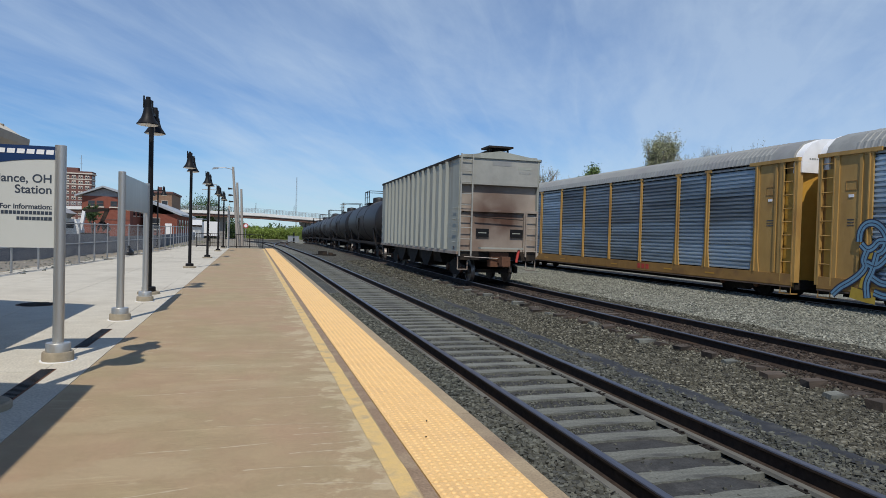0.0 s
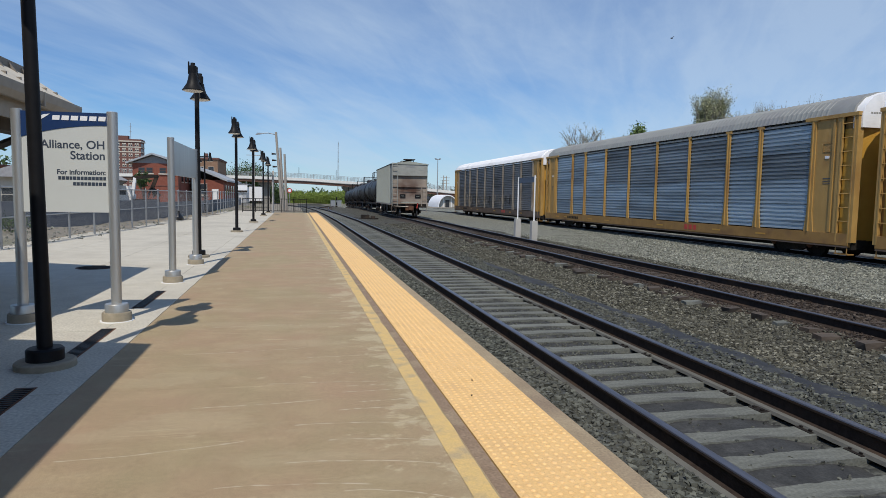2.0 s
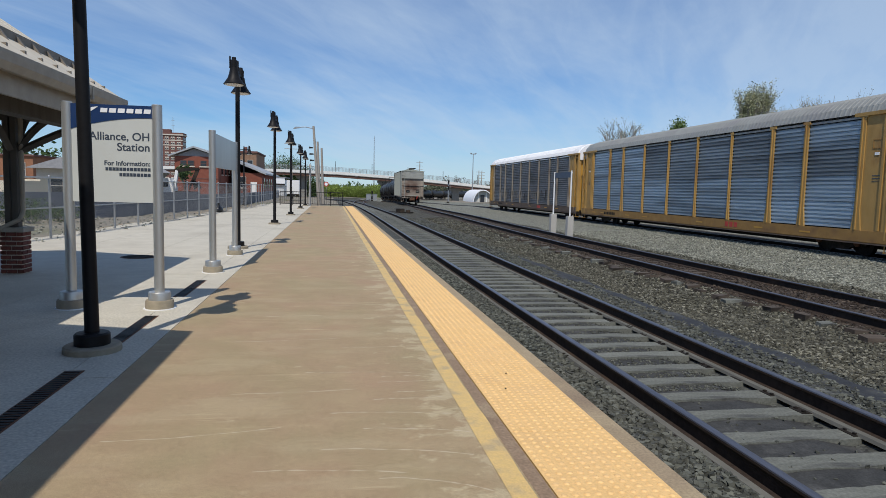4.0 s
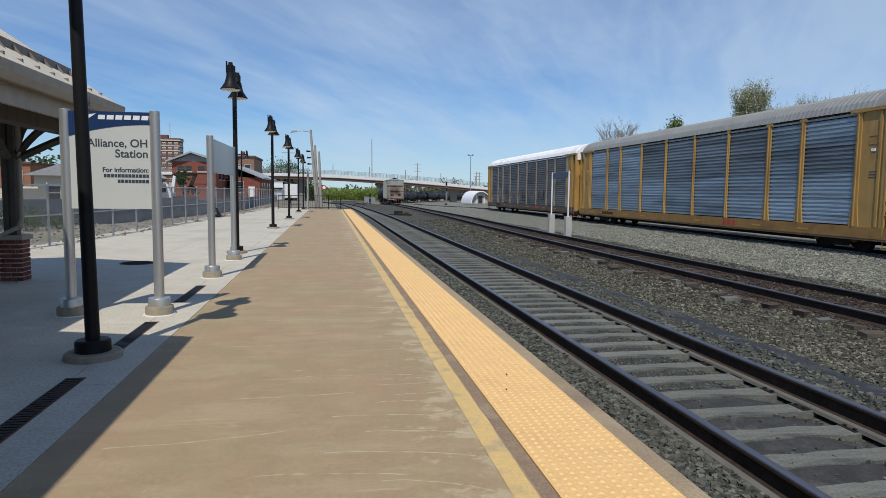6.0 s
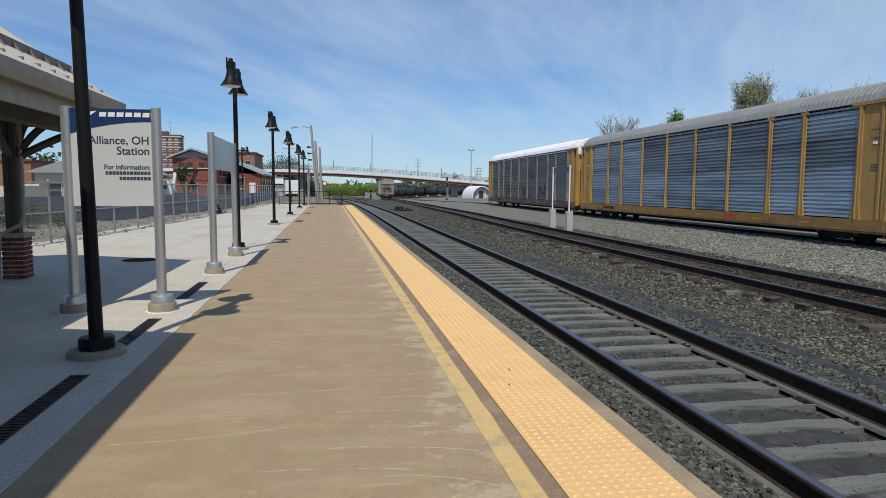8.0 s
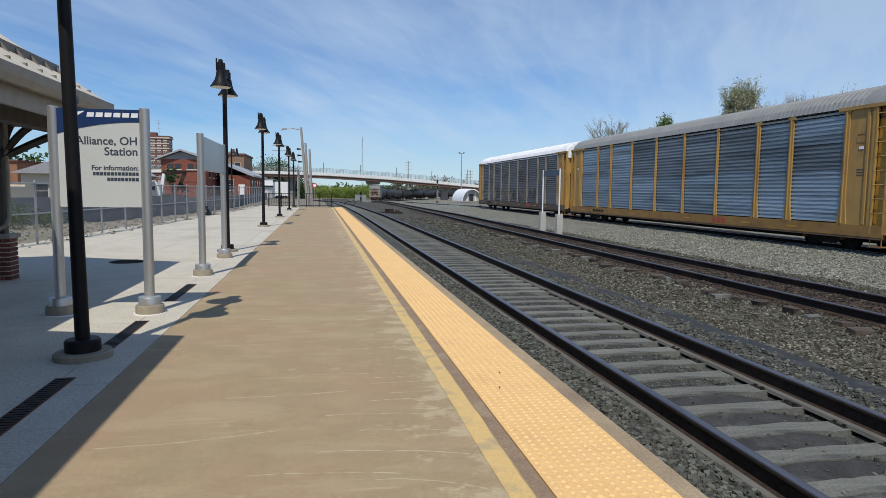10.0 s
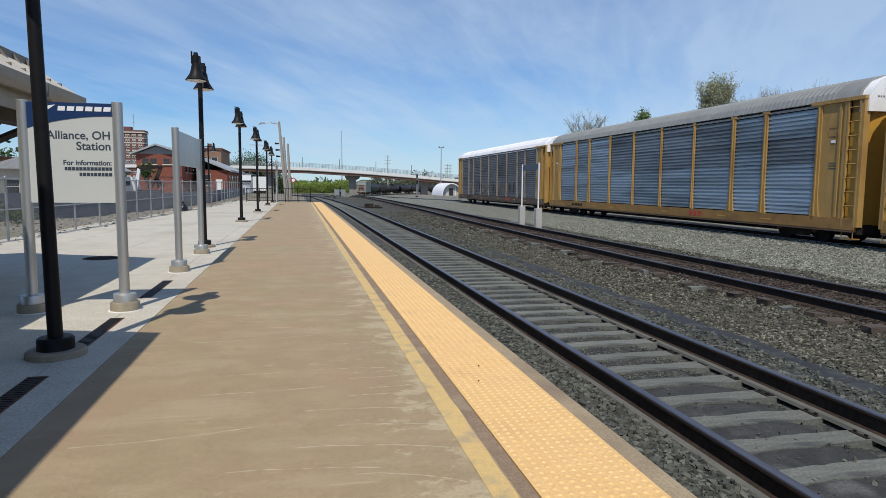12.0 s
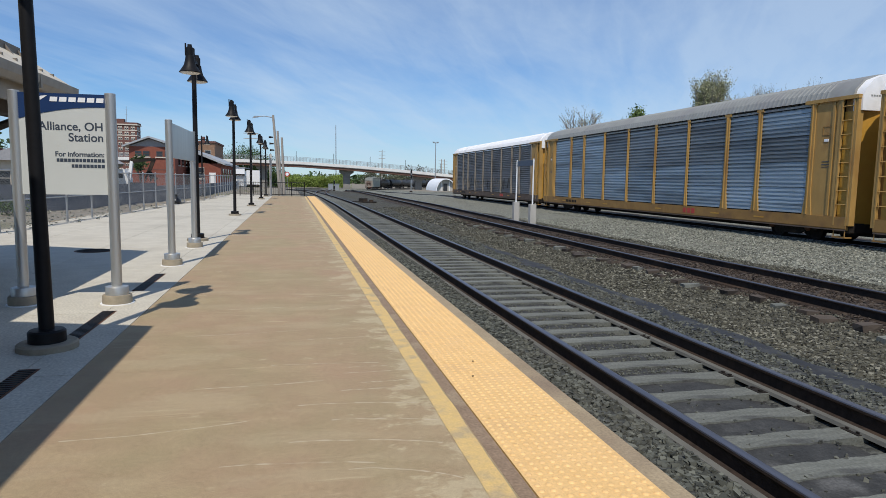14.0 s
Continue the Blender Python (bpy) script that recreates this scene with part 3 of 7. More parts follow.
def turned(bm, rings, sides=16, at=(0, 0), axis="z"):
    """A body of revolution: rings of (radius, height)."""
    loops = []
    for r, h in rings:
        loop = []
        for i in range(sides):
            a = 2 * math.pi * i / sides
            u, v = at[0] + r * math.cos(a), at[1] + r * math.sin(a)
            loop.append(bm.verts.new((u, v, h) if axis == "z" else (u, h, v) if axis == "y" else (h, u, v)))
        loops.append(loop)
    for p, q in zip(loops, loops[1:]):
        for i in range(sides):
            bm.faces.new((p[i], p[(i + 1) % sides], q[(i + 1) % sides], q[i]))
    bm.faces.new(list(reversed(loops[0])))
    bm.faces.new(loops[-1])
    return bm


def tube(bm, a, b, r, r2=None, sides=8):
    a, b = Vector(a), Vector(b)
    q = (b - a).to_track_quat("Z", "Y").to_matrix()
    r2 = r if r2 is None else r2
    lo, hi = [], []
    for i in range(sides):
        t = 2 * math.pi * i / sides
        d = Vector((math.cos(t), math.sin(t), 0))
        lo.append(bm.verts.new(a + q @ (d * r))); hi.append(bm.verts.new(b + q @ (d * r2)))
    for i in range(sides):
        bm.faces.new((lo[i], lo[(i + 1) % sides], hi[(i + 1) % sides], hi[i]))
    bm.faces.new(list(reversed(lo))); bm.faces.new(hi)
    return bm


def sweep(bm, outline, path):
    """An outline of (side, up) carried along points (x, y, z) in the plan, upright."""
    loops = []
    for i, p in enumerate(path):
        d = Vector(path[min(i + 1, len(path) - 1)]) - Vector(path[max(i - 1, 0)])
        n = Vector((d.y, -d.x, 0)).normalized()
        loops.append([bm.verts.new(Vector(p) + n * s + Vector((0, 0, u))) for s, u in outline])
    k = len(outline)
    for p, q in zip(loops, loops[1:]):
        for i in range(k):
            bm.faces.new((p[i], p[(i + 1) % k], q[(i + 1) % k], q[i]))
    bm.faces.new(list(reversed(loops[0]))); bm.faces.new(loops[-1])
    return bm


def finish(bm, name, material, bevel=0.0, smooth=None):
    if bevel:
        es = [e for e in bm.edges if len(e.link_faces) == 2 and e.calc_face_angle(0) > 0.6]
        bmesh.ops.bevel(bm, geom=es, offset=bevel, segments=2, affect="EDGES", clamp_overlap=True)
    bmesh.ops.recalc_face_normals(bm, faces=bm.faces)
    if smooth:
        for f in bm.faces:
            f.smooth = True
        for e in bm.edges:
            if len(e.link_faces) == 2 and e.calc_face_angle(0) > smooth:
                e.smooth = False
    me = bpy.data.meshes.new(name)
    bm.to_mesh(me)
    bm.free()
    for m in material if isinstance(material, (list, tuple)) else (material,):
        me.materials.append(m)
    return me


def part(name, bm, material, parent, label="", bevel=0.0, smooth=None):
    ob = new(name, finish(bm, name, material, bevel, smooth))
    ob.parent = parent
    if label:
        ob["label"] = label
    return ob


def again(ob, parent, m):
    """A further part on the same mesh."""
    o = new(ob.name.split(".")[0], ob.data)
    o.parent = parent
    o.matrix_basis = m
    return o


def thing(name, label, category, m=None, group="", kind=""):
    ob = new(name)
    ob.empty_display_size = 0.2
    if m is not None:
        ob.matrix_world = m
    return tagged(ob, label, category, group, kind)


def piece(name, bm, material, label, category, kind="", bevel=0.0, smooth=None, group=""):
    ob = new(name, finish(bm, name, material, bevel, smooth))
    return tagged(ob, label, category, group, kind)


def raw(name, verts, faces, material, smooth=False):
    me = bpy.data.meshes.new(name)
    me.from_pydata(verts, [], faces)
    for m in material if isinstance(material, (list, tuple)) else (material,):
        me.materials.append(m)
    if smooth:
        me.polygons.foreach_set("use_smooth", [True] * len(me.polygons))
    return new(name, me)


def B():
    return bmesh.new()


# ---- the lie of the land ----
def fall(y, x=0.0):
    """The tracks run level past the platform, then down towards the bridge; the siding stays level for longer."""
    start = 45.0 + 35.0 * min(max((x - 11.0) / 4.0, 0.0), 1.0)
    if y < 115.0:
        return -0.5 * max(y - start, 0.0) / (115.0 - start)
    return -0.5 - 2.0 * min((y - 115.0) / 140.0, 1.0)


def curve_track(start_x, z, bends, length, step=2.0, start_y=-60.0):
    """Centre line as (x, y, z, heading): bends are (from, to, curvature to the right)."""
    out, x, y, h, s = [], start_x, start_y, 0.0, start_y
    while s < length:
        out.append((x, y, z + fall(y, start_x), h))
        k = sum(c for a, b, c in bends if a <= s < b)
        h += k * step
        x, y, s = x + math.sin(h) * step, y + math.cos(h) * step, s + step
    return out


RAIL1_Z, RAIL2_Z, RAIL3_Z = -0.22, -0.24, -0.44
LINE1 = curve_track(3.63, RAIL1_Z, [(60, 130, -1 / 1500)], 330)
LINE2 = curve_track(8.9, RAIL2_Z, [(16, 48, 1 / 830), (165, 360, 1 / 350)], 620)
LINE4 = curve_track(3.55, RAIL1_Z - 0.002, [(70, 115, 1 / 700)], 300)
LINE3 = curve_track(19.38, RAIL3_Z, [(90, 200, 1 / 900)], 300)


def along(line, s):
    """The pose on a line at s metres of the plan's ahead."""
    u = (s + 60.0) / 2.0
    i = int(min(max(math.floor(u), 0), len(line) - 2))
    f = u - i
    p, q = line[i], line[i + 1]
    x, y, z, h = (p[j] + (q[j] - p[j]) * f for j in range(4))
    return pose(x, y, z, 0, 0, -math.degrees(h))


def bed_height(x):
    """Ground beside the platform, across the tracks."""
    pts = ((1.9, -0.43), (2.2, -0.38), (2.72, -0.365), (2.98, -0.45), (3.2, -0.411), (4.0, -0.411), (4.26, -0.475), (4.55, -0.37), (5.2, -0.38), (5.8, -0.45), (6.6, -0.49), (7.3, -0.45), (7.7, -0.405), (8.9, -0.425), (10.2, -0.41), (10.8, -0.46), (12.5, -0.55), (15.5, -0.60), (17.6, -0.52), (18.3, -0.46), (18.7, -0.56), (20.2, -0.58), (21.2, -0.56), (24.0, -0.54), (40.0, -0.5))
    for (a, za), (b, zb) in zip(pts, pts[1:]):
        if x <= b:
            return za + (zb - za) * max(x - a, 0) / (b - a)
    return pts[-1][1]


def relief(x, y):
    """Unevenness of the ballast; it is trodden flat between the rails beside the platform."""
    r = 0.045 * noise.noise(Vector((x * 0.9, y * 0.7, 0.0))) + 0.02 * noise.noise(Vector((x * 3.1, y * 2.9, 4.0)))
    return r * (0.28 if 2.9 < x < 4.4 else 1.0)


def build_ground():
    xs = [-1500, -700, -350, -200, -120, -80, -50, -35, -25, -18, -13, -9, -7, 1.0, 1.9]
    xs += [2.1 + 0.3 * i for i in range(75)] + [26, 30, 36, 45, 60, 80, 120, 200, 350, 700, 1500]
    ys = [-1500, -500, -150, -60, -30, -12, -4] + [0.3 * i for i in range(0, 60)] + [18 + 1.0 * i for i in range(40)] + [58 + 5 * i for i in range(50)] + [320, 400, 550, 800, 1200, 1800, 3000, 4500]
    verts, faces = [], []
    for y in ys:
        for x in xs:
            if x < -9:
                z = -0.35
            elif x < 1.8:
                z = -0.5 if y < 56 else -0.42
            else:
                z = bed_height(x)
            z += fall(y, x)
            if 2.0 < x < 30 and -4 < y < 120:
                z += relief(x, y)
            verts.append((x, y, z))
    w = len(xs)
    cols = []
    for j in range(len(ys) - 1):
        for i in range(w - 1):
            faces.append((j * w + i, j * w + i + 1, (j + 1) * w + i + 1, (j + 1) * w + i))
            cx, cy = (xs[i] + xs[i + 1]) / 2, (ys[j] + ys[j + 1]) / 2
            e = 0.5 * noise.noise(Vector((cy * 0.25, 1.7, 0.0)))
            if cy > 300 or cx < 1 or cx > 45 or cy < -60:
                cols.append(3)
            elif 2.95 < cx < 4.35 and cy < 60:
                cols.append(4)
            # darker stone under the parked wagons paints in the shade below them
            elif 18.3 < cx < 22.4 and cy < 120:
                cols.append(5)
            elif cx < 5.75 + e * 1.2:
                cols.append(1)
            elif 7.7 < cx < 10.2 and cy < 60:
                cols.append(5)
            elif cx < 11.8 + e:
                cols.append(0)
            else:
                cols.append(2)
    ob = raw("ground", verts, faces, [M_BALLAST, M_FINES, M_BALLAST_PALE, M_DIRT, M_MUD, M_BALLAST_RUST_SHADE], True)
    ob.data.polygons.foreach_set("material_index", cols)
    return tagged(ob, "stony ground with crushed-stone ballast along the railway tracks", "ground", kind="structure")


def build_mud_band():
    """A dark band of silt along the foot of the ballast."""
    vs, fs, k, y = [], [], 0, 4.2
    while y < 19:
        c = 5.40 + 0.16 * noise.noise(Vector((y * 0.5, 2.0, 0))) + 0.012 * (y - 6)
        w = max(0.05, 0.25 + 0.3 * noise.noise(Vector((y * 0.75, 9.0, 0)))) * min(1, (19 - y) / 3)
        for u in (-1, -0.4, 0.4, 1):
            x = c + w * u + 0.03 * noise.noise(Vector((y * 6, u * 3, 0)))
            z = bed_height(x) + relief(x, y)
            vs.append((x, y, z + (0.002 if abs(u) == 1 else 0.024)))
        if k:
            for i in range(3):
                fs.append((k - 4 + i, k - 3 + i, k + 1 + i, k + i))
        k += 4; y += 0.1
    tagged(raw("silt_band", vs, fs, M_SILT, True), "dark smooth silt lying in the ballast", "silt", kind="stuff")


def build_stones():
    """Loose crushed stone on the ballast, thickest where the tracks pass the platform."""
    rng = np.random.default_rng(5)
    base = np.array([(x, y, z) for x in (-1, 1) for y in (-1, 1) for z in (-1, 1)], float) * 0.7
    tri = np.array([(0, 1, 3, 2), (4, 6, 7, 5), (0, 4, 5, 1), (2, 3, 7, 6), (0, 2, 6, 4), (1, 5, 7, 3)])

    def scatter(name, label, material, zones):
        vs, fs, k = [], [], 0
        for x0, x1, y0, y1, per, lo, hi in zones:
            count = int((x1 - x0) * (y1 - y0) * per)
            for _ in range(count):
                x, y = rng.uniform(x0, x1), y0 + (y1 - y0) * rng.random() ** 1.35
                z = bed_height(x) + relief(x, y)
                if x < -5:
                    if not screen_at(y) < x < fence_at(y) + 0.5:
                        continue
                    z = -0.02 + 0.1 * noise.noise(Vector((x * 2.2, y * 1.6, 2.0)))
                r = rng.uniform(lo, hi)
                p = base * r * rng.uniform(0.65, 1.2, (8, 1)) * np.array((1.0, rng.uniform(0.6, 1.0), rng.uniform(0.5, 0.9)))
                p += rng.normal(0, r * 0.17, (8, 3))
                a, c = rng.uniform(0, 6.28), rng.uniform(-0.5, 0.5)
                ra = np.array(((math.cos(a), -math.sin(a), 0), (math.sin(a), math.cos(a), 0), (0, 0, 1)))
                rc = np.array(((1, 0, 0), (0, math.cos(c), -math.sin(c)), (0, math.sin(c), math.cos(c))))
                p = p @ rc.T @ ra.T + np.array((x, y, z + r * 0.28))
                vs.append(p); fs.append(tri + k); k += 8
        ob = raw(name, np.concatenate(vs).tolist(), np.concatenate(fs).tolist(), material)
        tagged(ob, label, "gravel", kind="stuff")

    scatter("ballast_stones", "loose brown-grey crushed stone between the tracks", M_STONE,
            [(5.6, 7.75, 2.5, 24, 820, 0.012, 0.032), (6.2, 8.0, 24, 45, 60, 0.025, 0.05), (10.3, 11.9, 7, 30, 240, 0.014, 0.036)])
    scatter("ballast_stones", "rust-browned crushed stone round the second track", M_STONE_RUST, [(7.55, 10.4, 4, 32, 330, 0.014, 0.036)])
    scatter("ballast_stones", "small grey crushed stone beside the platform edge", M_STONE_GREY,
            [(1.98, 2.72, 2, 20, 900, 0.012, 0.034), (3.0, 4.28, 2.5, 6, 30, 0.008, 0.02), (3.0, 4.28, 5.8, 16, 420, 0.007, 0.017), (4.52, 5.7, 3, 18, 420, 0.011, 0.030), (4.55, 5.9, 18, 42, 60, 0.02, 0.045)])
    scatter("rubble", "broken stone and rubble strewn under the fence", M_STONE_PALE, [(-14, -6, 11, 34, 13, 0.015, 0.055)])
    scatter("ballast_stones", "pale grey crushed stone along the siding", M_STONE_PALE,
            [(11.8, 16.5, 8, 34, 250, 0.014, 0.038), (16.5, 18.5, 12, 40, 140, 0.018, 0.042)])


RAIL_SIDE = [(-0.07, -0.17), (0.07, -0.17), (0.07, -0.158), (0.012, -0.14), (0.01, -0.045), (0.037, -0.03), (0.037, -0.012), (-0.037, -0.012), (-0.037, -0.03), (-0.01, -0.045), (-0.012, -0.14), (-0.07, -0.158)]
RAIL_HEAD = [(-0.037, -0.012), (0.037, -0.012), (0.034, -0.002), (0.026, 0.0), (-0.026, 0.0), (-0.034, -0.002)]


def build_track(name, line, label, tie_material, first, last, tie_len=2.6, pitch=0.515, proud=0.0, until=400, begin=-100, foot=None):
    """Two rails on ties, with plates under the rails."""
    root = thing(name, label, "railway track", kind="structure")
    foot = foot or M_RUST
    for side in (-0.755, 0.755):
        path = [(x + math.cos(h) * side, y, z) for x, y, z, h in line if begin < y < until]
        rail = part("rail", sweep(B(), RAIL_SIDE, path), M_RAIL, root, "dark rusty steel rail")
        part("rail_foot", sweep(B(), [(-0.115, -0.18), (0.115, -0.18), (0.105, -0.15), (-0.105, -0.15)], path), foot, rail, "dust-covered foot of the rail")
        part("rail_head", sweep(B(), RAIL_HEAD, path), M_RAILTOP, rail, "polished running surface")
    rng = random.Random(len(name) + int(first))
    tie_mesh = []
    for v in range(7):
        bm = B()
        pts = []
        k = 44
        for i in range(k + 1):
            u = -tie_len / 2 + tie_len * i / k
            pts.append((u, -0.105 + 0.03 * noise.noise(Vector((u * 3.0, v * 9.0, 1.0))) + rng.uniform(-0.007, 0.007)))
        for i in range(k, -1, -1):
            u = -tie_len / 2 + tie_len * i / k
            pts.append((u, 0.105 + 0.03 * noise.noise(Vector((u * 3.0, v * 9.0, 5.0))) + rng.uniform(-0.007, 0.007)))
        prism(bm, pts, -0.16, 0.0, "z")
        tie_mesh.append(finish(bm, "tie", tie_material, 0.0))
    bm = B()
    box(bm, -0.17, 0.17, -0.085, 0.085, 0, 0.012)
    for sx in (-0.13, 0.13):
        for sy in (-0.05, 0.05):
            box(bm, sx - 0.014, sx + 0.014, sy - 0.014, sy + 0.014, 0.01, 0.026)
    plate = finish(bm, "tie_plate", M_UNDER)
    rest = B()
    s, count = first, 0
    while s < last:
        m = along(line, s) @ pose(rng.uniform(-.04, .04), 0, -0.172 + proud + rng.uniform(-.012, .004), 0, 0, rng.uniform(-1.2, 1.2))
        if count < 130:
            o = new("tie", tie_mesh[(count * 5) % 7]); o.parent = root; o.matrix_basis = m
            if count < 45:
                for side in (-0.755, 0.755):
                    p = new("tie_plate", plate); p.parent = o; p.matrix_basis = pose(side, 0, -proud)
        else:
            k = len(rest.verts)
            box(rest, -tie_len / 2, tie_len / 2, -.115, .115, -.16, 0)
            rest.verts.ensure_lookup_table()
            for v in rest.verts[k:]:
                v.co = m @ v.co
        count += 1
        s = first + pitch * count + rng.uniform(-0.02, 0.02)
    if len(rest.verts):
        tagged(part("ties", rest, tie_material, root, "distant wooden ties"), kind="stuff")
    else:
        rest.free()
    return root


# ---- platform ----
PLAT_END = 53.0


def build_platform():
    root = thing("platform", "long railway platform of brown and pale concrete with a yellow tactile edge", "platform", kind="structure")
    rng = random.Random(3)
    # brown slabs with saw-cut joints
    y = -12.9
    while y < PLAT_END:
        y2 = min(y + 9.1, PLAT_END)
        bm = box(B(), -1.5, 1.195, y + 0.001, y2 - 0.001, -0.6, 0.0)
        part("slab", bm, M_PLAT, root, "brown tinted concrete slab", 0.0015)
        bm = prism(B(), [(1.815, -0.6), (1.955, -0.6), (1.955, -0.02), (1.94, 0.0), (1.815, 0.0)], y + 0.004, y2 - 0.004)
        part("edge_kerb", bm, M_PLAT_EDGE, root, "brown concrete platform edge")
        bm = box(B(), -1.90, -1.506, y + 0.004, y2 - 0.004, -0.6, 0.001)
        part("kerb_band", bm, M_CONC, root, "grey concrete band with a drain slot", 0.004)
        y = y2
    # pale concrete walk, in squares
    y = -14.0
    while y < 58:
        y2 = y + 3.6
        xl = -7.5 + 2.1 * max(0, (y - 16)) / 34
        edges = [-1.906, -3.7, -5.5, xl - 1.5 if y < 14 else xl]
        for a, b in zip(edges, edges[1:]):
            if a - b > 0.3:
                part("walk_slab", box(B(), b + 0.004, a - 0.004, y + 0.004, y2 - 0.004, -0.5, -0.002), M_CONC, root, "pale broom-finished concrete", 0.005)
        y = y2
    # base below the joints
    part("sub_base", box(B(), -7.4, 1.9, -14, PLAT_END, -0.62, -0.02), M_PLAT_EDGE, root)
    # tactile panels
    y = -13.2 + 0.0
    panel = None
    while y < PLAT_END - 0.2:
        m = pose(1.2, y, 0)
        if panel is None:
            bm = box(B(), 0.0, 0.61, 0.002, 1.216, -0.05, 0.006)
            panel = part("tactile_panel", bm, M_TACT, root, "yellow tactile warning panel")
            panel.matrix_basis = m
        else:
            again(panel, root, m)
        y += 1.22
    vs, fs = [], []
    for j in range(int((PLAT_END + 6.0) / 0.0603)):
        yy = -6.0 + j * 0.0603
        sides = 4 if yy < 1 else 8 if yy < 9 else 5 if yy < 20 else 4
        for i in range(10):
            xx = 1.2 + 0.0335 + i * 0.0603
            k = len(vs)
            for r, h in ((0.0185, 0.005), (0.0145, 0.0098), (0.007, 0.012)):
                for a in range(sides):
                    t = 2 * math.pi * a / sides
                    vs.append((xx + r * math.cos(t), yy + r * math.sin(t), h))
            for lv in (0, sides):
                for a in range(sides):
                    fs.append((k + lv + a, k + lv + (a + 1) % sides, k + lv + sides + (a + 1) % sides, k + lv + sides + a))
            fs.append(tuple(k + 2 * sides + a for a in range(sides)))
    domes = raw("domes", vs, fs, M_DOME, True)
    domes.parent = root
    tagged(domes, "rows of raised yellow domes", kind="stuff")
    # worn yellow line
    vs, fs = [], []
    yy, k = -6.0, 0
    while yy < PLAT_END:
        w = 0.01 * noise.noise(Vector((yy * 1.7, 0, 0)))
        w2 = 0.012 * noise.noise(Vector((yy * 2.3, 5, 0)))
        vs += [(0.972 + w, yy, 0.003), (1.10 + w2, yy, 0.003)]
        if k:
            fs.append((k - 2, k - 1, k + 1, k))
        k += 2; yy += 0.12
    line = raw("painted_line", vs, fs, M_LINE); line.parent = root
    line["label"] = "worn yellow painted line"
    # thin pale scrapes left by carts
    for x0, x1, ys, bow in ((0.1, 0.95, 4.35, -0.10), (0.05, 0.9, 3.75, -0.16), (-0.1, 0.75, 5.3, -0.05), (0.35, 0.9, 3.35, -0.2), (-1.2, -0.2, 4.0, 0.12), (-0.6, 0.3, 4.8, 0.05), (0.2, 0.93, 6.1, 0.04), (-0.9, 0.2, 6.4, 0.1), (0.3, 0.95, 4.05, -0.12), (0.0, 0.6, 3.05, -0.25), (-0.3, 0.5, 3.5, -0.1), (0.45, 0.96, 5.0, 0.03), (0.5, 0.96, 5.15, 0.02), (0.55, 0.96, 4.75, 0.04), (0.4, 0.9, 4.6, 0.02), (-0.8, 0.1, 7.6, 0.08), (0.1, 0.9, 8.3, 0.05)):
        vs, fs, n = [], [], 36
        for i in range(n + 1):
            u = i / n
            x, y = x0 + (x1 - x0) * u, ys + bow * u * u + 0.012 * noise.noise(Vector((u * 4, ys, 0)))
            w = max(0.0005, 0.010 * (0.42 + noise.noise(Vector((u * 14, ys * 3, 0)))))
            vs += [(x, y - w, 0.0007), (x, y + w, 0.0007)]
            if i:
                fs.append((2 * i - 1, 2 * i - 2, 2 * i, 2 * i + 1))
        s = raw("scrape", vs, fs, M_SCUFF); s.parent = root
        s["label"] = "thin pale scrape mark"
    y = -12.9
    while y < PLAT_END:
        y2 = min(y + 9.1, PLAT_END)
        part("joint_strip", box(B(), 1.112, 1.192, y + 0.002, y2 - 0.002, -0.01, 0.0018), M_STRIP, root, "worn red-brown strip beside the tactile panels")
        y = y2
    # two dark spots of tar on the strip
    for x, y in ((1.51, 5.12), (1.40, 4.73)):
        part("tar_spot", turned(B(), [(0.006, 0.005), (0.006, 0.0145), (0.003, 0.0155)], 10, (x, y)), M_BLACK, root, "small tar spot")
    return root


def build_drains():
    """Slotted iron drains set in the concrete band."""
    first = None
    for y0, y1 in ((1.4, 2.9), (4.0, 5.5), (6.2, 7.68), (9.0, 10.52)):
        m = pose(-1.935, y0, 0.0)
        if first is None:
            root = thing("drain_grate", "black slotted trench drain set in the concrete", "drain", m, "trench drains")
            part("frame", box(B(), -0.012, 0.135, 0, 1.5, -0.02, 0.004), M_RUST, root, "rusty frame")
            for i in range(30):
                bm = box(B(), 0.0, 0.12, 0.02 + i * 0.049, 0.045 + i * 0.049, 0.003, 0.009)
                part("slot_bar", bm, M_BLACK, root)
            first = root
        else:
            copy_thing(first, m)


def build_manhole():
    root = thing("manhole_cover", "round iron manhole cover set in pale concrete", "manhole", pose(-3.7, 13.8, 0))
    part("ring", turned(B(), [(0.34, -0.02), (0.34, 0.004)], 32), M_RUST, root)
    bm = turned(B(), [(0.3, 0.0), (0.3, 0.010)], 32)
    cover = part("cover", bm, M_UNDER, root, "dark ribbed cover")
    for i in range(-4, 5):
        w = math.sqrt(max(0.28 ** 2 - (i * 0.062) ** 2, 0.001))
        part("rib", box(B(), -w, w, i * 0.062 - 0.014, i * 0.062 + 0.014, 0.009, 0.016), M_UNDER, cover)


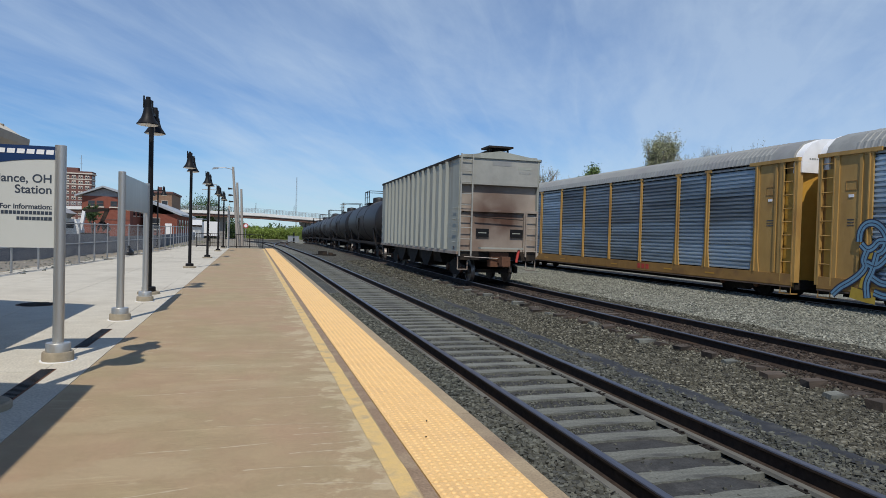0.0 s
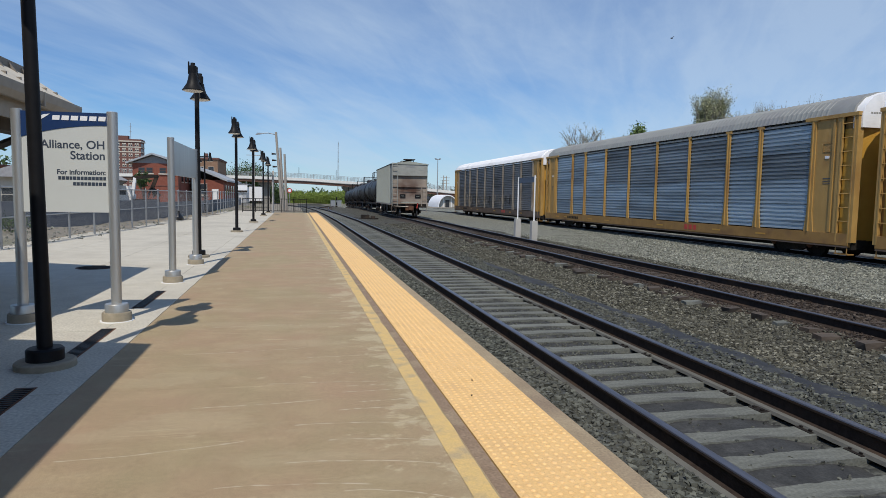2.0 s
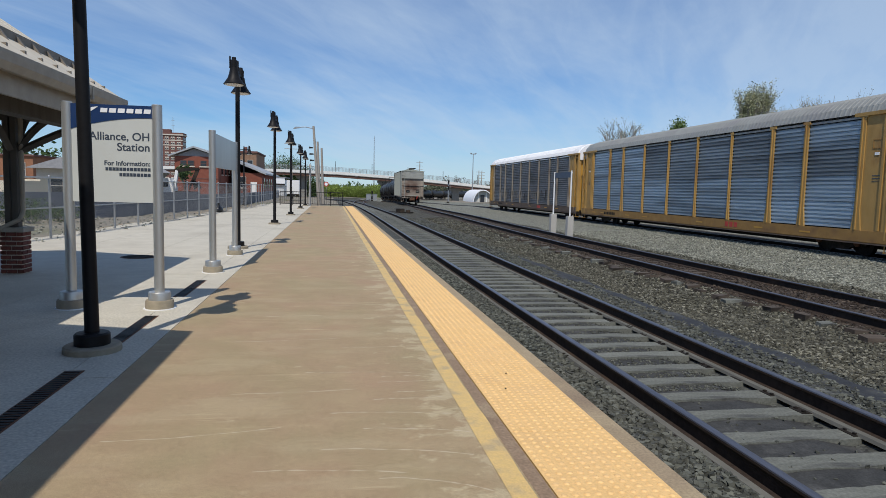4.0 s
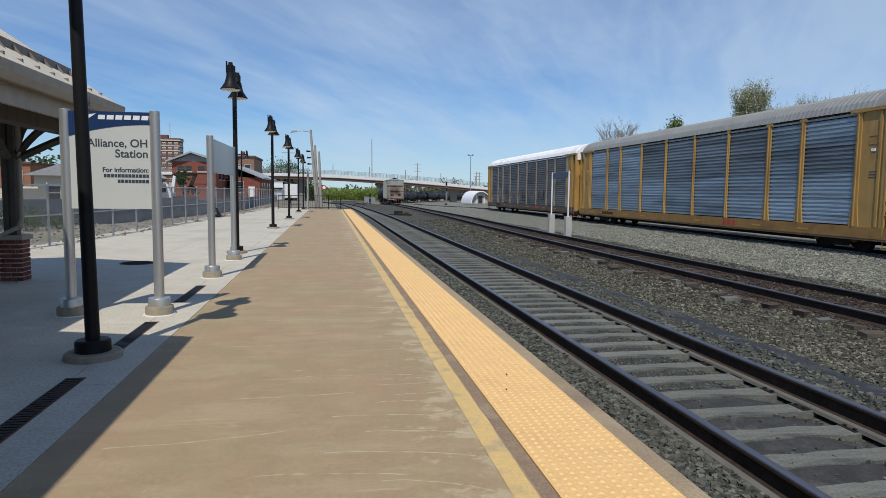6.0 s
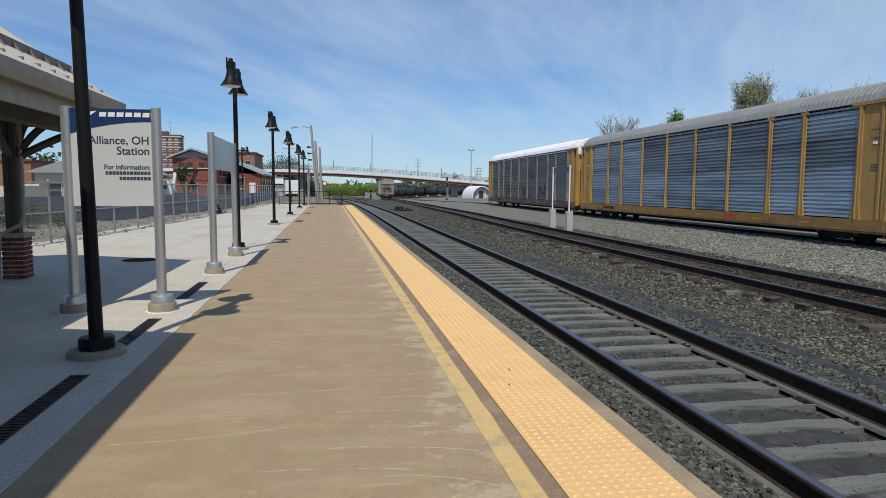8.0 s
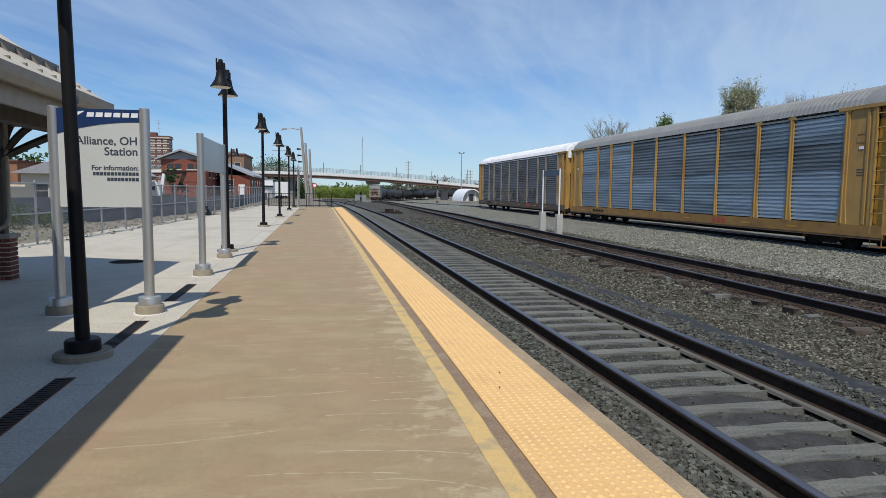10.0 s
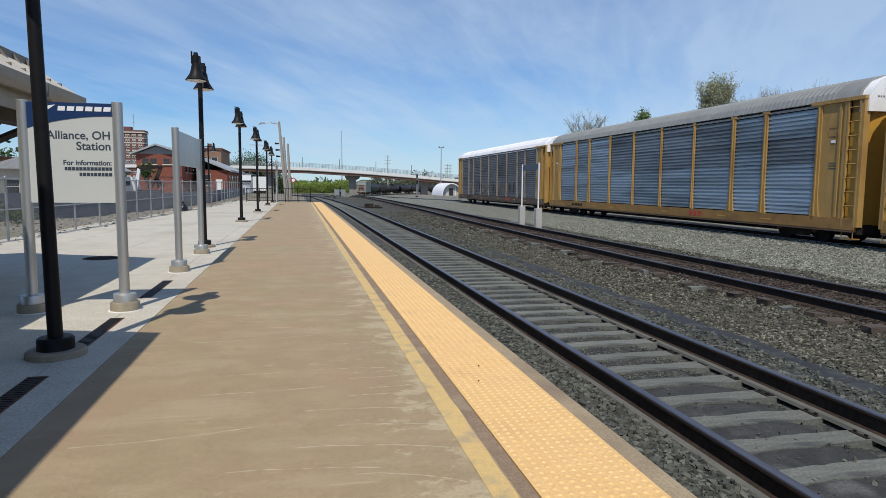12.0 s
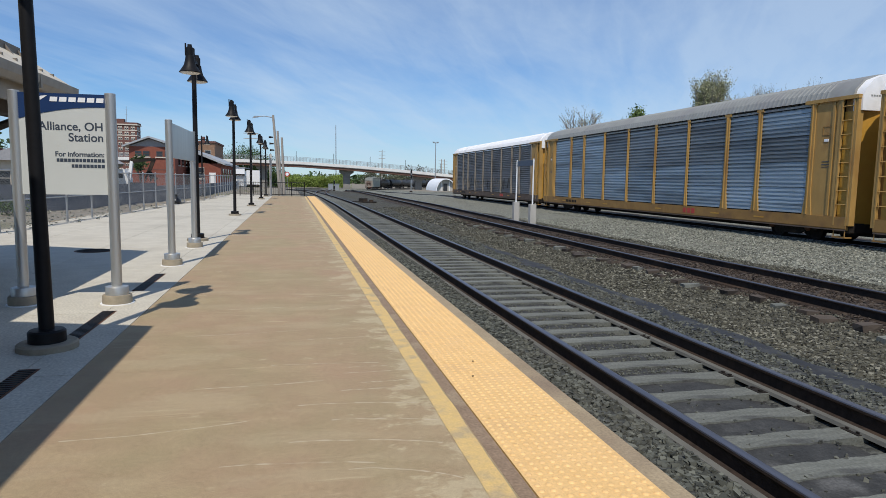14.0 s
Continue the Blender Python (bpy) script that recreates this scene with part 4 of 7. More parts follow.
def build_lamps():
    """Black twin-bell platform lamps on round concrete footings."""
    root = thing("platform_lamp", "black twin-bell lamp post on a round concrete footing", "street lamp", pose(-1.965, 6.15, 0, 0, -0.8, -4), "platform lamps")
    part("footing", turned(B(), [(0.235, -0.05), (0.235, 0.045), (0.22, 0.06)], 32), M_COLLAR, root, "round concrete footing", smooth=0.6)
    part("base", turned(B(), [(0.145, 0.055), (0.145, 0.15), (0.13, 0.165), (0.07, 0.168)], 28), M_BLACK, root, "", smooth=0.6)
    part("post", turned(B(), [(0.06, 0.15), (0.05, 3.75), (0.05, 4.15), (0.03, 4.2), (0.03, 4.32), (0.0, 4.34)], 18), M_BLACK, root, "tapered black steel post", smooth=0.6)
    bm = B()
    box(bm, -0.03, 0.03, -0.5, 0.5, 4.02, 4.08)
    part("cross_arm", bm, M_BLACK, root, "", 0.008)
    for side, z in ((-0.47, 3.72), (0.47, 3.66)):
        shade = part("shade", turned(B(), [(0.225, z), (0.23, z + 0.012), (0.21, z + 0.035), (0.135, z + 0.15), (0.105, z + 0.25), (0.092, z + 0.33), (0.088, z + 0.36), (0.072, z + 0.37), (0.072, z + 0.53), (0.05, z + 0.55), (0.045, z + 0.6)], 28, (0, side)), M_BLACK, root, "black metal bell shade", smooth=0.7)
        part("lens", turned(B(), [(0.10, z - 0.03), (0.19, z - 0.015), (0.205, z + 0.002)], 24, (0, side)), M_TRIM, shade, "white glass lens", smooth=0.7)
        part("finial", turned(B(), [(0.018, z + 0.36), (0.018, z + 0.62), (0.0, z + 0.63)], 8, (-0.085, side)), M_BLACK, shade)
    for x, y in ((-2.07, 15.85), (-2.1, 26.1), (-2.0, 34.6), (-2.0, 45.2), (-1.95, 52.0)):
        copy_thing(root, pose(x, y, 0, 0, 0, -4 + random.Random(int(y)).uniform(-3, 3)))
    copy_thing(root, pose(-6.15, 48.5, -0.02, 0, 0, 60))


def letters(text, size, parent, x_right, y, z, material, name="lettering"):
    """Built-in font, set flush right, standing upright and facing back along the platform."""
    cu = bpy.data.curves.new("letters", "FONT")
    cu.body, cu.size, cu.align_x, cu.extrude = text, size, "RIGHT", 0.001
    cu.offset = 0.0022
    tmp = bpy.data.objects.new("letters", cu)
    scene.collection.objects.link(tmp)
    bpy.context.view_layer.update()
    me = bpy.data.meshes.new_from_object(tmp)
    bpy.data.objects.remove(tmp)
    me.materials.clear(); me.materials.append(material)
    ob = new(name, me)
    ob.parent = parent
    ob.matrix_basis = pose(x_right, y, z, 90, 0, 0)
    return ob


def post_with_collar(root, x, y, h):
    p = part("post", turned(B(), [(0.057, 0.1), (0.057, h - 0.004), (0.053, h)], 22, (x, y)), M_ALU, root, "round brushed aluminium post", smooth=0.6)
    part("collar", turned(B(), [(0.125, 0.10), (0.125, 0.19), (0.12, 0.20), (0.06, 0.205)], 26, (x, y)), M_ALU, p, "aluminium collar", smooth=0.6)
    part("footing", turned(B(), [(0.16, -0.05), (0.158, 0.09), (0.15, 0.105)], 26, (x, y)), M_COLLAR, root, "round concrete footing", smooth=0.6)
    part("grout", turned(B(), [(0.185, -0.02), (0.18, 0.008)], 26, (x, y)), M_TRIM, root, "white sealant ring")


def build_station_sign():
    root = thing("station_sign", "station name sign with a navy header on two aluminium posts", "sign", pose(-2.895, 8.23, 0, 0, 0, -3))
    w = 0.985
    post_with_collar(root, 0, 0, 2.385)
    post_with_collar(root, w, 0, 2.385)
    part("board", box(B(), 0.05, w - 0.05, -0.02, 0.02, 1.25, 2.365), M_SIGN, root, "pale grey sign board", 0.003)
    # navy header with a curved lower edge
    pts = [(0.05, 2.365)]
    for i in range(15):
        u = i / 14
        pts.append((0.05 + (w - 0.1) * u, 2.08 + 0.145 * (1 - (1 - u) ** 2)))
    pts.append((w - 0.05, 2.365))
    part("header", prism(B(), pts, -0.025, -0.018), M_NAVY, root, "navy blue header band")
    # brand mark as plain shapes
    for i, x in enumerate((0.37, 0.465, 0.56, 0.655, 0.75, 0.845)):
        bm = B()
        prism(bm, [(x, 2.275), (x + 0.075, 2.275), (x + 0.082, 2.325), (x + 0.008, 2.325)], -0.028, -0.0255)
        part("brand_bar", bm, M_WHITE, root, "white brand mark")
    bm = B()
    prism(bm, [(0.25, 2.27), (0.31, 2.31), (0.35, 2.34), (0.28, 2.33), (0.25, 2.305)], -0.028, -0.0255)
    part("brand_sweep", bm, M_WHITE, root, "white swoosh")
    letters("Alliance, OH", 0.128, root, w - 0.075, -0.0205, 1.965, M_TEXT)
    letters("Station", 0.130, root, w - 0.075, -0.0205, 1.845, M_TEXT)
    letters("For information:", 0.077, root, w - 0.075, -0.0205, 1.675, M_TEXT)
    for i, (z, n) in enumerate(((1.615, 13), (1.552, 9))):
        bm = B()
        x = w - 0.075
        for q in range(n):
            wd = 0.034 if (q + i) % 3 else 0.028
            prism(bm, [(x - wd, z), (x, z), (x, z + 0.037), (x - wd, z + 0.037)], -0.0225, -0.0202)
            x -= wd + 0.007
        part("text_bar", bm, M_TEXT, root, "line of small dark print")
    # a second sign, seen edge on
    root = thing("notice_board", "aluminium notice board on two posts along the platform", "sign")
    post_with_collar(root, -1.88, 11.5, 2.385)
    post_with_collar(root, -1.92, 14.3, 2.385)
    part("board", box(B(), -1.915, -1.885, 11.56, 14.24, 1.78, 2.36), M_ALU, root, "brushed metal board seen edge on", 0.003)


# ---- station canopy ----
def bracket(root, p0, p1, sag):
    """A bowed timber brace."""
    bm = B()
    a, b = Vector(p0), Vector(p1)
    prev = None
    for i in range(9):
        u = i / 8
        q = a.lerp(b, u) + Vector((0, 0, sag * math.sin(math.pi * u)))
        if prev is not None:
            tube(bm, prev, q, 0.06, sides=4)
        prev = q
    return part("brace", bm, M_TIMBER, root, "bowed dark timber brace")


def build_canopy():
    root = thing("station_canopy", "station shelter with a cream metal roof on timber posts", "canopy", kind="structure")
    x1, y0, y1, ze = -3.43, -13.0, 11.95, 2.85
    xr, zr = -6.6, 4.93
    # roof slope towards the tracks, with standing seams
    bm = prism(B(), [(x1, ze), (x1 + 0.02, ze + 0.04), (xr, zr + 0.04), (xr, zr)], y0, y1)
    part("roof", bm, M_CREAM, root, "cream standing-seam metal roof")
    part("roof", prism(B(), [(xr, zr), (xr, zr + 0.04), (-9.85, ze + 0.04), (-9.85, ze)], y0, y1), M_CREAM, root)
    n = (zr - ze) / (x1 - xr)
    y = y1 - 0.05
    while y > -1.0:
        part("seam", prism(B(), [(x1, ze + 0.04), (x1, ze + 0.052), (xr, zr + 0.052), (xr, zr + 0.04)], y - 0.012, y + 0.012), M_CREAM, root)
        y -= 0.46
    # snow guard; its brown paints in the shade seen on it from below
    gx = x1 - 0.62
    gz = ze + 0.62 * n * 1.0
    part("snow_guard", box(B(), gx - 0.02, gx + 0.02, y0, y1 - 0.3, gz + 0.03, gz + 0.15), M_GUARD_SHADE, root, "snow guard rail coloured brown for its shaded face")
    y = y1 - 0.4
    while y > 0:
        part("guard_bracket", prism(B(), [(gx + 0.02, gz + 0.0), (gx + 0.16, gz - 0.08), (gx + 0.02, gz + 0.12)], y - 0.025, y + 0.025), M_GUARD_SHADE, root)
        y -= 0.46
    y = y1 - 0.3
    while y > 0:
        part("clip", box(B(), x1 - 0.22, x1 - 0.15, y - 0.02, y + 0.02, ze + 0.15, ze + 0.19), M_GUARD_SHADE, root)
        y -= 0.46
    # gutter, fascia, soffit
    part("gutter", prism(B(), [(x1 - 0.02, ze - 0.19), (x1 + 0.05, ze - 0.19), (x1 + 0.10, ze - 0.11), (x1 + 0.11, ze - 0.03), (x1 + 0.11, ze + 0.01), (x1 - 0.02, ze + 0.01)], y0, y1 + 0.02), M_FASCIA, root, "tan metal gutter", 0.01)
    part("fascia", box(B(), x1 - 0.14, x1 - 0.09, y0, y1, ze - 0.42, ze - 0.02), M_FASCIA, root, "tan fascia board")
    y = y1 - 1.6
    while y > 0:
        part("gutter_joint", box(B(), x1 - 0.018, x1 + 0.115, y - 0.03, y + 0.03, ze - 0.185, ze + 0.012), M_FASCIA, root)
        y -= 3.1
    part("soffit", box(B(), -9.8, x1 - 0.141, y0, y1 - 0.02, ze - 0.3, ze - 0.26), M_SOFFIT, root, "boarded soffit")
    part("beam", box(B(), x1 - 0.75, x1 - 0.5, y0, y1 - 0.1, ze - 0.52, ze - 0.3), M_TIMBER, root, "dark timber beam", 0.01)
    part("gable", prism(B(), [(x1 - 0.05, ze - 0.26), (xr, zr), (-9.8, ze - 0.26)], y1 - 0.05, y1 - 0.01), M_FASCIA, root, "tan gable end")
    part("end_beam", box(B(), -9.6, x1 - 0.76, y1 - 0.3, y1 - 0.16, ze - 0.42, ze - 0.3), M_TIMBER, root, "", 0.01)
    # projecting porch roof nearer the tracks
    part("porch_roof", prism(B(), [(-2.09, 3.66), (-2.09, 3.72), (-5.0, 5.0), (-5.0, 4.94)], -13.0, 4.56), M_CREAM, root, "cream metal porch roof")
    part("porch_fascia", box(B(), -2.15, -2.091, -13.0, 4.56, 3.4, 3.66), M_FASCIA, root)
    part("porch_soffit", box(B(), -5.0, -2.151, -13.0, 4.54, 3.36, 3.4), M_SOFFIT, root)
    for yy in (-1.2, -6.5):
        part("porch_post", box(B(), -2.9, -2.7, yy - 0.1, yy + 0.1, 0, 3.36), M_TIMBER, root, "", 0.01)
    part("porch_wall", box(B(), -5.1, -4.9, -13.0, 4.5, 3.4, 4.9), M_FASCIA, root)
    # posts on brick piers
    for k, (px, py) in enumerate(((-4.85, 11.35), (-4.85, 6.3), (-4.85, 1.3), (-8.9, 11.35), (-8.9, 6.3))):
        build_pier(px, py, k == 0)
        for dx in (-0.075, 0.035):
            part("post", box(B(), px + dx - 0.04, px + dx + 0.04, py - 0.07, py + 0.07, 0.73, ze - 0.3), M_TIMBER, root, "dark timber post", 0.008)
        bracket(root, (px + 0.1, py, 1.93), (px + 1.5, py, 2.52), 0.05)
        bracket(root, (px, py + 0.1, 1.90), (px, py + 0.62, ze - 0.34), 0.12)
        bracket(root, (px + 0.1, py, 2.0), (px + 0.85, py, ze - 0.34), 0.15)
        bracket(root, (px, py - 0.1, 1.95), (px, py - 1.1, ze - 0.32), 0.14)
        bm = B()
        pts = [(px + 0.13, py - 0.02, ze - 0.32), (px + 0.13, py - 0.02, 0.98), (px + 0.10, py - 0.06, 0.86), (px - 0.16, py - 0.2, 0.70), (px - 0.2, py - 0.21, 0.02)]
        for a, b in zip(pts, pts[1:]):
            tube(bm, a, b, 0.035, sides=10)
        part("downpipe", bm, M_FASCIA, root, "tan rainwater downpipe")
    # unseen block added beside the platform to keep skylight off the shaded concrete
    part("sky_blocking_wall", box(B(), -9.6, -5.11, -13.0, 4.5, 0, 4.85), M_FARBRICK, root, "unseen brick wall added to block skylight")
    # station wall behind the shelter
    part("back_wall", box(B(), -9.9, -9.7, y0, 3.0, 0, ze - 0.3), M_FARBRICK, root, "brick back wall")


def build_pier(px, py, detailed):
    root = thing("brick_pier", "short red brick pier with a stone cap", "pier", pose(px, py, 0), "shelter piers")
    h, w = 0.66, 0.155
    part("core", box(B(), -w + 0.012, w - 0.012, -w + 0.012, w - 0.012, -0.02, h), M_MORTAR, root, "pale mortar")
    part("cap", box(B(), -w - 0.04, w + 0.04, -w - 0.04, w + 0.04, h, h + 0.07), M_CAP, root, "stone cap", 0.012)
    long = finish(box(B(), -0.068, 0.068, -0.013, 0.013, 0, 0.055), "brick", M_BRICK, 0.003)
    short = finish(box(B(), -0.03, 0.03, -0.013, 0.013, 0, 0.055), "brick", M_BRICK, 0.003)
    course, z = 0, 0.012
    while z < h - 0.05:
        for face in range(4):
            row = ((long, -0.077), (long, 0.077)) if (course + face) % 2 else ((short, -0.112), (long, 0.0), (short, 0.112))
            for me, off in row:
                o = new("brick", me); o.parent = root; o.matrix_basis = pose(0, 0, z, 0, 0, 90 * face) @ pose(off, -w + 0.004, 0)
        z += 0.0735
        course += 1
    return root


# ---- fences ----
FENCE = [(-9.4, 8.0), (-7.55, 15.2), (-7.05, 18.2), (-6.4, 27.8), (-5.35, 49.0), (-5.6, 70.0), (-6.0, 92.0)]


def fence_at(y):
    for (xa, ya), (xb, yb) in zip(FENCE, FENCE[1:]):
        if y <= yb:
            return xa + (xb - xa) * (y - ya) / (yb - ya)
    return FENCE[-1][0]


SCREEN = [(-26.0, 8.0), (-11.7, 25.0), (-8.9, 29.8), (-7.4, 38.0), (-6.5, 49.0), (-6.7, 70.0), (-7.1, 92.0)]


def screen_at(y):
    for (xa, ya), (xb, yb) in zip(SCREEN, SCREEN[1:]):
        if y <= yb:
            return xa + (xb - xa) * (y - ya) / (yb - ya)
    return SCREEN[-1][0]


def build_fence():
    root = thing("chain_link_fence", "galvanised chain-link fence along the platform", "fence")
    y, h = 10.0, 1.55
    posts = []
    while y < 90:
        posts.append((fence_at(y), y)); y += 2.05
    post = None
    for x, y in posts:
        bm = turned(B(), [(0.032, -0.1), (0.032, h + 0.04), (0.02, h + 0.07)], 10) if post is None else None
        if post is None:
            post = part("post", bm, M_GALV, root, "galvanised pipe post")
            post.matrix_basis = pose(x, y, 0)
        else:
            again(post, root, pose(x, y, 0))
    for (xa, ya), (xb, yb) in zip(posts, posts[1:]):
        part("top_rail", tube(B(), (xa, ya, h), (xb, yb, h), 0.024, sides=6), M_GALV, root)
        part("mid_rail", tube(B(), (xa, ya, 0.78), (xb, yb, 0.78), 0.02, sides=6), M_GALV, root)
    vs, fs = [], []
    step = 0.07

    def wire(p, q):
        k = len(vs)
        o = 0.0013
        vs.extend([(p[0] - o, p[1], p[2]), (p[0] + o, p[1], p[2]), (p[0], p[1], p[2] + o * 1.8), (q[0] - o, q[1], q[2]), (q[0] + o, q[1], q[2]), (q[0], q[1], q[2] + o * 1.8)])
        fs.extend([(k, k + 1, k + 4, k + 3), (k + 1, k + 2, k + 5, k + 4), (k + 2, k, k + 3, k + 5)])
    y = 10.0
    while y < 45:
        for d in (-1, 1):
            ya, yb = (y, y + h) if d > 0 else (y + h, y)
            wire((fence_at(ya), ya, 0.02), (fence_at(yb), yb, h))
        y += step
    mesh = raw("mesh", vs, fs, M_FENCE); mesh.parent = root
    tagged(mesh, "woven wire mesh", kind="stuff")
    # grey screen behind the fence, in panels
    wall = thing("screen_wall", "slate-grey solid screen wall behind the fence", "wall", kind="structure")
    y = 12.0
    while y < 90:
        bm = B()
        xa, xb = screen_at(y), screen_at(y + 2.4)
        top = 1.04 if y < 36 else 0.9
        vsx = [bm.verts.new(p) for p in ((xa, y, -0.4), (xb, y + 2.39, -0.4), (xb, y + 2.39, top), (xa, y, top), (xa - 0.12, y, -0.4), (xb - 0.12, y + 2.39, -0.4), (xb - 0.12, y + 2.39, top), (xa - 0.12, y, top))]
        for q in ((0, 1, 2, 3), (5, 4, 7, 6), (3, 2, 6, 7), (1, 5, 6, 2), (4, 0, 3, 7), (4, 5, 1, 0)):
            bm.faces.new([vsx[i] for i in q])
        part("panel", bm, M_SLATE, wall)
        y += 2.4
    # rubble strip between walk and wall
    vs, fs = [], []
    ny = 108
    for j in range(ny):
        y = 9 + j * 0.75
        for i in range(30):
            x = screen_at(y) - 0.1 + (fence_at(y) + 0.75 - screen_at(y)) * i / 29
            vs.append((x, y, -0.02 + 0.1 * noise.noise(Vector((x * 2.2, y * 1.6, 2.0))) + 0.05 * noise.noise(Vector((x * 6, y * 5, 7.0))) - (0.14 if i > 27 else 0)))
    for j in range(ny - 1):
        for i in range(29):
            k = j * 30 + i
            fs.append((k, k + 1, k + 31, k + 30))
    tagged(raw("verge", vs, fs, M_DIRT, True), "strip of bare stony earth under the fence", "ground", kind="structure")


def build_gate():
    """Black tube railing across the far end of the platform."""
    root = thing("end_railing", "black steel railing closing the platform end", "railing")
    x, y = -4.0, 53.6
    for i in range(6):
        part("post", tube(B(), (x + i, y, 0), (x + i, y, 1.12), 0.03), M_BLACK, root)
    for z in (0.12, 1.08):
        part("rail", tube(B(), (x, y, z), (x + 5, y, z), 0.025), M_BLACK, root)
    for i in range(36):
        part("baluster", tube(B(), (x + 0.07 + i * 0.139, y, 0.12), (x + 0.07 + i * 0.139, y, 1.08), 0.009, sides=5), M_BLACK, root)


def build_bag():
    bm = B()
    rings = []
    for i in range(7):
        z = 0.5 * i / 6
        r = (0.22, 0.26, 0.25, 0.2, 0.1, 0.05, 0.09)[i]
        rings.append((r, z))
    turned(bm, rings, 14)
    for v in bm.verts:
        v.co += Vector((1, 1, 0.3)) * 0.05 * noise.noise(v.co * 7)
    ob = piece("rubbish_bag", bm, M_BAG, "tied black rubbish bag against the fence", "rubbish bag", smooth=1.0)
    ob.matrix_world = pose(-5.95, 36.6, 0.0)


# ---- trucks under the railway cars ----
def truck(parent, y, z=0.0, wide=0.755, wheel_mat=None):
    """A two-axle freight truck; z is the running surface."""
    root_bm = B()
    frame = None
    for side in (-1, 1):
        x = side * 1.0
        bm = B()
        prism(bm, [(y - 1.25, z + 0.36), (y - 1.25, z + 0.60), (y - 0.75, z + 0.66), (y - 0.4, z + 0.80), (y + 0.4, z + 0.80), (y + 0.75, z + 0.66), (y + 1.25, z + 0.60), (y + 1.25, z + 0.36), (y + 0.85, z + 0.40), (y + 0.4, z + 0.20), (y - 0.4, z + 0.20), (y - 0.85, z + 0.40)], x - 0.07, x + 0.07, "x")
        f = part("side_frame", bm, M_UNDER, parent, "sooty cast side frame", 0.02)
        frame = frame or f
        for dy in (-0.89, 0.89):
            part("axle_cap", turned(B(), [(0.13, x + side * 0.06), (0.13, x + side * 0.14), (0.08, x + side * 0.17)], 12, (y + dy, z + 0.46), "x"), M_RUST, f)
        for k in (-0.16, 0, 0.16):
            part("spring", tube(B(), (x, y + k, z + 0.22), (x, y + k, z + 0.6), 0.065), M_RUST, f)
    part("bolster", box(root_bm, -1.0, 1.0, y - 0.2, y + 0.2, z + 0.5, z + 0.82), M_UNDER, parent)
    for dy in (-0.89, 0.89):
        for side in (-1, 1):
            w = B()
            x = side * wide
            turned(w, [(0.455, x - side * 0.075), (0.455, x - side * 0.05), (0.425, x - side * 0.045), (0.42, x + side * 0.06), (0.36, x + side * 0.062), (0.34, x + side * 0.02), (0.14, x + side * 0.03), (0.13, x + side * 0.09)], 28, (y + dy, z + 0.42), "x")
            part("wheel", w, wheel_mat or M_WHEEL, parent, "worn steel wheel", smooth=0.6)
        part("axle", tube(B(), (-0.7, y + dy, z + 0.42), (0.7, y + dy, z + 0.42), 0.08), M_UNDER, parent)


def coupler(parent, y, way, z=0.0):
    bm = B()
    box(bm, -0.09, 0.09, min(y, y + way * 0.75), max(y, y + way * 0.75), z + 0.78, z + 0.96)
    box(bm, -0.17, 0.15, min(y + way * 0.62, y + way * 0.9), max(y + way * 0.62, y + way * 0.9), z + 0.68, z + 1.02)
    part("coupler", bm, M_RUST, parent, "rusty knuckle coupler", 0.02)
    bm = B()
    pts = [Vector((0.2, y + way * 0.3, z + 0.8)), Vector((0.28, y + way * 0.55, z + 0.6)), Vector((0.22, y + way * 0.8, z + 0.42)), Vector((0.1, y + way * 0.95, z + 0.5))]
    for a, b in zip(pts, pts[1:]):
        tube(bm, a, b, 0.03, sides=6)
    part("air_hose", bm, M_UNDER, parent)


def ladder(parent, x, y, z0, z1, width, across, material, n, name="ladder"):
    """across: 'x' or 'y', the way of the rungs."""
    bm = B()
    for i in range(n):
        z = z0 + (z1 - z0) * (i + 0.5) / n
        p, q = ((x, y, z), (x + width, y, z)) if across == "x" else ((x, y, z), (x, y + width, z))
        tube(bm, p, q, 0.016, sides=5)
    for s in (0, width):
        p = (x + s, y) if across == "x" else (x, y + s)
        box(bm, p[0] - 0.025, p[0] + 0.025, p[1] - 0.025, p[1] + 0.025, z0, z1)
    return part(name, bm, material, parent)


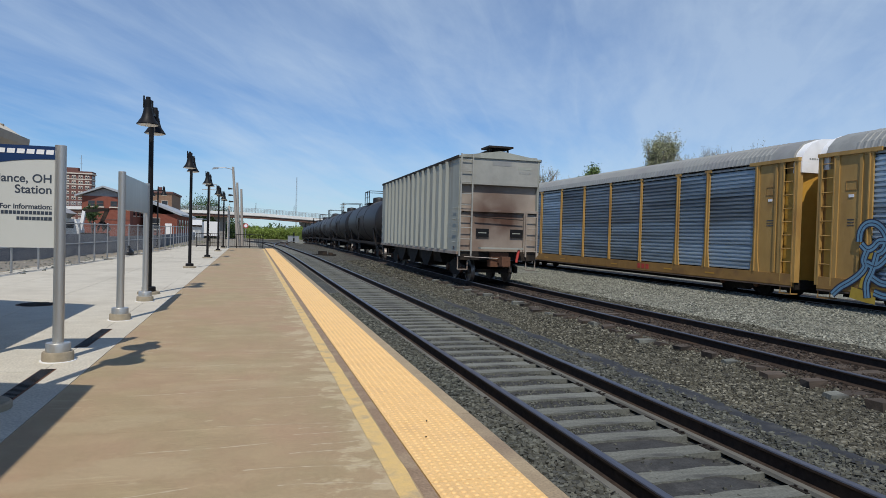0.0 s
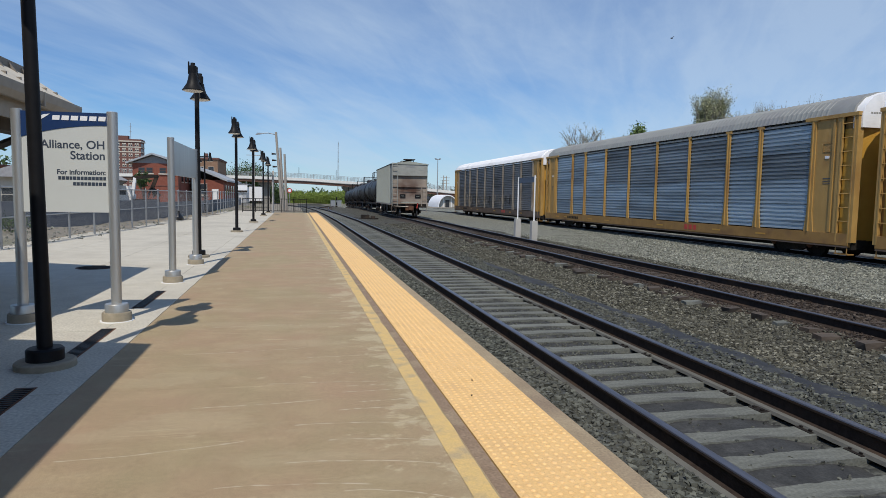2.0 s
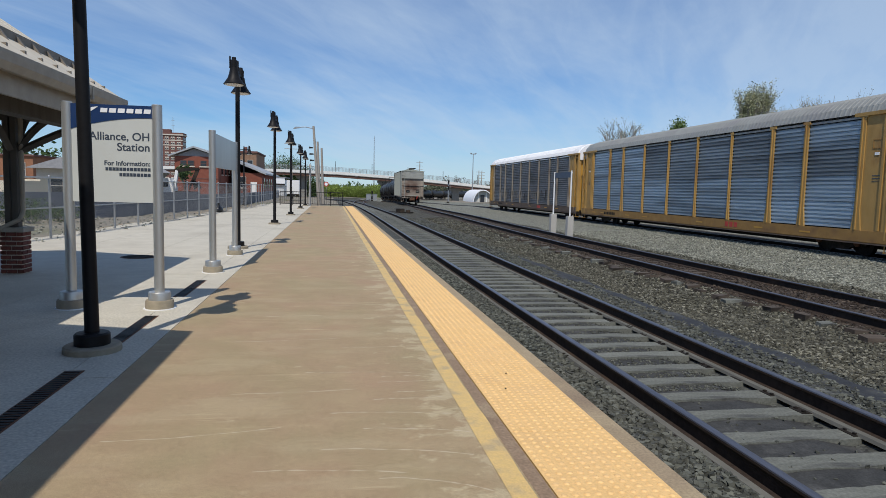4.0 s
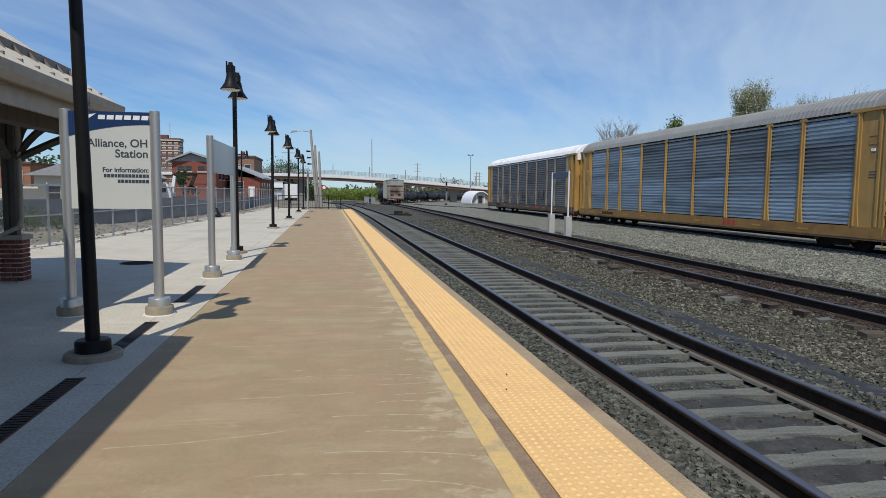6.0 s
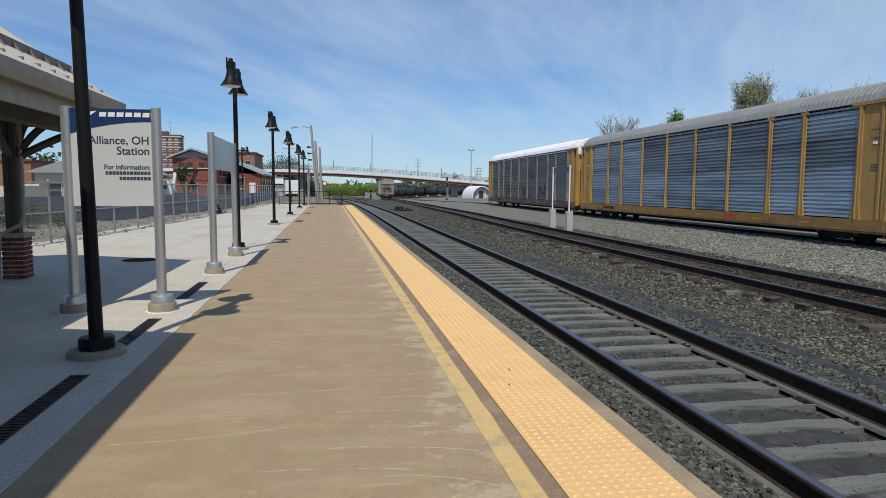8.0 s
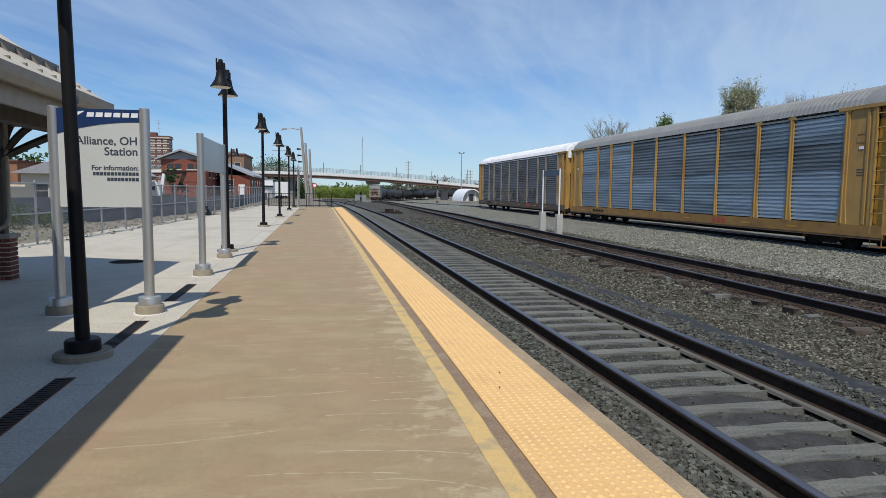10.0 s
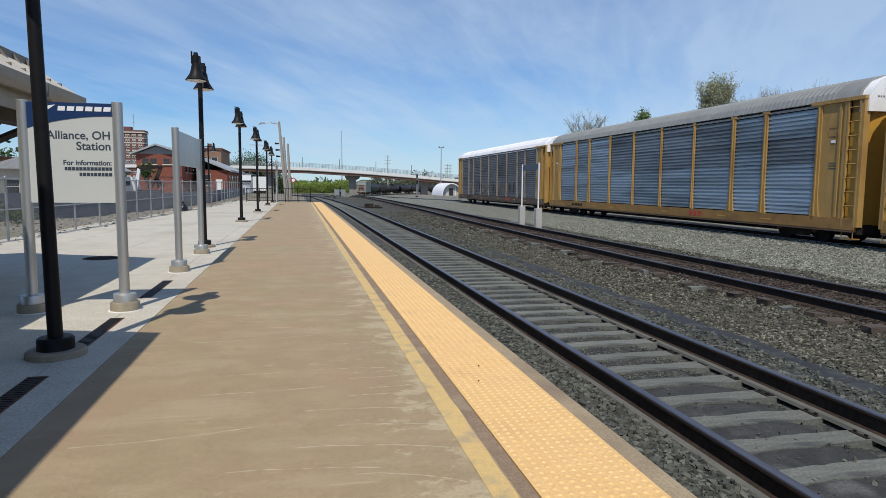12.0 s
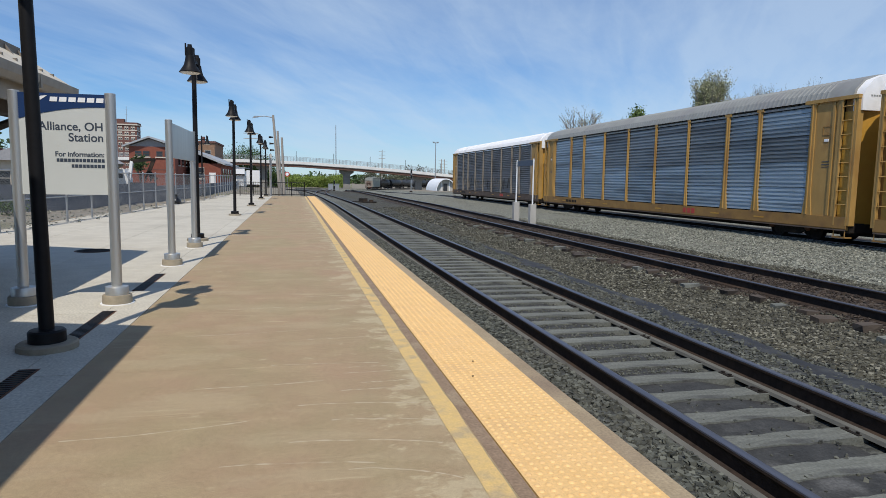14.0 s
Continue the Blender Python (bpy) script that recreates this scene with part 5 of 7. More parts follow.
# ---- the covered hopper at the end of the train ----
def build_hopper():
    """Local y runs the way the train goes; the rear end is at y = -7.8."""
    root = thing("hopper_car", "pale grey ribbed covered hopper wagon, its end grimed brown", "railway wagon")
    hw, ye, zb, zt = 1.58, 7.8, 1.16, 4.63
    part("side_sheet", box(B(), -hw, -hw + 0.03, -ye, ye, zb, zt), M_HOP, root, "pale grey side sheet")
    part("side_sheet", box(B(), hw - 0.03, hw, -ye, ye, zb, zt), M_HOP, root)
    rib = None
    for side in (-1, 1):
        for i in range(14):
            y = -ye + 1.5 + i * (2 * ye - 3.0) / 13
            bm = prism(B(), [(0, -0.12), (0.02, -0.12), (0.11, -0.05), (0.11, 0.05), (0.02, 0.12), (0, 0.12)], zb + 0.04, zt - 0.06, "z")
            o = part("rib", bm, M_HOP, root)
            o.matrix_basis = pose(side * hw, y, 0, 0, 0, 0 if side > 0 else 180)
    for side in (-1, 1):
        # the chord's dark colour draws the shadow line under the roof overhang
        part("top_chord", box(B(), side * hw - 0.05, side * hw + 0.07 * (1 if side > 0 else -1) + (0.05 if side < 0 else 0), -ye, ye, zt - 0.05, zt + 0.05), M_UNDER, root, "top chord darkened as the roof's shadow line", 0.01)
        part("side_sill", box(B(), side * hw - 0.05, side * hw + 0.05, -ye, ye, zb - 0.1, zb), M_HOP_RUST, root, "stained side sill")
    part("roof", prism(B(), [(-hw - 0.03, zt + 0.03), (0, zt + 0.27), (hw + 0.03, zt + 0.03), (hw + 0.03, zt - 0.02), (-hw - 0.03, zt - 0.02)], -ye - 0.03, ye + 0.03), M_HOP, root, "shallow pitched steel roof")
    rng = random.Random(4)
    for k in range(22):
        y = -ye + 0.6 + k * 0.68 + rng.uniform(-0.2, 0.2)
        top, deep = (zt - 0.06, rng.uniform(0.12, 0.5)) if k % 3 else (zb + rng.uniform(0.15, 0.5), rng.uniform(0.08, 0.2))
        part("rust_streak", prism(B(), [(y - 0.05, top), (y + 0.06, top), (y + 0.02, top - deep), (y - 0.01, top - deep)], -hw - 0.004, -hw - 0.001, "x"), M_RUST, root, "thin rust streak")
    # running board on the roof
    part("running_board", box(B(), -0.3, 0.3, -ye + 0.1, ye - 0.1, zt + 0.34, zt + 0.37), M_UNDER, root, "dark roof walkway")
    part("roof_platform", box(B(), -0.5, 0.46, -ye - 0.1, -ye + 0.8, zt + 0.38, zt + 0.45), M_UNDER, root, "dark steel roof platform", 0.01)
    for x in (-0.36, 0.32):
        part("walkway_leg", box(B(), x - 0.03, x + 0.03, -ye + 0.1, -ye + 0.16, zt + 0.1, zt + 0.38), M_UNDER, root)
    for i in range(5):
        part("hatch", box(B(), -0.4, 0.4, -5.2 + i * 2.5, -4.0 + i * 2.5, zt + 0.25, zt + 0.44), M_HOP, root, "", 0.03)
    for end in (-1, 1):
        y = end * ye

        def slab(name, x0, x1, d0, d1, z0, z1, m, label="", bev=0.0):
            a, b = sorted((y + end * d0, y + end * d1))
            return part(name, box(B(), x0, x1, a, b, z0, z1), m, root, label, bev)
        # upper end sheet, shelf, middle sheet, shelf, lower sheet set further back
        slab("end_sheet", -hw + 0.03, hw - 0.03, -0.06, -0.02, 3.72, zt, M_HOP_END, "grey upper end sheet")
        slab("gable", -hw + 0.1, hw - 0.1, -0.06, -0.022, zt, zt + 0.1, M_HOP_END)
        slab("end_ledge", -hw + 0.03, hw - 0.03, -0.3, 0.0, 3.64, 3.74, M_HOP_END, "", 0.01)
        slab("end_sheet", -hw + 0.03, hw - 0.03, -0.24, -0.18, 2.72, 3.66, M_HOP_RUST, "brown-grimed end sheet")
        slab("end_ledge", -hw + 0.03, hw - 0.03, -0.4, -0.02, 2.64, 2.74, M_HOP_RUST, "", 0.01)
        slab("end_sheet", -hw + 0.35, hw - 0.35, -0.2, -0.13, 1.18, 2.64, M_HOP_RUST, "rust-stained slope sheet")
        for sx in (-1, 1):
            x0, x1 = sorted((sx * hw, sx * (hw - 0.06)))
            part("corner_post", box(B(), x0 + 0.001, x1 - 0.001, min(y, y - end * 0.7), max(y, y - end * 0.7) + 0.002, zb, zt), M_HOP, root)
            x0, x1 = sorted((sx * (hw - 0.06), sx * (hw - 0.5)))
            slab("end_panel", x0, x1, -0.14, -0.1, 1.2, 2.6, M_HOP_RUST, "", 0.0)
            part("end_brace", box(B(), sx * 1.05 - 0.04, sx * 1.05 + 0.04, min(y, y - end * 0.1), max(y, y - end * 0.1), zb - 0.05, 2.66), M_HOP_RUST, root)
        ladder(root, -hw + 0.06, y + end * 0.06, 1.0, zt + 0.1, 0.44, "x", M_HOP_END, 9, "end_ladder")
        ladder(root, hw - 0.5, y + end * 0.06, 1.0, 2.7, 0.44, "x", M_HOP_RUST, 4, "end_ladder")
        part("grab_bar", tube(B(), (-0.95, y + end * 0.02, 2.45), (0.95, y + end * 0.02, 2.38), 0.018), M_UNDER, root)
        for x in (-0.85, 0.5):
            slab("placard", x, x + 0.5, -0.1, -0.07, 1.72, 2.02, M_BLACK, "black placard board", 0.005)
            slab("placard_print", x + 0.08, x + 0.4, -0.07, -0.066, 1.85, 1.88, M_HOP, "faded print bar")
        slab("patch", -0.3, 0.45, -0.02, -0.015, 4.36, 4.56, M_ROOF_GREY, "dark grey painted patch")
        for k in range(5):
            slab("number_bar", 0.78 + k * 0.1, 0.85 + k * 0.1, -0.02, -0.014, 4.1, 4.18, M_ROOF_GREY)
        slab("stencil_bar", 0.72, 1.25, -0.02, -0.014, 4.26, 4.36, M_HOP, "pale stencil bar")
        slab("crossover_step", -0.8, 0.85, 0.05, 0.38, 1.28, 1.33, M_HOP, "pale steel crossover step", 0.01)
        slab("end_sill", -1.5, 1.5, -0.35, 0.0, 0.86, 1.18, M_UNDER, "sooty end sill", 0.02)
        slab("draft_gear", -0.35, 0.35, -0.2, 0.2, 0.62, 1.15, M_RUST, "rusty draft gear box", 0.03)
        part("brake_lever", tube(B(), (0.62, y + end * 0.3, 0.8), (0.72, y + end * 0.3, 1.3), 0.05), M_RED, root, "red and white marker")
        coupler(root, y, end, 0.0)
        part("uncoupling_lever", tube(B(), (-1.35, y + end * 0.12, 0.98), (0.2, y + end * 0.3, 0.92), 0.018, sides=6), M_WHEEL, root, "bent steel uncoupling lever")
        part("brake_beam", box(B(), -0.75, 0.75, min(y - end * 0.75, y - end * 0.6), max(y - end * 0.75, y - end * 0.6), 0.36, 0.5), M_UNDER, root)
        for sx in (-1, 1):
            bm = B()
            for q in (0.05, 0.42):
                tube(bm, (sx * (hw - q), y - end * 0.08, 0.5), (sx * (hw - q), y - end * 0.08, 1.12), 0.022, sides=6)
            tube(bm, (sx * (hw - 0.05), y - end * 0.08, 0.5), (sx * (hw - 0.42), y - end * 0.08, 0.5), 0.025, sides=6)
            part("stirrup_step", bm, M_HOP_RUST, root, "steel stirrup step")
            bm = B()
            for k in range(4):
                z = 1.5 + k * 0.42
                tube(bm, (sx * (hw + 0.05), y - end * 0.12, z), (sx * (hw + 0.05), y - end * 0.55, z), 0.014, sides=5)
            part("side_grab_irons", bm, M_HOP, root, "row of grab irons")
    # hopper bays below
    part("center_sill", box(B(), -0.25, 0.25, -ye, ye, 0.75, 1.15), M_UNDER, root)
    # added dark sheet closes the lit gaps between the bays, as shade would
    part("underbody_gap_sheet", prism(B(), [(-1.45, 1.12), (1.45, 1.12), (1.25, 0.62), (-1.25, 0.62)], -4.7, 4.7), M_UNDER, root, "dark sheet added for the shade under the body")
    for k in (-2.6, 0, 2.6):
        part("hopper_bay", prism(B(), [(k - 1.25, 1.16), (k + 1.25, 1.16), (k + 0.4, 0.42), (k - 0.4, 0.42)], -1.45, 1.45, "x"), M_UNDER, root, "dark discharge bay")
    for k in (-5.9, 5.9):
        truck(root, k, 0.0)
    return root


def build_tank(name, material, label):
    root = thing(name, label, "railway wagon", group="tank cars of the passing train")
    L, r, zc = 8.35, 1.52, 2.62
    rings = [(0.3, -L - 0.42), (0.9, -L - 0.33), (1.3, -L - 0.15), (r - 0.03, -L + 0.1), (r, -L + 0.3)]
    rings += [(r, -2.35), (r + 0.03, -2.33), (r + 0.03, -2.2), (r, -2.18), (r, 2.18), (r + 0.03, 2.2), (r + 0.03, 2.33), (r, 2.35)]
    rings += [(q, -h) for q, h in reversed(rings[:5])]
    part("tank", turned(B(), rings, 40, (0, zc), "y"), material, root, "long cylindrical tank barrel", smooth=0.6)
    part("sill", box(B(), -1.35, -1.2, -L - 0.2, L + 0.2, 1.0, 1.16), M_UNDER, root)
    part("sill", box(B(), 1.2, 1.35, -L - 0.2, L + 0.2, 1.0, 1.16), M_UNDER, root)
    part("center_sill", box(B(), -0.3, 0.3, -L - 0.6, L + 0.6, 0.78, 1.12), M_UNDER, root)
    for y in (-6.9, 6.9):
        part("saddle", prism(B(), [(-1.3, 1.1), (1.3, 1.1), (1.45, 2.1), (-1.45, 2.1)], y - 0.3, y + 0.3), M_UNDER, root, "dark saddle")
        truck(root, y, 0.0)
    part("manway", turned(B(), [(0.5, 4.0), (0.5, 4.42), (0.45, 4.5), (0.1, 4.56)], 20), material, root, "domed manway", smooth=0.6)
    bm = B()
    for x in (-0.95, 0.95):
        for y in (-1.2, 0, 1.2):
            tube(bm, (x, y, 3.8), (x, y, 4.95), 0.03, sides=5)
        for z in (4.5, 4.95):
            tube(bm, (x, -1.2, z), (x, 1.2, z), 0.025, sides=5)
    for y in (-1.2, 1.2):
        tube(bm, (-0.95, y, 4.95), (0.95, y, 4.95), 0.025, sides=5)
    part("top_railing", bm, M_BLACK, root, "black safety railing")
    part("top_platform", box(B(), -1.0, 1.0, -1.25, 1.25, 4.0, 4.05), M_BLACK, root)
    ladder(root, -1.56, -0.2, 1.1, 2.9, 0.4, "y", M_BLACK, 8)
    for end in (-1, 1):
        ladder(root, -1.45, end * (L + 0.25), 0.9, 2.2, 0.4, "x", M_BLACK, 3)
        tube_bm = tube(B(), (-1.4, end * (L + 0.3), 2.0), (1.4, end * (L + 0.3), 2.0), 0.02, sides=5)
        part("end_handrail", tube_bm, M_BLACK, root)
        coupler(root, end * (L + 0.3), end, 0.0)
    for k in range(4):
        part("mark_bar", box(B(), -1.535, -1.525, -2.0 + k * 0.55, -1.65 + k * 0.55, 2.75, 3.05), M_TANK_GREY, root, "faded white stencil bar")
    return root


# ---- autorack cars on the siding ----
POSTS = (-11.37, -8.72, -6.82, -4.09, -1.36, 1.36, 4.09, 6.82, 8.72, 11.37)


def corrugated(y0, y1, z0, z1, x, pitch=0.15, deep=0.055):
    """A side panel with level corrugations, facing -x."""
    bm = B()
    n = round((z1 - z0) / pitch)
    rows = []
    for i in range(n):
        z = z0 + (z1 - z0) * i / n
        p = (z1 - z0) / n
        rows += [(x, z), (x, z + 0.42 * p), (x + deep, z + 0.55 * p), (x + deep, z + 0.86 * p)]
    rows.append((x, z1))
    lo = [bm.verts.new((a, y0, b)) for a, b in rows]
    hi = [bm.verts.new((a, y1, b)) for a, b in rows]
    for i in range(len(rows) - 1):
        bm.faces.new((lo[i], lo[i + 1], hi[i + 1], hi[i]))
    bl = [bm.verts.new((x + deep + 0.02, y, z)) for y, z in ((y0, z0), (y1, z0), (y1, z1), (y0, z1))]
    bm.faces.new(bl)
    bm.faces.new((lo[0], hi[0], bl[1], bl[0])); bm.faces.new((hi[-1], lo[-1], bl[3], bl[2]))
    return bm


def build_autorack(name, label, panel_mat, roof_mat, cy, post_mat, sill_mat, graffiti=False):
    root = thing(name, label, "railway wagon", pose(19.38, cy, RAIL3_Z - 0.18), "parked autorack cars")
    xs, half = -1.58, 13.2
    zb, zt = 1.14, 5.03
    roof = [(-1.58, zt + 0.02), (-1.50, zt + 0.27), (-1.2, zt + 0.57), (-0.7, zt + 0.75), (0, zt + 0.80), (0.7, zt + 0.75), (1.2, zt + 0.57), (1.50, zt + 0.27), (1.58, zt + 0.02)]
    # closed core so that no light passes through
    part("inner_wall", box(B(), -1.36, 1.45, -half + 0.25, half - 0.25, 0.9, zt), M_UNDER, root)
    # far side, plain corrugated
    part("side_panel", box(B(), 1.5, 1.57, -half + 0.4, half - 0.4, zb, zt), panel_mat, root)
    for i, (a, b) in enumerate(zip(POSTS, POSTS[1:])):
        cuts = (zb + 0.02, zb + 0.94, zb + 1.86, zb + 2.78, zt - 0.16)
        for row, (lo, hi) in enumerate(zip(cuts, cuts[1:])):
            sooty = panel_mat is M_RACK and ((row > 1 and 2 <= i <= 5) or (row == 2 and i == 0))
            part("side_panel", corrugated(a + 0.06, b - 0.06, lo + 0.006, hi - 0.006, xs + 0.03), M_RACK_SOOT if sooty else panel_mat, root, "sooty corrugated steel side panel" if sooty else "corrugated steel side panel")
        part("panel_hem", box(B(), xs + 0.02, xs + 0.05, a + 0.1, b - 0.1, zt - 0.13, zt - 0.05), roof_mat, root)
    for y in POSTS:
        w = 0.105 if abs(y) > 6 else 0.06
        bm = prism(B(), [(y - w * 2.1, zb - 0.12), (y + w * 2.1, zb - 0.12), (y + w * 1.1, zb + 0.7), (y + w, zt - 0.06), (y - w, zt - 0.06), (y - w * 1.1, zb + 0.7)], xs - 0.02, xs + 0.04, "x")
        part("side_post", bm, post_mat, root, "tapered side post")
        part("post_web", box(B(), xs - 0.06, xs - 0.02, y - 0.02, y + 0.02, zb, zt - 0.1), post_mat, root)
        part("post_cap", box(B(), xs - 0.03, xs + 0.05, y - w * 1.7, y + w * 1.7, zt - 0.1, zt + 0.0), post_mat, root)
    # deck sill
    part("side_sill", prism(B(), [(xs - 0.03, zb - 0.02), (xs - 0.03, zb - 0.40), (xs + 0.02, zb - 0.46), (xs + 0.2, zb - 0.46), (xs + 0.2, zb - 0.02)], -half + 0.1, half - 0.1), sill_mat, root, "dusty side sill")
    part("side_sill", box(B(), 1.4, 1.6, -half + 0.1, half - 0.1, zb - 0.42, zb - 0.02), M_YEL_DARK, root)
    part("sill_flange", box(B(), xs - 0.036, xs + 0.019, -half + 0.12, half - 0.12, zb - 0.475, zb - 0.43), M_SILL, root, "grimy lower flange")
    lug = None
    for k in range(68):
        y = -11.2 + k * 22.4 / 67
        if lug is None:
            lug = part("eave_lug", box(B(), xs - 0.012, xs + 0.03, -0.05, 0.05, zt - 0.045, zt + 0.03), M_UNDER, root, "small dark clip under the roof edge")
            lug.matrix_basis = pose(0, y, 0)
        else:
            again(lug, root, pose(0, y, 0))
    for k in range(7):
        part("number_bar", box(B(), xs - 0.037, xs - 0.031, 7.6 + k * 0.24, 7.78 + k * 0.24, zb - 0.3, zb - 0.14), M_UNDER, root, "dark reporting mark bar")
    part("center_sill", box(B(), -0.35, 0.35, -half, half, 0.44, 0.95), M_UNDER, root)
    part("deck", box(B(), -1.4, 1.4, -half + 0.12, half - 0.12, 0.78, 0.9), M_UNDER, root)
    for y in (-9.3, -6.6, -2.2, 3.4, 5.6, 9.2, 10.6):
        part("stencil_bar", box(B(), xs - 0.036, xs - 0.031, y, y + 0.55, zb - 0.26, zb - 0.2), M_YEL_BRIGHT, root, "faded stencil bar")
    for k in range(3):
        part("brand_bar", box(B(), xs - 0.038, xs - 0.031, -4.9 + k * 0.33, -4.67 + k * 0.33, zb - 0.32, zb - 0.1), M_RED, root, "faded red brand mark")
    # roof of ribbed sheets
    part("roof", prism(B(), roof, -half + 1.2, half - 1.2), roof_mat, root, "arched steel roof", smooth=0.8)
    n = 104
    for k in range(n):
        y = -half + 1.35 + k * (2 * half - 2.7) / (n - 1)
        bm = B()
        for (xa, za), (xb, zb2) in zip(roof, roof[1:]):
            d = Vector((xb - xa, 0, zb2 - za)).normalized()
            nn = Vector((-d.z, 0, d.x)) * 0.016
            vs = [bm.verts.new(p) for p in ((xa, y - 0.06, za), (xb, y - 0.06, zb2), (xb, y + 0.06, zb2), (xa, y + 0.06, za), (xa + nn.x, y - 0.025, za + nn.z), (xb + nn.x, y - 0.025, zb2 + nn.z), (xb + nn.x, y + 0.025, zb2 + nn.z), (xa + nn.x, y + 0.025, za + nn.z))]
            for q in ((4, 5, 6, 7), (0, 1, 5, 4), (2, 3, 7, 6)):
                bm.faces.new([vs[i] for i in q])
        part("roof_rib", bm, roof_mat, root)
    for end in (-1, 1):
        def yy(a, b):
            return sorted((end * a, end * b))
        # sloping end of the roof
        part("roof_end", prism(B(), roof, *yy(half - 1.2, half - 0.25)), roof_mat, root, "", smooth=0.8)
        # yellow end bay
        a, b = yy(11.46, 12.42)
        part("end_panel", box(B(), xs + 0.02, xs + 0.06, a, b, zb - 0.1, zt - 0.05), M_YEL, root, "yellow end bay panel")
        a, b = yy(11.62, 12.3)
        part("bay_channel", box(B(), xs - 0.02, xs + 0.021, a, a + 0.09, zb, zt - 0.1), M_YEL, root, "folded yellow channel")
        for z0, z1 in ((3.86, 3.88), (4.14, 4.16)):
            part("panel_frame", box(B(), xs + 0.008, xs + 0.019, yy(11.8, 12.2)[0], yy(11.8, 12.2)[1], z0, z1), M_YEL_DARK, root)
        for q in (11.8, 12.18):
            part("panel_frame", box(B(), xs + 0.008, xs + 0.019, yy(q, q + 0.02)[0], yy(q, q + 0.02)[1], 3.88, 4.14), M_YEL_DARK, root)
        a, b = yy(12.42, 12.56)
        part("end_post", box(B(), xs - 0.02, xs + 0.1, a, b, zb - 0.1, zt), M_YEL, root, "", 0.008)
        a, b = yy(12.56, 13.1)
        part("ladder_bay", box(B(), xs + 0.14, xs + 0.18, a, b, zb - 0.1, zt - 0.05), M_YEL_DARK, root)
        ladder(root, xs - 0.01, a + 0.03, zb - 0.3, zt - 0.05, b - a - 0.06, "y", M_YEL, 9, "end_ladder")
        a, b = yy(13.1, 13.2)
        part("corner_post", box(B(), xs - 0.02, xs + 0.2, a, b, zb - 0.3, zt), M_YEL, root, "", 0.008)
        a, b = yy(11.0, 13.22)
        part("header", box(B(), xs - 0.05, xs + 0.12, a, b, zt - 0.06, zt + 0.06), M_YEL, root, "yellow header beam", 0.01)
        # clam-shell end doors
        door = []
        for i in range(9):
            u = -1.5 + 3.0 * i / 8
            door.append((u, 12.95 + 0.33 * (1 - (u / 1.5) ** 2)))
        outline = [(x, end * y) for x, y in door] + [(1.5, end * 12.6), (-1.5, end * 12.6)]
        part("end_door", prism(B(), outline, 0.9, zt - 0.45, "z"), M_YEL_BRIGHT, root, "yellow clam-shell end door", smooth=0.7)
        arch = [(-1.5, zt - 0.45)] + [(x * 0.95, z - 0.03) for x, z in roof] + [(1.5, zt - 0.45)]
        part("end_door_top", prism(B(), arch, *yy(half - 0.3, half + 0.06)), M_ROOF_WHITE, root, "white upper end door", smooth=0.7)
        part("door_seam", box(B(), -0.012, 0.012, min(end * (half + 0.05), end * (half + 0.075)), max(end * (half + 0.05), end * (half + 0.075)), zt - 0.1, zt + 0.74), M_UNDER, root)
        for k in range(5):
            u = -1.2 + k * 0.10
            part("stencil_bar", box(B(), u, u + 0.065, min(end * (half + 0.055), end * (half + 0.068)), max(end * (half + 0.055), end * (half + 0.068)), zt + 0.0, zt + 0.05), M_ROOF_GREY, root)
        a, b = yy(12.5, 13.15)
        part("end_sill", box(B(), -1.5, 1.5, a, b, 0.6, 0.92), M_UNDER, root)
        a, b = yy(12.56, 13.1)
        part("step", box(B(), xs - 0.02, xs + 0.25, a, b, 0.42, 0.46), M_YEL_DARK, root)
        for k in range(3):
            s0 = end * (11.86)
            part("stencil_bar", box(B(), xs + 0.012, xs + 0.018, min(s0, s0 + end * 0.36), max(s0, s0 + end * 0.24), 2.95 - k * 0.09, 2.975 - k * 0.09), M_TEXT, root)
        a, b = yy(11.9, 12.08)
        part("placard", box(B(), xs + 0.005, xs + 0.018, a, b, 3.64, 3.73), M_WHITE, root, "white placard")
        coupler(root, end * 12.85, end, 0.1)
        truck(root, end * 10.1, 0.18, 0.755, M_UNDER)
        for k in (0, 1):
            bm = B()
            tube(bm, (xs - 0.0, end * (12.6 + 0.45 * k), 0.42), (xs - 0.0, end * (12.6 + 0.45 * k), zb - 0.2), 0.018, sides=5)
            part("step_hanger", bm, M_YEL_DARK, root)
    if panel_mat is M_RACK_DARK:
        # faded scribbled tags low on the sooty side
        for k in range(9):
            bm, rows = B(), []
            for i in range(60):
                u = i / 59
                y, z = -6.6 + k * 1.75 + 1.5 * u + 0.25 * math.sin(9 * u + k), zb + 0.75 + 0.35 * math.sin(17 * u + 2.1 * k) + 0.16 * math.sin(31 * u + k)
                rows.append([bm.verts.new((xs + d, y + e, z + e)) for d, e in ((-0.024, -0.018), (-0.024, 0.018), (-0.012, 0.018), (-0.012, -0.018))])
            for p, q in zip(rows, rows[1:]):
                for c in range(4):
                    bm.faces.new((p[c], p[(c + 1) % 4], q[(c + 1) % 4], q[c]))
            part("graffiti", bm, M_GRIME if k % 3 else M_UNDER, root, "faded scribbled tag")
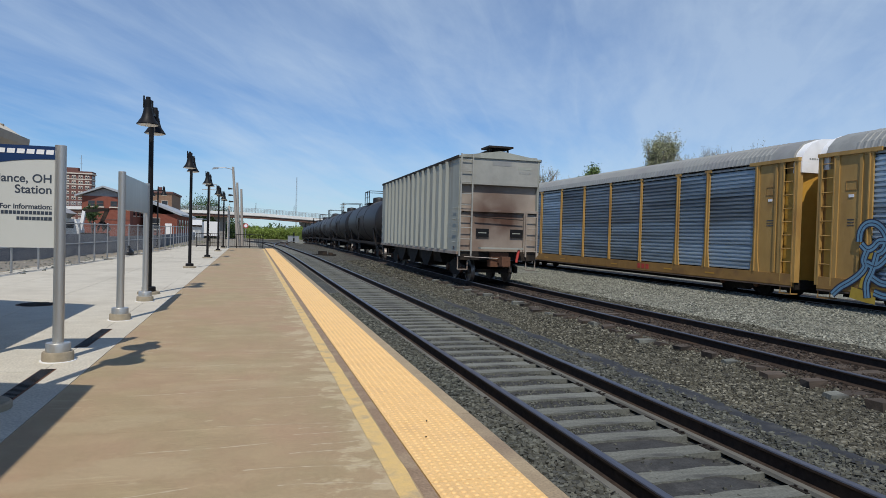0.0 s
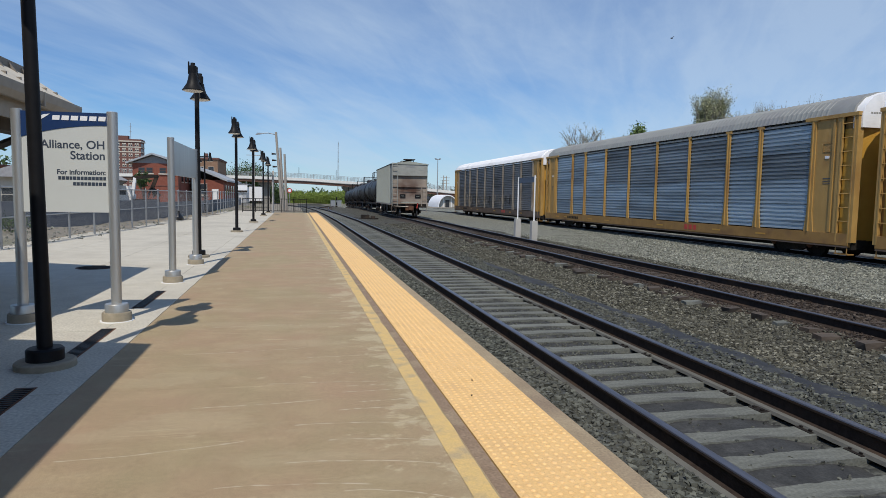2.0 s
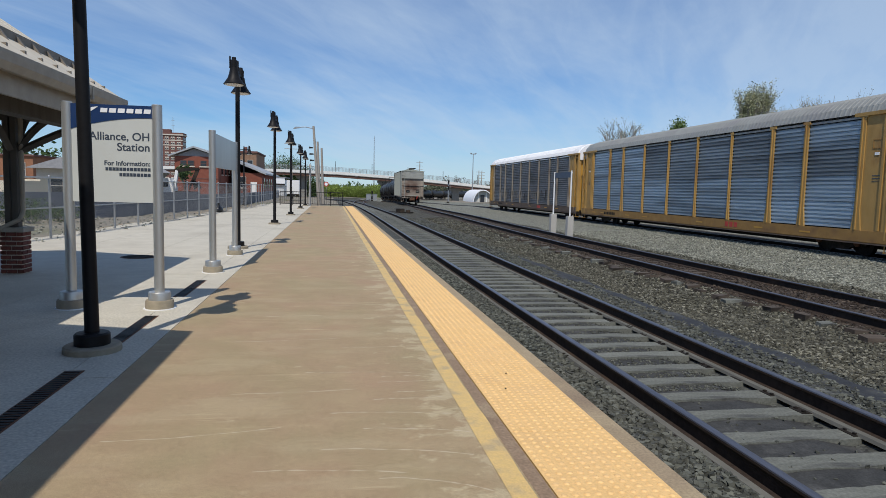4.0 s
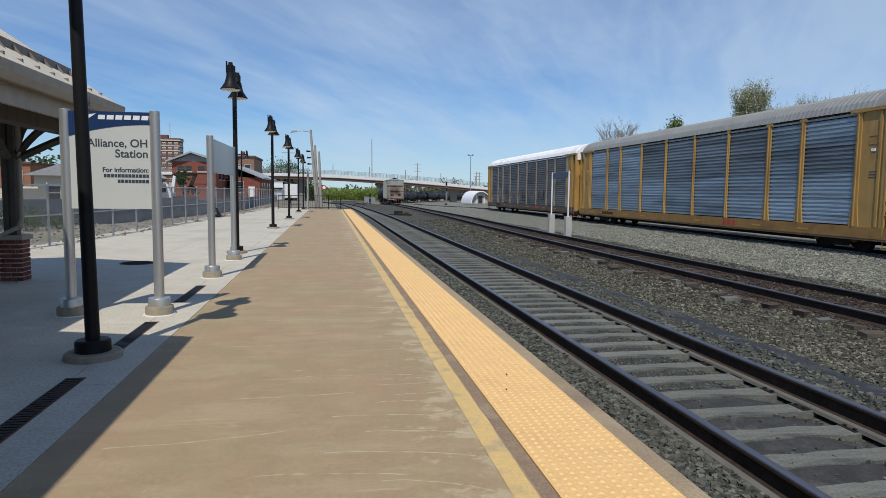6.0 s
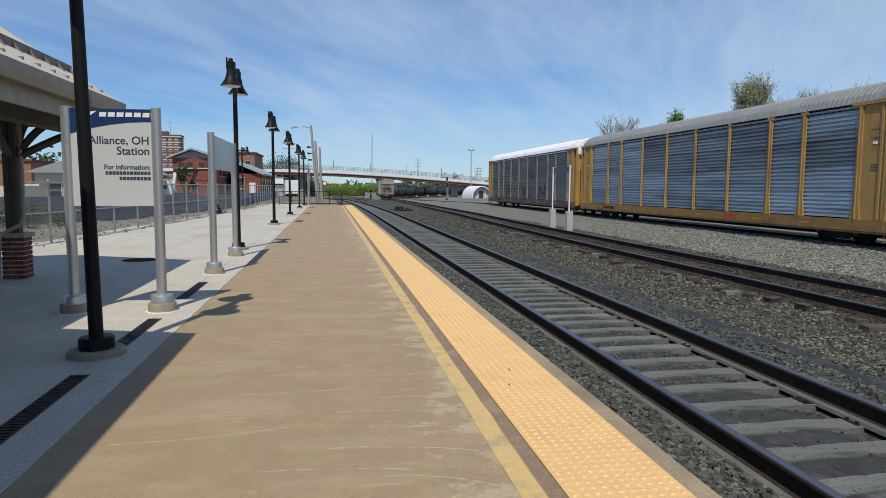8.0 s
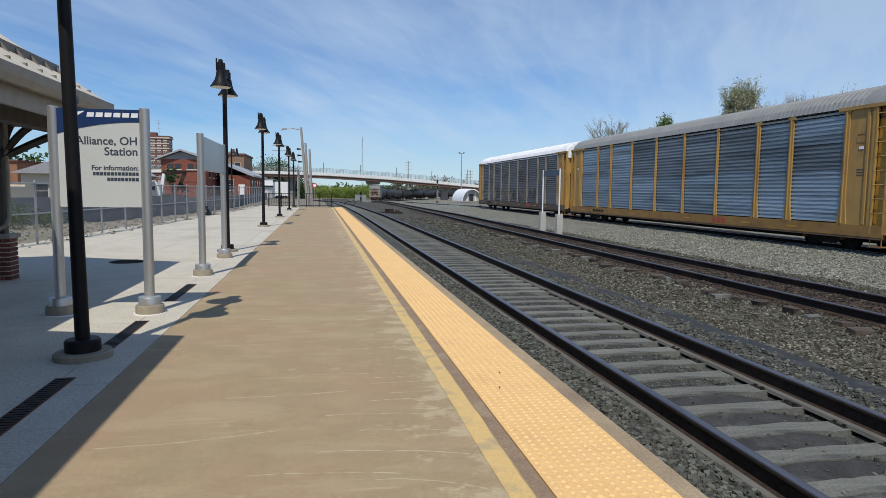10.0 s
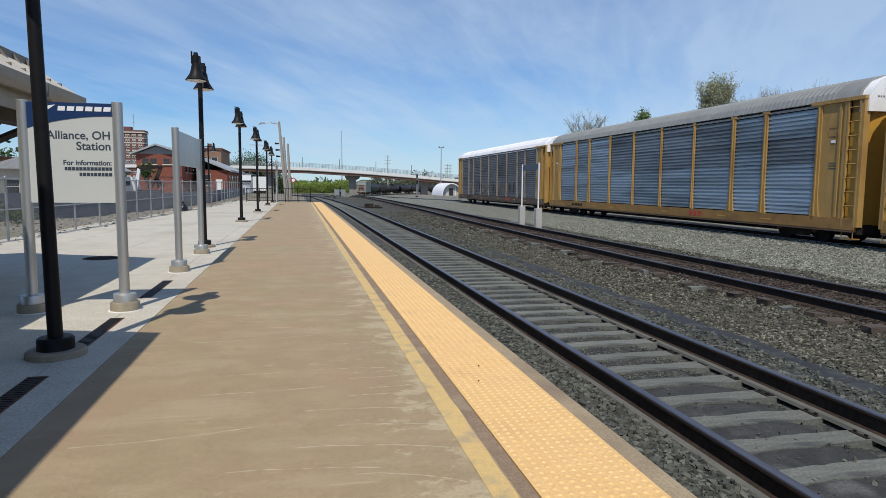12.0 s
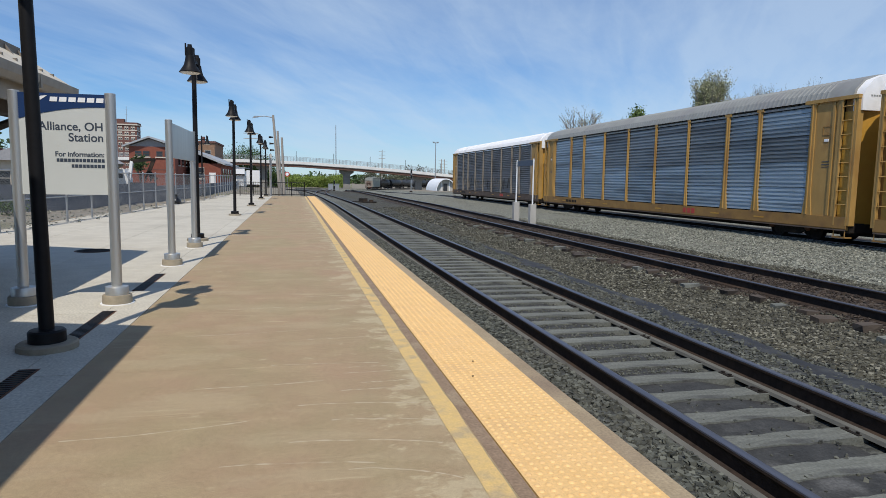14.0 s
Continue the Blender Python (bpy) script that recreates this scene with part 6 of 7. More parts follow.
    if graffiti:
        def band(pts, width, m, lift, nm):
            bm = B()
            rows = []
            for i, p in enumerate(pts):
                d = Vector(pts[min(i + 1, len(pts) - 1)]) - Vector(pts[max(i - 1, 0)])
                nv = Vector((-d[1], d[0])).normalized() * width / 2
                rows.append((bm.verts.new((xs - lift, p[0] + nv.x, p[1] + nv.y)), bm.verts.new((xs - lift, p[0] - nv.x, p[1] - nv.y))))
            for (p0, p1), (q0, q1) in zip(rows, rows[1:]):
                bm.faces.new((p0, p1, q1, q0))
            part(nm, bm, m, root, "spray-painted band")
        strokes = (
            ((11.59, 2.27), (11.57, 2.61), (11.39, 2.83), (11.09, 2.85), (10.82, 2.64), (10.69, 2.36), (10.79, 2.02), (10.99, 1.93)),
            ((11.52, 2.21), (11.32, 2.02), (11.12, 2.11), (10.95, 2.33), (10.65, 2.27), (10.32, 2.02)),
            ((11.32, 2.02), (11.44, 1.71), (11.32, 1.53), (11.59, 1.22), (11.92, 1.0), (12.19, 0.85), (12.46, 0.59)),
            ((11.32, 1.65), (11.05, 1.53), (10.85, 1.65), (10.59, 1.96), (10.25, 2.51)),
            ((10.99, 1.96), (11.12, 1.4), (11.32, 1.04), (11.25, 0.6)),
            ((11.12, 1.22), (10.79, 1.04), (10.39, 1.1), (9.92, 1.53)),
            ((11.05, 0.79), (10.65, 0.67), (10.19, 0.85), (9.65, 0.67)),
        )
        fills = (
            ((11.32, 1.96), (10.85, 1.9), (10.59, 1.71)),
            ((11.25, 1.4), (11.32, 1.1), (11.39, 0.85)),
            ((11.82, 0.73), (11.32, 0.63), (10.99, 0.6)),
            ((10.45, 1.53), (10.05, 1.28)),
        )

        def eased(pts):
            """A soft curve through the corners of a stroke."""
            out = [Vector(p) for p in pts]
            for _ in range(3):
                cut = [out[0]]
                for p, q in zip(out, out[1:]):
                    cut += [p.lerp(q, 0.25), p.lerp(q, 0.75)]
                out = cut + [out[-1]]
            return out
        for k, pts in enumerate(fills):
            band(eased(pts), 0.34, M_GRAF_YEL, 0.0645 + 0.0004 * k, "graffiti")
        for k, pts in enumerate(strokes):
            for w, m, lf in ((0.25, M_GRAF_DARK, 0.067), (0.17, M_GRAF_BLUE, 0.0685), (0.025, M_GRAF_DARK, 0.07)):
                band(eased(pts), w, m, lf + 0.0001 * k, "graffiti")
    return root


# ---- small line-side things ----
def build_line_sign():
    root = thing("lineside_sign", "blue line-side board on two white posts set in concrete blocks", "sign")
    z = bed_height(11.0)
    spots = ((11.15, 31.2), (10.92, 28.3))
    for x, y in spots:
        part("block", prism(B(), [(x - 0.14, y - 0.14), (x + 0.14, y - 0.14), (x + 0.14, y + 0.14), (x - 0.14, y + 0.14)], z - 0.1, z + 0.92, "z"), M_PIER, root, "square concrete block", 0.02)
        part("post", tube(B(), (x, y, z + 0.9), (x, y, 2.55), 0.036), M_TRIM, root, "white steel post")
    (xa, ya), (xb, yb) = spots
    bm = B()
    vs = [bm.verts.new(p) for p in ((xa, ya, 2.24), (xb, yb, 2.24), (xb, yb, 2.5), (xa, ya, 2.5), (xa + 0.03, ya, 2.24), (xb + 0.03, yb, 2.24), (xb + 0.03, yb, 2.5), (xa + 0.03, ya, 2.5))]
    for q in ((0, 1, 2, 3), (5, 4, 7, 6), (3, 2, 6, 7), (1, 5, 6, 2), (4, 0, 3, 7), (4, 5, 1, 0)):
        bm.faces.new([vs[i] for i in q])
    part("board", bm, M_BLUE, root, "dark blue board")


def build_debris():
    rng = random.Random(8)
    for i in range(44):
        x, y = 7.48 + rng.uniform(-0.1, 0.08), 4.4 + i * 0.53 + rng.uniform(-0.1, 0.1)
        l = rng.uniform(0.08, 0.17)
        bm = box(B(), -l, l, -0.10, 0.10, -0.08, 0.055)
        for v in bm.verts:
            v.co += Vector((rng.uniform(-.03, .03), rng.uniform(-.03, .03), rng.uniform(-.015, .02)))
        ob = piece("tie_stub", bm, M_TIE_BROWN if i % 4 else M_TIE, "broken end of a wooden tie in the ballast", "timber", bevel=0.008, group="tie stubs")
        ob.matrix_world = pose(x, y, bed_height(x) + relief(x, y) + rng.uniform(-0.015, 0.04), 0, 0, rng.uniform(-14, 14))
    # switch stand and machine
    sw = thing("switch_machine", "low grey switch machine beside the track", "switch machine", pose(5.9, 55.0, -0.47))
    part("case", box(B(), -0.35, 0.35, -0.25, 0.25, 0.05, 0.32), M_UNDER, sw, "", 0.04)
    part("motor", box(B(), 0.5, 0.85, -0.2, 0.2, 0.05, 0.2), M_UNDER, sw, "", 0.04)
    part("base", box(B(), -0.9, 1.1, -0.4, 0.4, -0.05, 0.06), M_UNDER, sw)


# ---- buildings beyond the fence ----
def window(root, x, y, z, w, h, sill=True, frame_mat=None):
    """A sash in a wall that faces -y."""
    win = part("window", box(B(), x - w / 2 - 0.06, x + w / 2 + 0.06, y - 0.06, y + 0.05, z - 0.06, z + h + 0.06), frame_mat or M_PALE, root, "window frame")
    part("pane", box(B(), x - w / 2, x + w / 2, y - 0.075, y - 0.058, z, z + h / 2 - 0.03), M_GLASS, win)
    part("pane", box(B(), x - w / 2, x + w / 2, y - 0.075, y - 0.058, z + h / 2 + 0.03, z + h), M_GLASS, win)
    if sill:
        part("sill", box(B(), x - w / 2 - 0.15, x + w / 2 + 0.15, y - 0.16, y + 0.05, z - 0.2, z - 0.06), M_PALE, win, "pale stone sill")


def build_depot():
    """The long red brick building with a gabled roof."""
    root = thing("brick_depot", "red brick single-storey building with a shallow gabled roof", "building")
    x0, x1, y0, y1, zb, ze, zr = -20.3, -14.8, 90, 114, -1.0, 5.15, 6.25
    part("wall", box(B(), x0, x1, y0, y1, zb, ze), M_FARBRICK, root, "red brick wall")
    xm = -17.84
    part("gable", prism(B(), [(x0, ze), (x1, ze), (xm, zr - 0.1)], y0 + 0.05, y1 - 0.05), M_ROOFING, root, "grey clad gable")
    part("roof", prism(B(), [(x0 - 0.7, ze - 0.15), (xm, zr), (x1 + 0.7, ze - 0.15), (x1 + 0.7, ze + 0.05), (xm, zr + 0.22), (x0 - 0.7, ze + 0.05)], y0 - 0.6, y1 + 0.6), M_ROOFMETAL, root, "grey metal roof")
    for x in (-19.2, -18.25, -16.66, -15.65):
        window(root, x, y0, 3.92, 0.7, 0.62, True, M_FARBRICK2)
    part("belt", box(B(), x0 - 0.03, x1 + 0.03, y0 - 0.04, y0 + 0.1, 2.2, 2.3), M_FARBRICK2, root)
    for y in (93, 96, 99, 102, 105, 108, 111):
        win = part("window", box(B(), x1 - 0.05, x1 + 0.05, y - 0.5, y + 0.5, 2.9, 4.2), M_GLASS, root, "dark side window")
        part("sill", box(B(), x1, x1 + 0.12, y - 0.6, y + 0.6, 2.75, 2.88), M_PALE, win)
    root = thing("brick_depot", "red brick wing with a white-edged gabled roof", "building")
    x0, x1, y0, y1, ze, zr, xm = -13.9, -10.0, 98, 122, 3.3, 5.2, -13.6
    part("wall", box(B(), x0, x1, y0, y1, zb, ze), M_FARBRICK, root, "red brick wall")
    part("roof", prism(B(), [(x0, zr - 1.6), (xm, zr - 0.4), (x1 + 0.6, ze - 0.2), (x1 + 0.6, ze + 0.05), (xm, zr), (x0, zr)], y0 - 0.5, y1 + 0.5), M_ROOFMETAL, root, "grey metal roof")
    window(root, -12.8, y0, 1.2, 1.0, 1.5)
    part("door", box(B(), -11.6, -10.7, y0 - 0.06, y0 + 0.02, zb, 2.0), M_TRIM, root, "white door")
    for y in (101, 105, 109, 113, 117):
        part("window", box(B(), x1 - 0.05, x1 + 0.05, y - 0.5, y + 0.5, 1.2, 2.6), M_GLASS, root)


def build_tower_block():
    root = thing("brick_office_block", "tall red brick office block with pale cornice and many windows", "building")
    x0, x1, y0, y1, h = -114.0, -92.6, 430, 440, 31.6
    part("wall", box(B(), x0, x1, y0, y1, -3, h), M_FARBRICK2, root, "dark red brick wall")
    part("cornice", box(B(), x0 - 0.6, x1 + 0.6, y0 - 0.6, y1 + 0.6, h, h + 0.7), M_PALE, root, "pale stone cornice")
    part("parapet", box(B(), x0 - 0.3, x1 + 0.3, y0 - 0.3, y1 + 0.3, h + 0.7, h + 1.7), M_FARBRICK2, root, "brick parapet")
    for z in (h - 3.4, h - 6.4):
        part("band", box(B(), x0 - 0.15, x1 + 0.15, y0 - 0.15, y1 + 0.15, z, z + 0.55), M_PALE, root, "pale stone band")
    part("penthouse", box(B(), x0 + 6, x1 - 8, y0 + 4, y1 - 2, h + 1.7, h + 4.0), M_FARBRICK2, root)
    part("mast", tube(B(), (-99.5, 436, h + 1.7), (-99.5, 436, h + 12), 0.12), M_GALV, root)
    for k in (0.55, 0.8):
        part("antenna", box(B(), -100.4, -98.6, 435.9, 436.1, h + 12 * k, h + 12 * k + 0.15), M_GALV, root)
    for fl in range(9):
        z = h - 2.5 - fl * 3.15
        for i in range(6):
            for dx in (-0.62, 0.62):
                x = x1 - 2.2 - i * 3.6 + dx
                w = part("window", box(B(), x - 0.5, x + 0.5, y0 - 0.08, y0 + 0.02, z - 0.2, z + 1.7), M_PALE, root, "pale window surround")
                part("pane", box(B(), x - 0.38, x + 0.38, y0 - 0.1, y0 - 0.07, z, z + 0.95), M_GLASS, w)
        for i in range(3):
            y = y0 + 1.8 + i * 3.2
            part("window", box(B(), x1 - 0.02, x1 + 0.06, y - 0.6, y + 0.6, z, z + 1.6), M_GLASS, root)


def build_far_buildings():
    root = thing("tan_brick_block", "tan brick commercial block with a chimney", "building")
    part("wall", box(B(), -18.6, -13.0, 118, 132, -0.6, 7.2), M_TANBRICK, root)
    part("parapet", box(B(), -18.8, -12.8, 117.8, 132.2, 7.2, 7.5), M_FARBRICK2, root)
    part("chimney", box(B(), -15.6, -15.0, 121, 122, 7.5, 8.4), M_FARBRICK2, root)
    for x in (-17.4, -15.8, -14.1):
        window(root, x, 118, 4.4, 0.9, 1.5)
    root = thing("white_store", "low white store with a dark window band", "building")
    part("wall", box(B(), -19, -10.5, 150, 168, -0.6, 2.9), M_TRIM, root)
    part("fascia", box(B(), -19.2, -10.3, 149.7, 150, 2.0, 3.4), M_WHITE, root)
    part("stripe", box(B(), -19.2, -10.3, 149.62, 149.7, 1.6, 2.1), M_UNDER, root, "dark window band")
    part("roof", box(B(), -19.3, -10.2, 149.6, 168.4, 3.4, 3.6), M_ROOFING, root)
    for x in (-17, -15, -13):
        window(root, x, 150, 0.2, 1.5, 1.2, False)
    root = thing("white_trailer", "white box trailer parked behind the platform", "trailer")
    part("box", box(B(), -7.4, -5.3, 112, 119, 0.2, 2.6), M_TRIM, root, "", 0.05)
    for y in (116, 117.2):
        part("wheel", turned(B(), [(0.45, -5.4), (0.45, -5.2)], 16, (y, 0.02), "x"), M_UNDER, root)
    part("bumper", box(B(), -7.3, -5.4, 111.8, 112, 0.05, 0.25), M_UNDER, root)
    root = thing("brick_shop_row", "row of low orange-brown brick shops beyond the lot", "building")
    part("wall", box(B(), -66, -34, 82, 92, -0.6, 4.2), M_SHOPBRICK, root, "orange-brown brick wall")
    part("parapet", box(B(), -66.2, -33.8, 81.8, 92.2, 4.2, 4.4), M_FARBRICK2, root, "dark parapet")
    part("rooftop_unit", box(B(), -46.5, -44.0, 85, 87, 4.4, 5.3), M_ROOFING, root, "grey rooftop unit", 0.03)
    for x in (-58.0, -50.0, -41.0):
        part("pilaster", box(B(), x - 0.3, x + 0.3, 81.86, 82.0, -0.6, 4.2), M_FARBRICK2, root)
    for i in range(10):
        window(root, -64.2 + i * 3.2, 82, 1.9, 1.1, 1.5)
    root = thing("grey_house", "low building with a grey shingled roof beyond the lot", "building")
    part("wall", box(B(), -24.6, -16.5, 60, 68, -0.6, 2.6), M_PALE, root)
    part("roof", prism(B(), [(-25.2, 2.5), (-15.8, 2.5), (-17.6, 3.5), (-22.2, 3.5)], 59.2, 68.8), M_ROOFING, root, "grey shingle roof")
    for x in (-23.0, -20.5, -18.0):
        window(root, x, 60, 0.5, 0.9, 1.1)
    root = thing("pickup_truck", "pale yellow truck parked in the lot", "truck", pose(-22.8, 55, -0.35, 0, 0, 90))
    part("cab", prism(B(), [(-1.0, 0.5), (0.9, 0.5), (0.9, 1.2), (0.4, 1.9), (-1.0, 1.9)], -0.95, 0.95), M_CREAM, root, "cream cab", 0.05)
    part("bed", box(B(), -4.4, -1.05, -1.0, 1.0, 0.6, 1.75), M_CREAM, root, "cream box bed", 0.05)
    for x in (-3.5, 0.2):
        for y in (-1.0, 0.85):
            part("wheel", turned(B(), [(0.4, y), (0.4, y + 0.15)], 16, (x, 0.4), "y"), M_UNDER, root)
    root = thing("grapple_truck", "white truck with a dark folded grapple boom behind the fence", "truck", pose(-16.0, 68, -0.35))
    part("cab", prism(B(), [(-0.9, 0.5), (0.75, 0.5), (0.75, 1.4), (0.45, 2.35), (-0.7, 2.4), (-0.9, 1.4)], -1.0, 1.0), M_TRIM, root, "white cab", 0.06)
    part("cab_window", box(B(), -0.55, 0.3, -1.02, -0.99, 1.5, 2.05), M_GLASS, root)
    part("bed", box(B(), 0.85, 2.9, -1.1, 1.1, 0.6, 1.1), M_UNDER, root, "dark steel flat bed", 0.04)
    part("mast", prism(B(), [(0.45, 1.1), (0.75, 1.1), (1.05, 3.1), (0.8, 3.2)], -0.2, 0.2), M_TRIM, root, "white crane post", 0.03)
    part("boom", prism(B(), [(0.7, 2.95), (3.0, 3.25), (3.0, 3.5), (0.7, 3.3)], -0.15, 0.15), M_UNDER, root, "dark folded boom", 0.03)
    part("stick", prism(B(), [(2.7, 3.3), (3.1, 3.4), (2.5, 1.9), (2.2, 2.0)], -0.12, 0.12), M_UNDER, root, "dark boom stick", 0.03)
    for k in range(4):
        a = -0.9 + k * 0.6
        part("grapple_tine", prism(B(), [(2.3, 2.2), (2.5, 2.3), (2.5 + 0.9 * math.sin(a), 1.5), (2.3 + 0.7 * math.sin(a), 1.2), (2.25 + 0.7 * math.sin(a), 1.5)], -0.3 + k * 0.17, -0.15 + k * 0.17), M_UNDER, root, "dark grapple tine")
    for x in (-0.2, 2.2):
        for y in (-1.05, 0.9):
            part("wheel", turned(B(), [(0.48, y), (0.48, y + 0.15)], 16, (x, 0.48), "y"), M_UNDER, root)
    root = thing("white_arch_tent", "white arched fabric shelter beyond the tracks", "tent", pose(42.0, 176, -1.5))
    prof = [(2.9 * math.cos(math.pi * i / 14), 3.5 * math.sin(math.pi * i / 14)) for i in range(15)]
    bm = B()
    a = [bm.verts.new((x, 0, z)) for x, z in prof]; b = [bm.verts.new((x, 14, z)) for x, z in prof]
    for i in range(14):
        bm.faces.new((a[i], a[i + 1], b[i + 1], b[i]))
    bm.faces.new(b)
    part("cover", bm, M_WHITE, root, "white fabric cover", smooth=0.8)
    part("end_wall", prism(B(), [(x * 0.97, z * 0.97) for x, z in prof], 1.0, 1.1), M_PIER, root, "grey end wall")
    part("front_hoop", prism(B(), prof + [(x * 0.93, z * 0.93) for x, z in reversed(prof)], -0.1, 0.15), M_WHITE, root)
    part("doorway", box(B(), -0.6, 0.6, 0.93, 1.0, 0, 2.1), M_GLASS, root)
    for k in (-1.2, 1.2):
        part("frame_leg", box(B(), k - 0.08, k + 0.08, 0.9, 1.0, 0, 2.8), M_TRIM, root)
    # stock pile beside the tent
    bm = turned(B(), [(6.0, 0), (3.0, 2.3), (0.2, 3.4)], 18)
    for v in bm.verts:
        v.co += Vector((0.4, 0.4, 0.2)) * noise.noise(v.co * 0.6)
    ob = piece("stone_pile", bm, M_BALLAST_PALE, "heap of pale crushed stone", "gravel heap", smooth=1.0)
    ob.matrix_world = pose(50.0, 182, -1.6)
    # line-side cabinets
    for x, y in ((14.2, 250), (16.6, 252)):
        root = thing("signal_cabinet", "grey steel line-side signal cabinet", "cabinet", pose(x, y, bed_height(30) + fall(y)), "signal cabinets")
        part("case", box(B(), -0.9, 0.9, -0.6, 0.6, 0, 2.3), M_GALV, root, "", 0.03)
        part("roof", box(B(), -1.0, 1.0, -0.7, 0.7, 2.3, 2.42), M_GALV, root)


def build_signal(x, y, h):
    z = bed_height(30) + fall(y)
    root = thing("railway_signal", "railway colour-light signal on a grey mast", "signal", pose(x, y, z), "railway signals")
    part("mast", tube(B(), (0, 0, 0), (0, 0, h), 0.12), M_GALV, root)
    part("base", box(B(), -0.3, 0.3, -0.3, 0.3, -0.1, 0.35), M_UNDER, root)
    for k in (0, 1):
        part("head", box(B(), -0.22, 0.22, -0.3, -0.1, h - 1.0 - k * 1.5, h - 0.1 - k * 1.5), M_BLACK, root, "black signal head", 0.03)
    ladder(root, 0.15, 0.1, 0.4, h - 1, 0.35, "x", M_GALV, 14)


def build_utility_poles():
    for x, y, h, lean, label in ((-1.4, 79, 8.75, 4.4, "wooden utility pole with a street light arm"), (-1.35, 83, 7.2, 2.6, "weathered wooden utility pole"), (-1.0, 86, 6.6, 2.0, "weathered wooden utility pole")):
        root = thing("utility_pole", label, "utility pole", pose(x, y, -0.5, 0, -lean, 0), "utility poles")
        part("shaft", turned(B(), [(0.2, -0.2), (0.13, h + 0.5)], 12), M_POLE, root, "tapered wooden shaft", smooth=0.7)
        if h > 8:
            bm = B()
            pts = [Vector((0, 0, h + 0.2)), Vector((-0.9, -0.1, h + 0.42)), Vector((-1.7, -0.2, h + 0.4))]
            for a, b in zip(pts, pts[1:]):
                tube(bm, a, b, 0.05)
            part("arm", bm, M_GALV, root, "curved steel arm")
            part("light_head", prism(B(), [(-2.35, h + 0.25), (-1.65, h + 0.3), (-1.6, h + 0.45), (-2.1, h + 0.48)], -0.32, -0.05), M_GALV, root, "cobra-head lamp", 0.03)
            for k in range(3):
                part("insulator", tube(B(), (-0.7, 0, h - 2.0 - k * 0.75), (-0.2, 0, h - 2.05 - k * 0.75), 0.12, 0.07), M_UNDER, root)
    # pole with double cross arm, mast lights, thin tower
    for x, y, h in ((-7.0, 118, 10.0),):
        root = thing("utility_pole", "wooden utility pole with cross arms", "utility pole", pose(x, y, -0.5), "utility poles")
        part("shaft", turned(B(), [(0.22, -0.2), (0.14, h)], 10), M_POLE, root)
        for k in (0.4, 1.3):
            part("cross_arm", box(B(), -1.2, 1.2, -0.08, 0.08, h - k - 0.1, h - k), M_POLE, root)
    for x, y, h in ((42.0, 310, 18.5), (76.0, 330, 15.5), (78.5, 334, 15.5)):
        root = thing("utility_pole", "distant wooden power pole with cross arms", "utility pole", pose(x, y, -3), "utility poles")
        part("shaft", turned(B(), [(0.28, 0), (0.18, h)], 8), M_POLE, root)
        for k in (0.8, 2.4, 4.0):
            part("cross_arm", box(B(), -1.6, 1.6, -0.1, 0.1, h - k - 0.15, h - k), M_POLE, root)
    root = thing("light_mast", "tall grey yard light mast", "light mast", pose(54, 245, -2.6))
    part("mast", turned(B(), [(0.25, 0), (0.12, 18.5)], 8), M_GALV, root)
    part("crossbar", box(B(), -1.0, 1.0, -0.1, 0.1, 18.3, 18.6), M_GALV, root)
    for x in (-0.9, 0.9):
        part("lamp_head", box(B(), x - 0.3, x + 0.3, -0.4, 0.3, 18.55, 18.85), M_GALV, root)
    root = thing("lattice_tower", "slender distant radio tower", "tower", pose(38.5, 600, -3))
    for a in range(3):
        t = a * 2.094
        part("leg", tube(B(), (0.9 * math.cos(t), 0.9 * math.sin(t), 0), (0.35 * math.cos(t), 0.35 * math.sin(t), 53), 0.16, 0.1, 5), M_GALV, root)
    bm = B()
    for k in range(26):
        r = 0.9 - 0.55 * k / 26
        for a in range(3):
            t, u = a * 2.094, (a + 1) * 2.094
            tube(bm, (r * math.cos(t), r * math.sin(t), k * 2.0), (r * math.cos(u), r * math.sin(u), k * 2.0 + 2), 0.05, sides=3)
    part("lattice", bm, M_GALV, root)
    # grey square post at the platform end
    root = thing("grey_post", "pale grey square post at the platform end", "post", pose(-1.62, 53.1, 0))
    part("shaft", box(B(), -0.085, 0.085, -0.085, 0.085, 0, 3.3), M_PIER, root, "", 0.02)
    # stop board by the rails
    root = thing("round_sign", "round red and white sign on a post", "sign", pose(-0.9, 120, -0.5))
    part("post", tube(B(), (0, 0, 0), (0, 0, 2.6), 0.05), M_GALV, root)
    part("disc", turned(B(), [(0.45, -0.12), (0.45, -0.06)], 20, (0, 2.6), "y"), M_RED, root, "red disc")
    part("centre", turned(B(), [(0.28, -0.15), (0.28, -0.12)], 20, (0, 2.6), "y"), M_WHITE, root, "white centre")


# ---- road bridge ----
BRIDGE_Y = 280.0


def deck_z(x):
    pts = ((-140, 5.0), (-60, 6.4), (-20, 6.5), (4, 6.05), (28, 4.85), (53, 3.1), (61, 2.45), (120, -2.0))
    for (a, za), (b, zb) in zip(pts, pts[1:]):
        if x <= b:
            return za + (zb - za) * (x - a) / (b - a)
    return pts[-1][1]


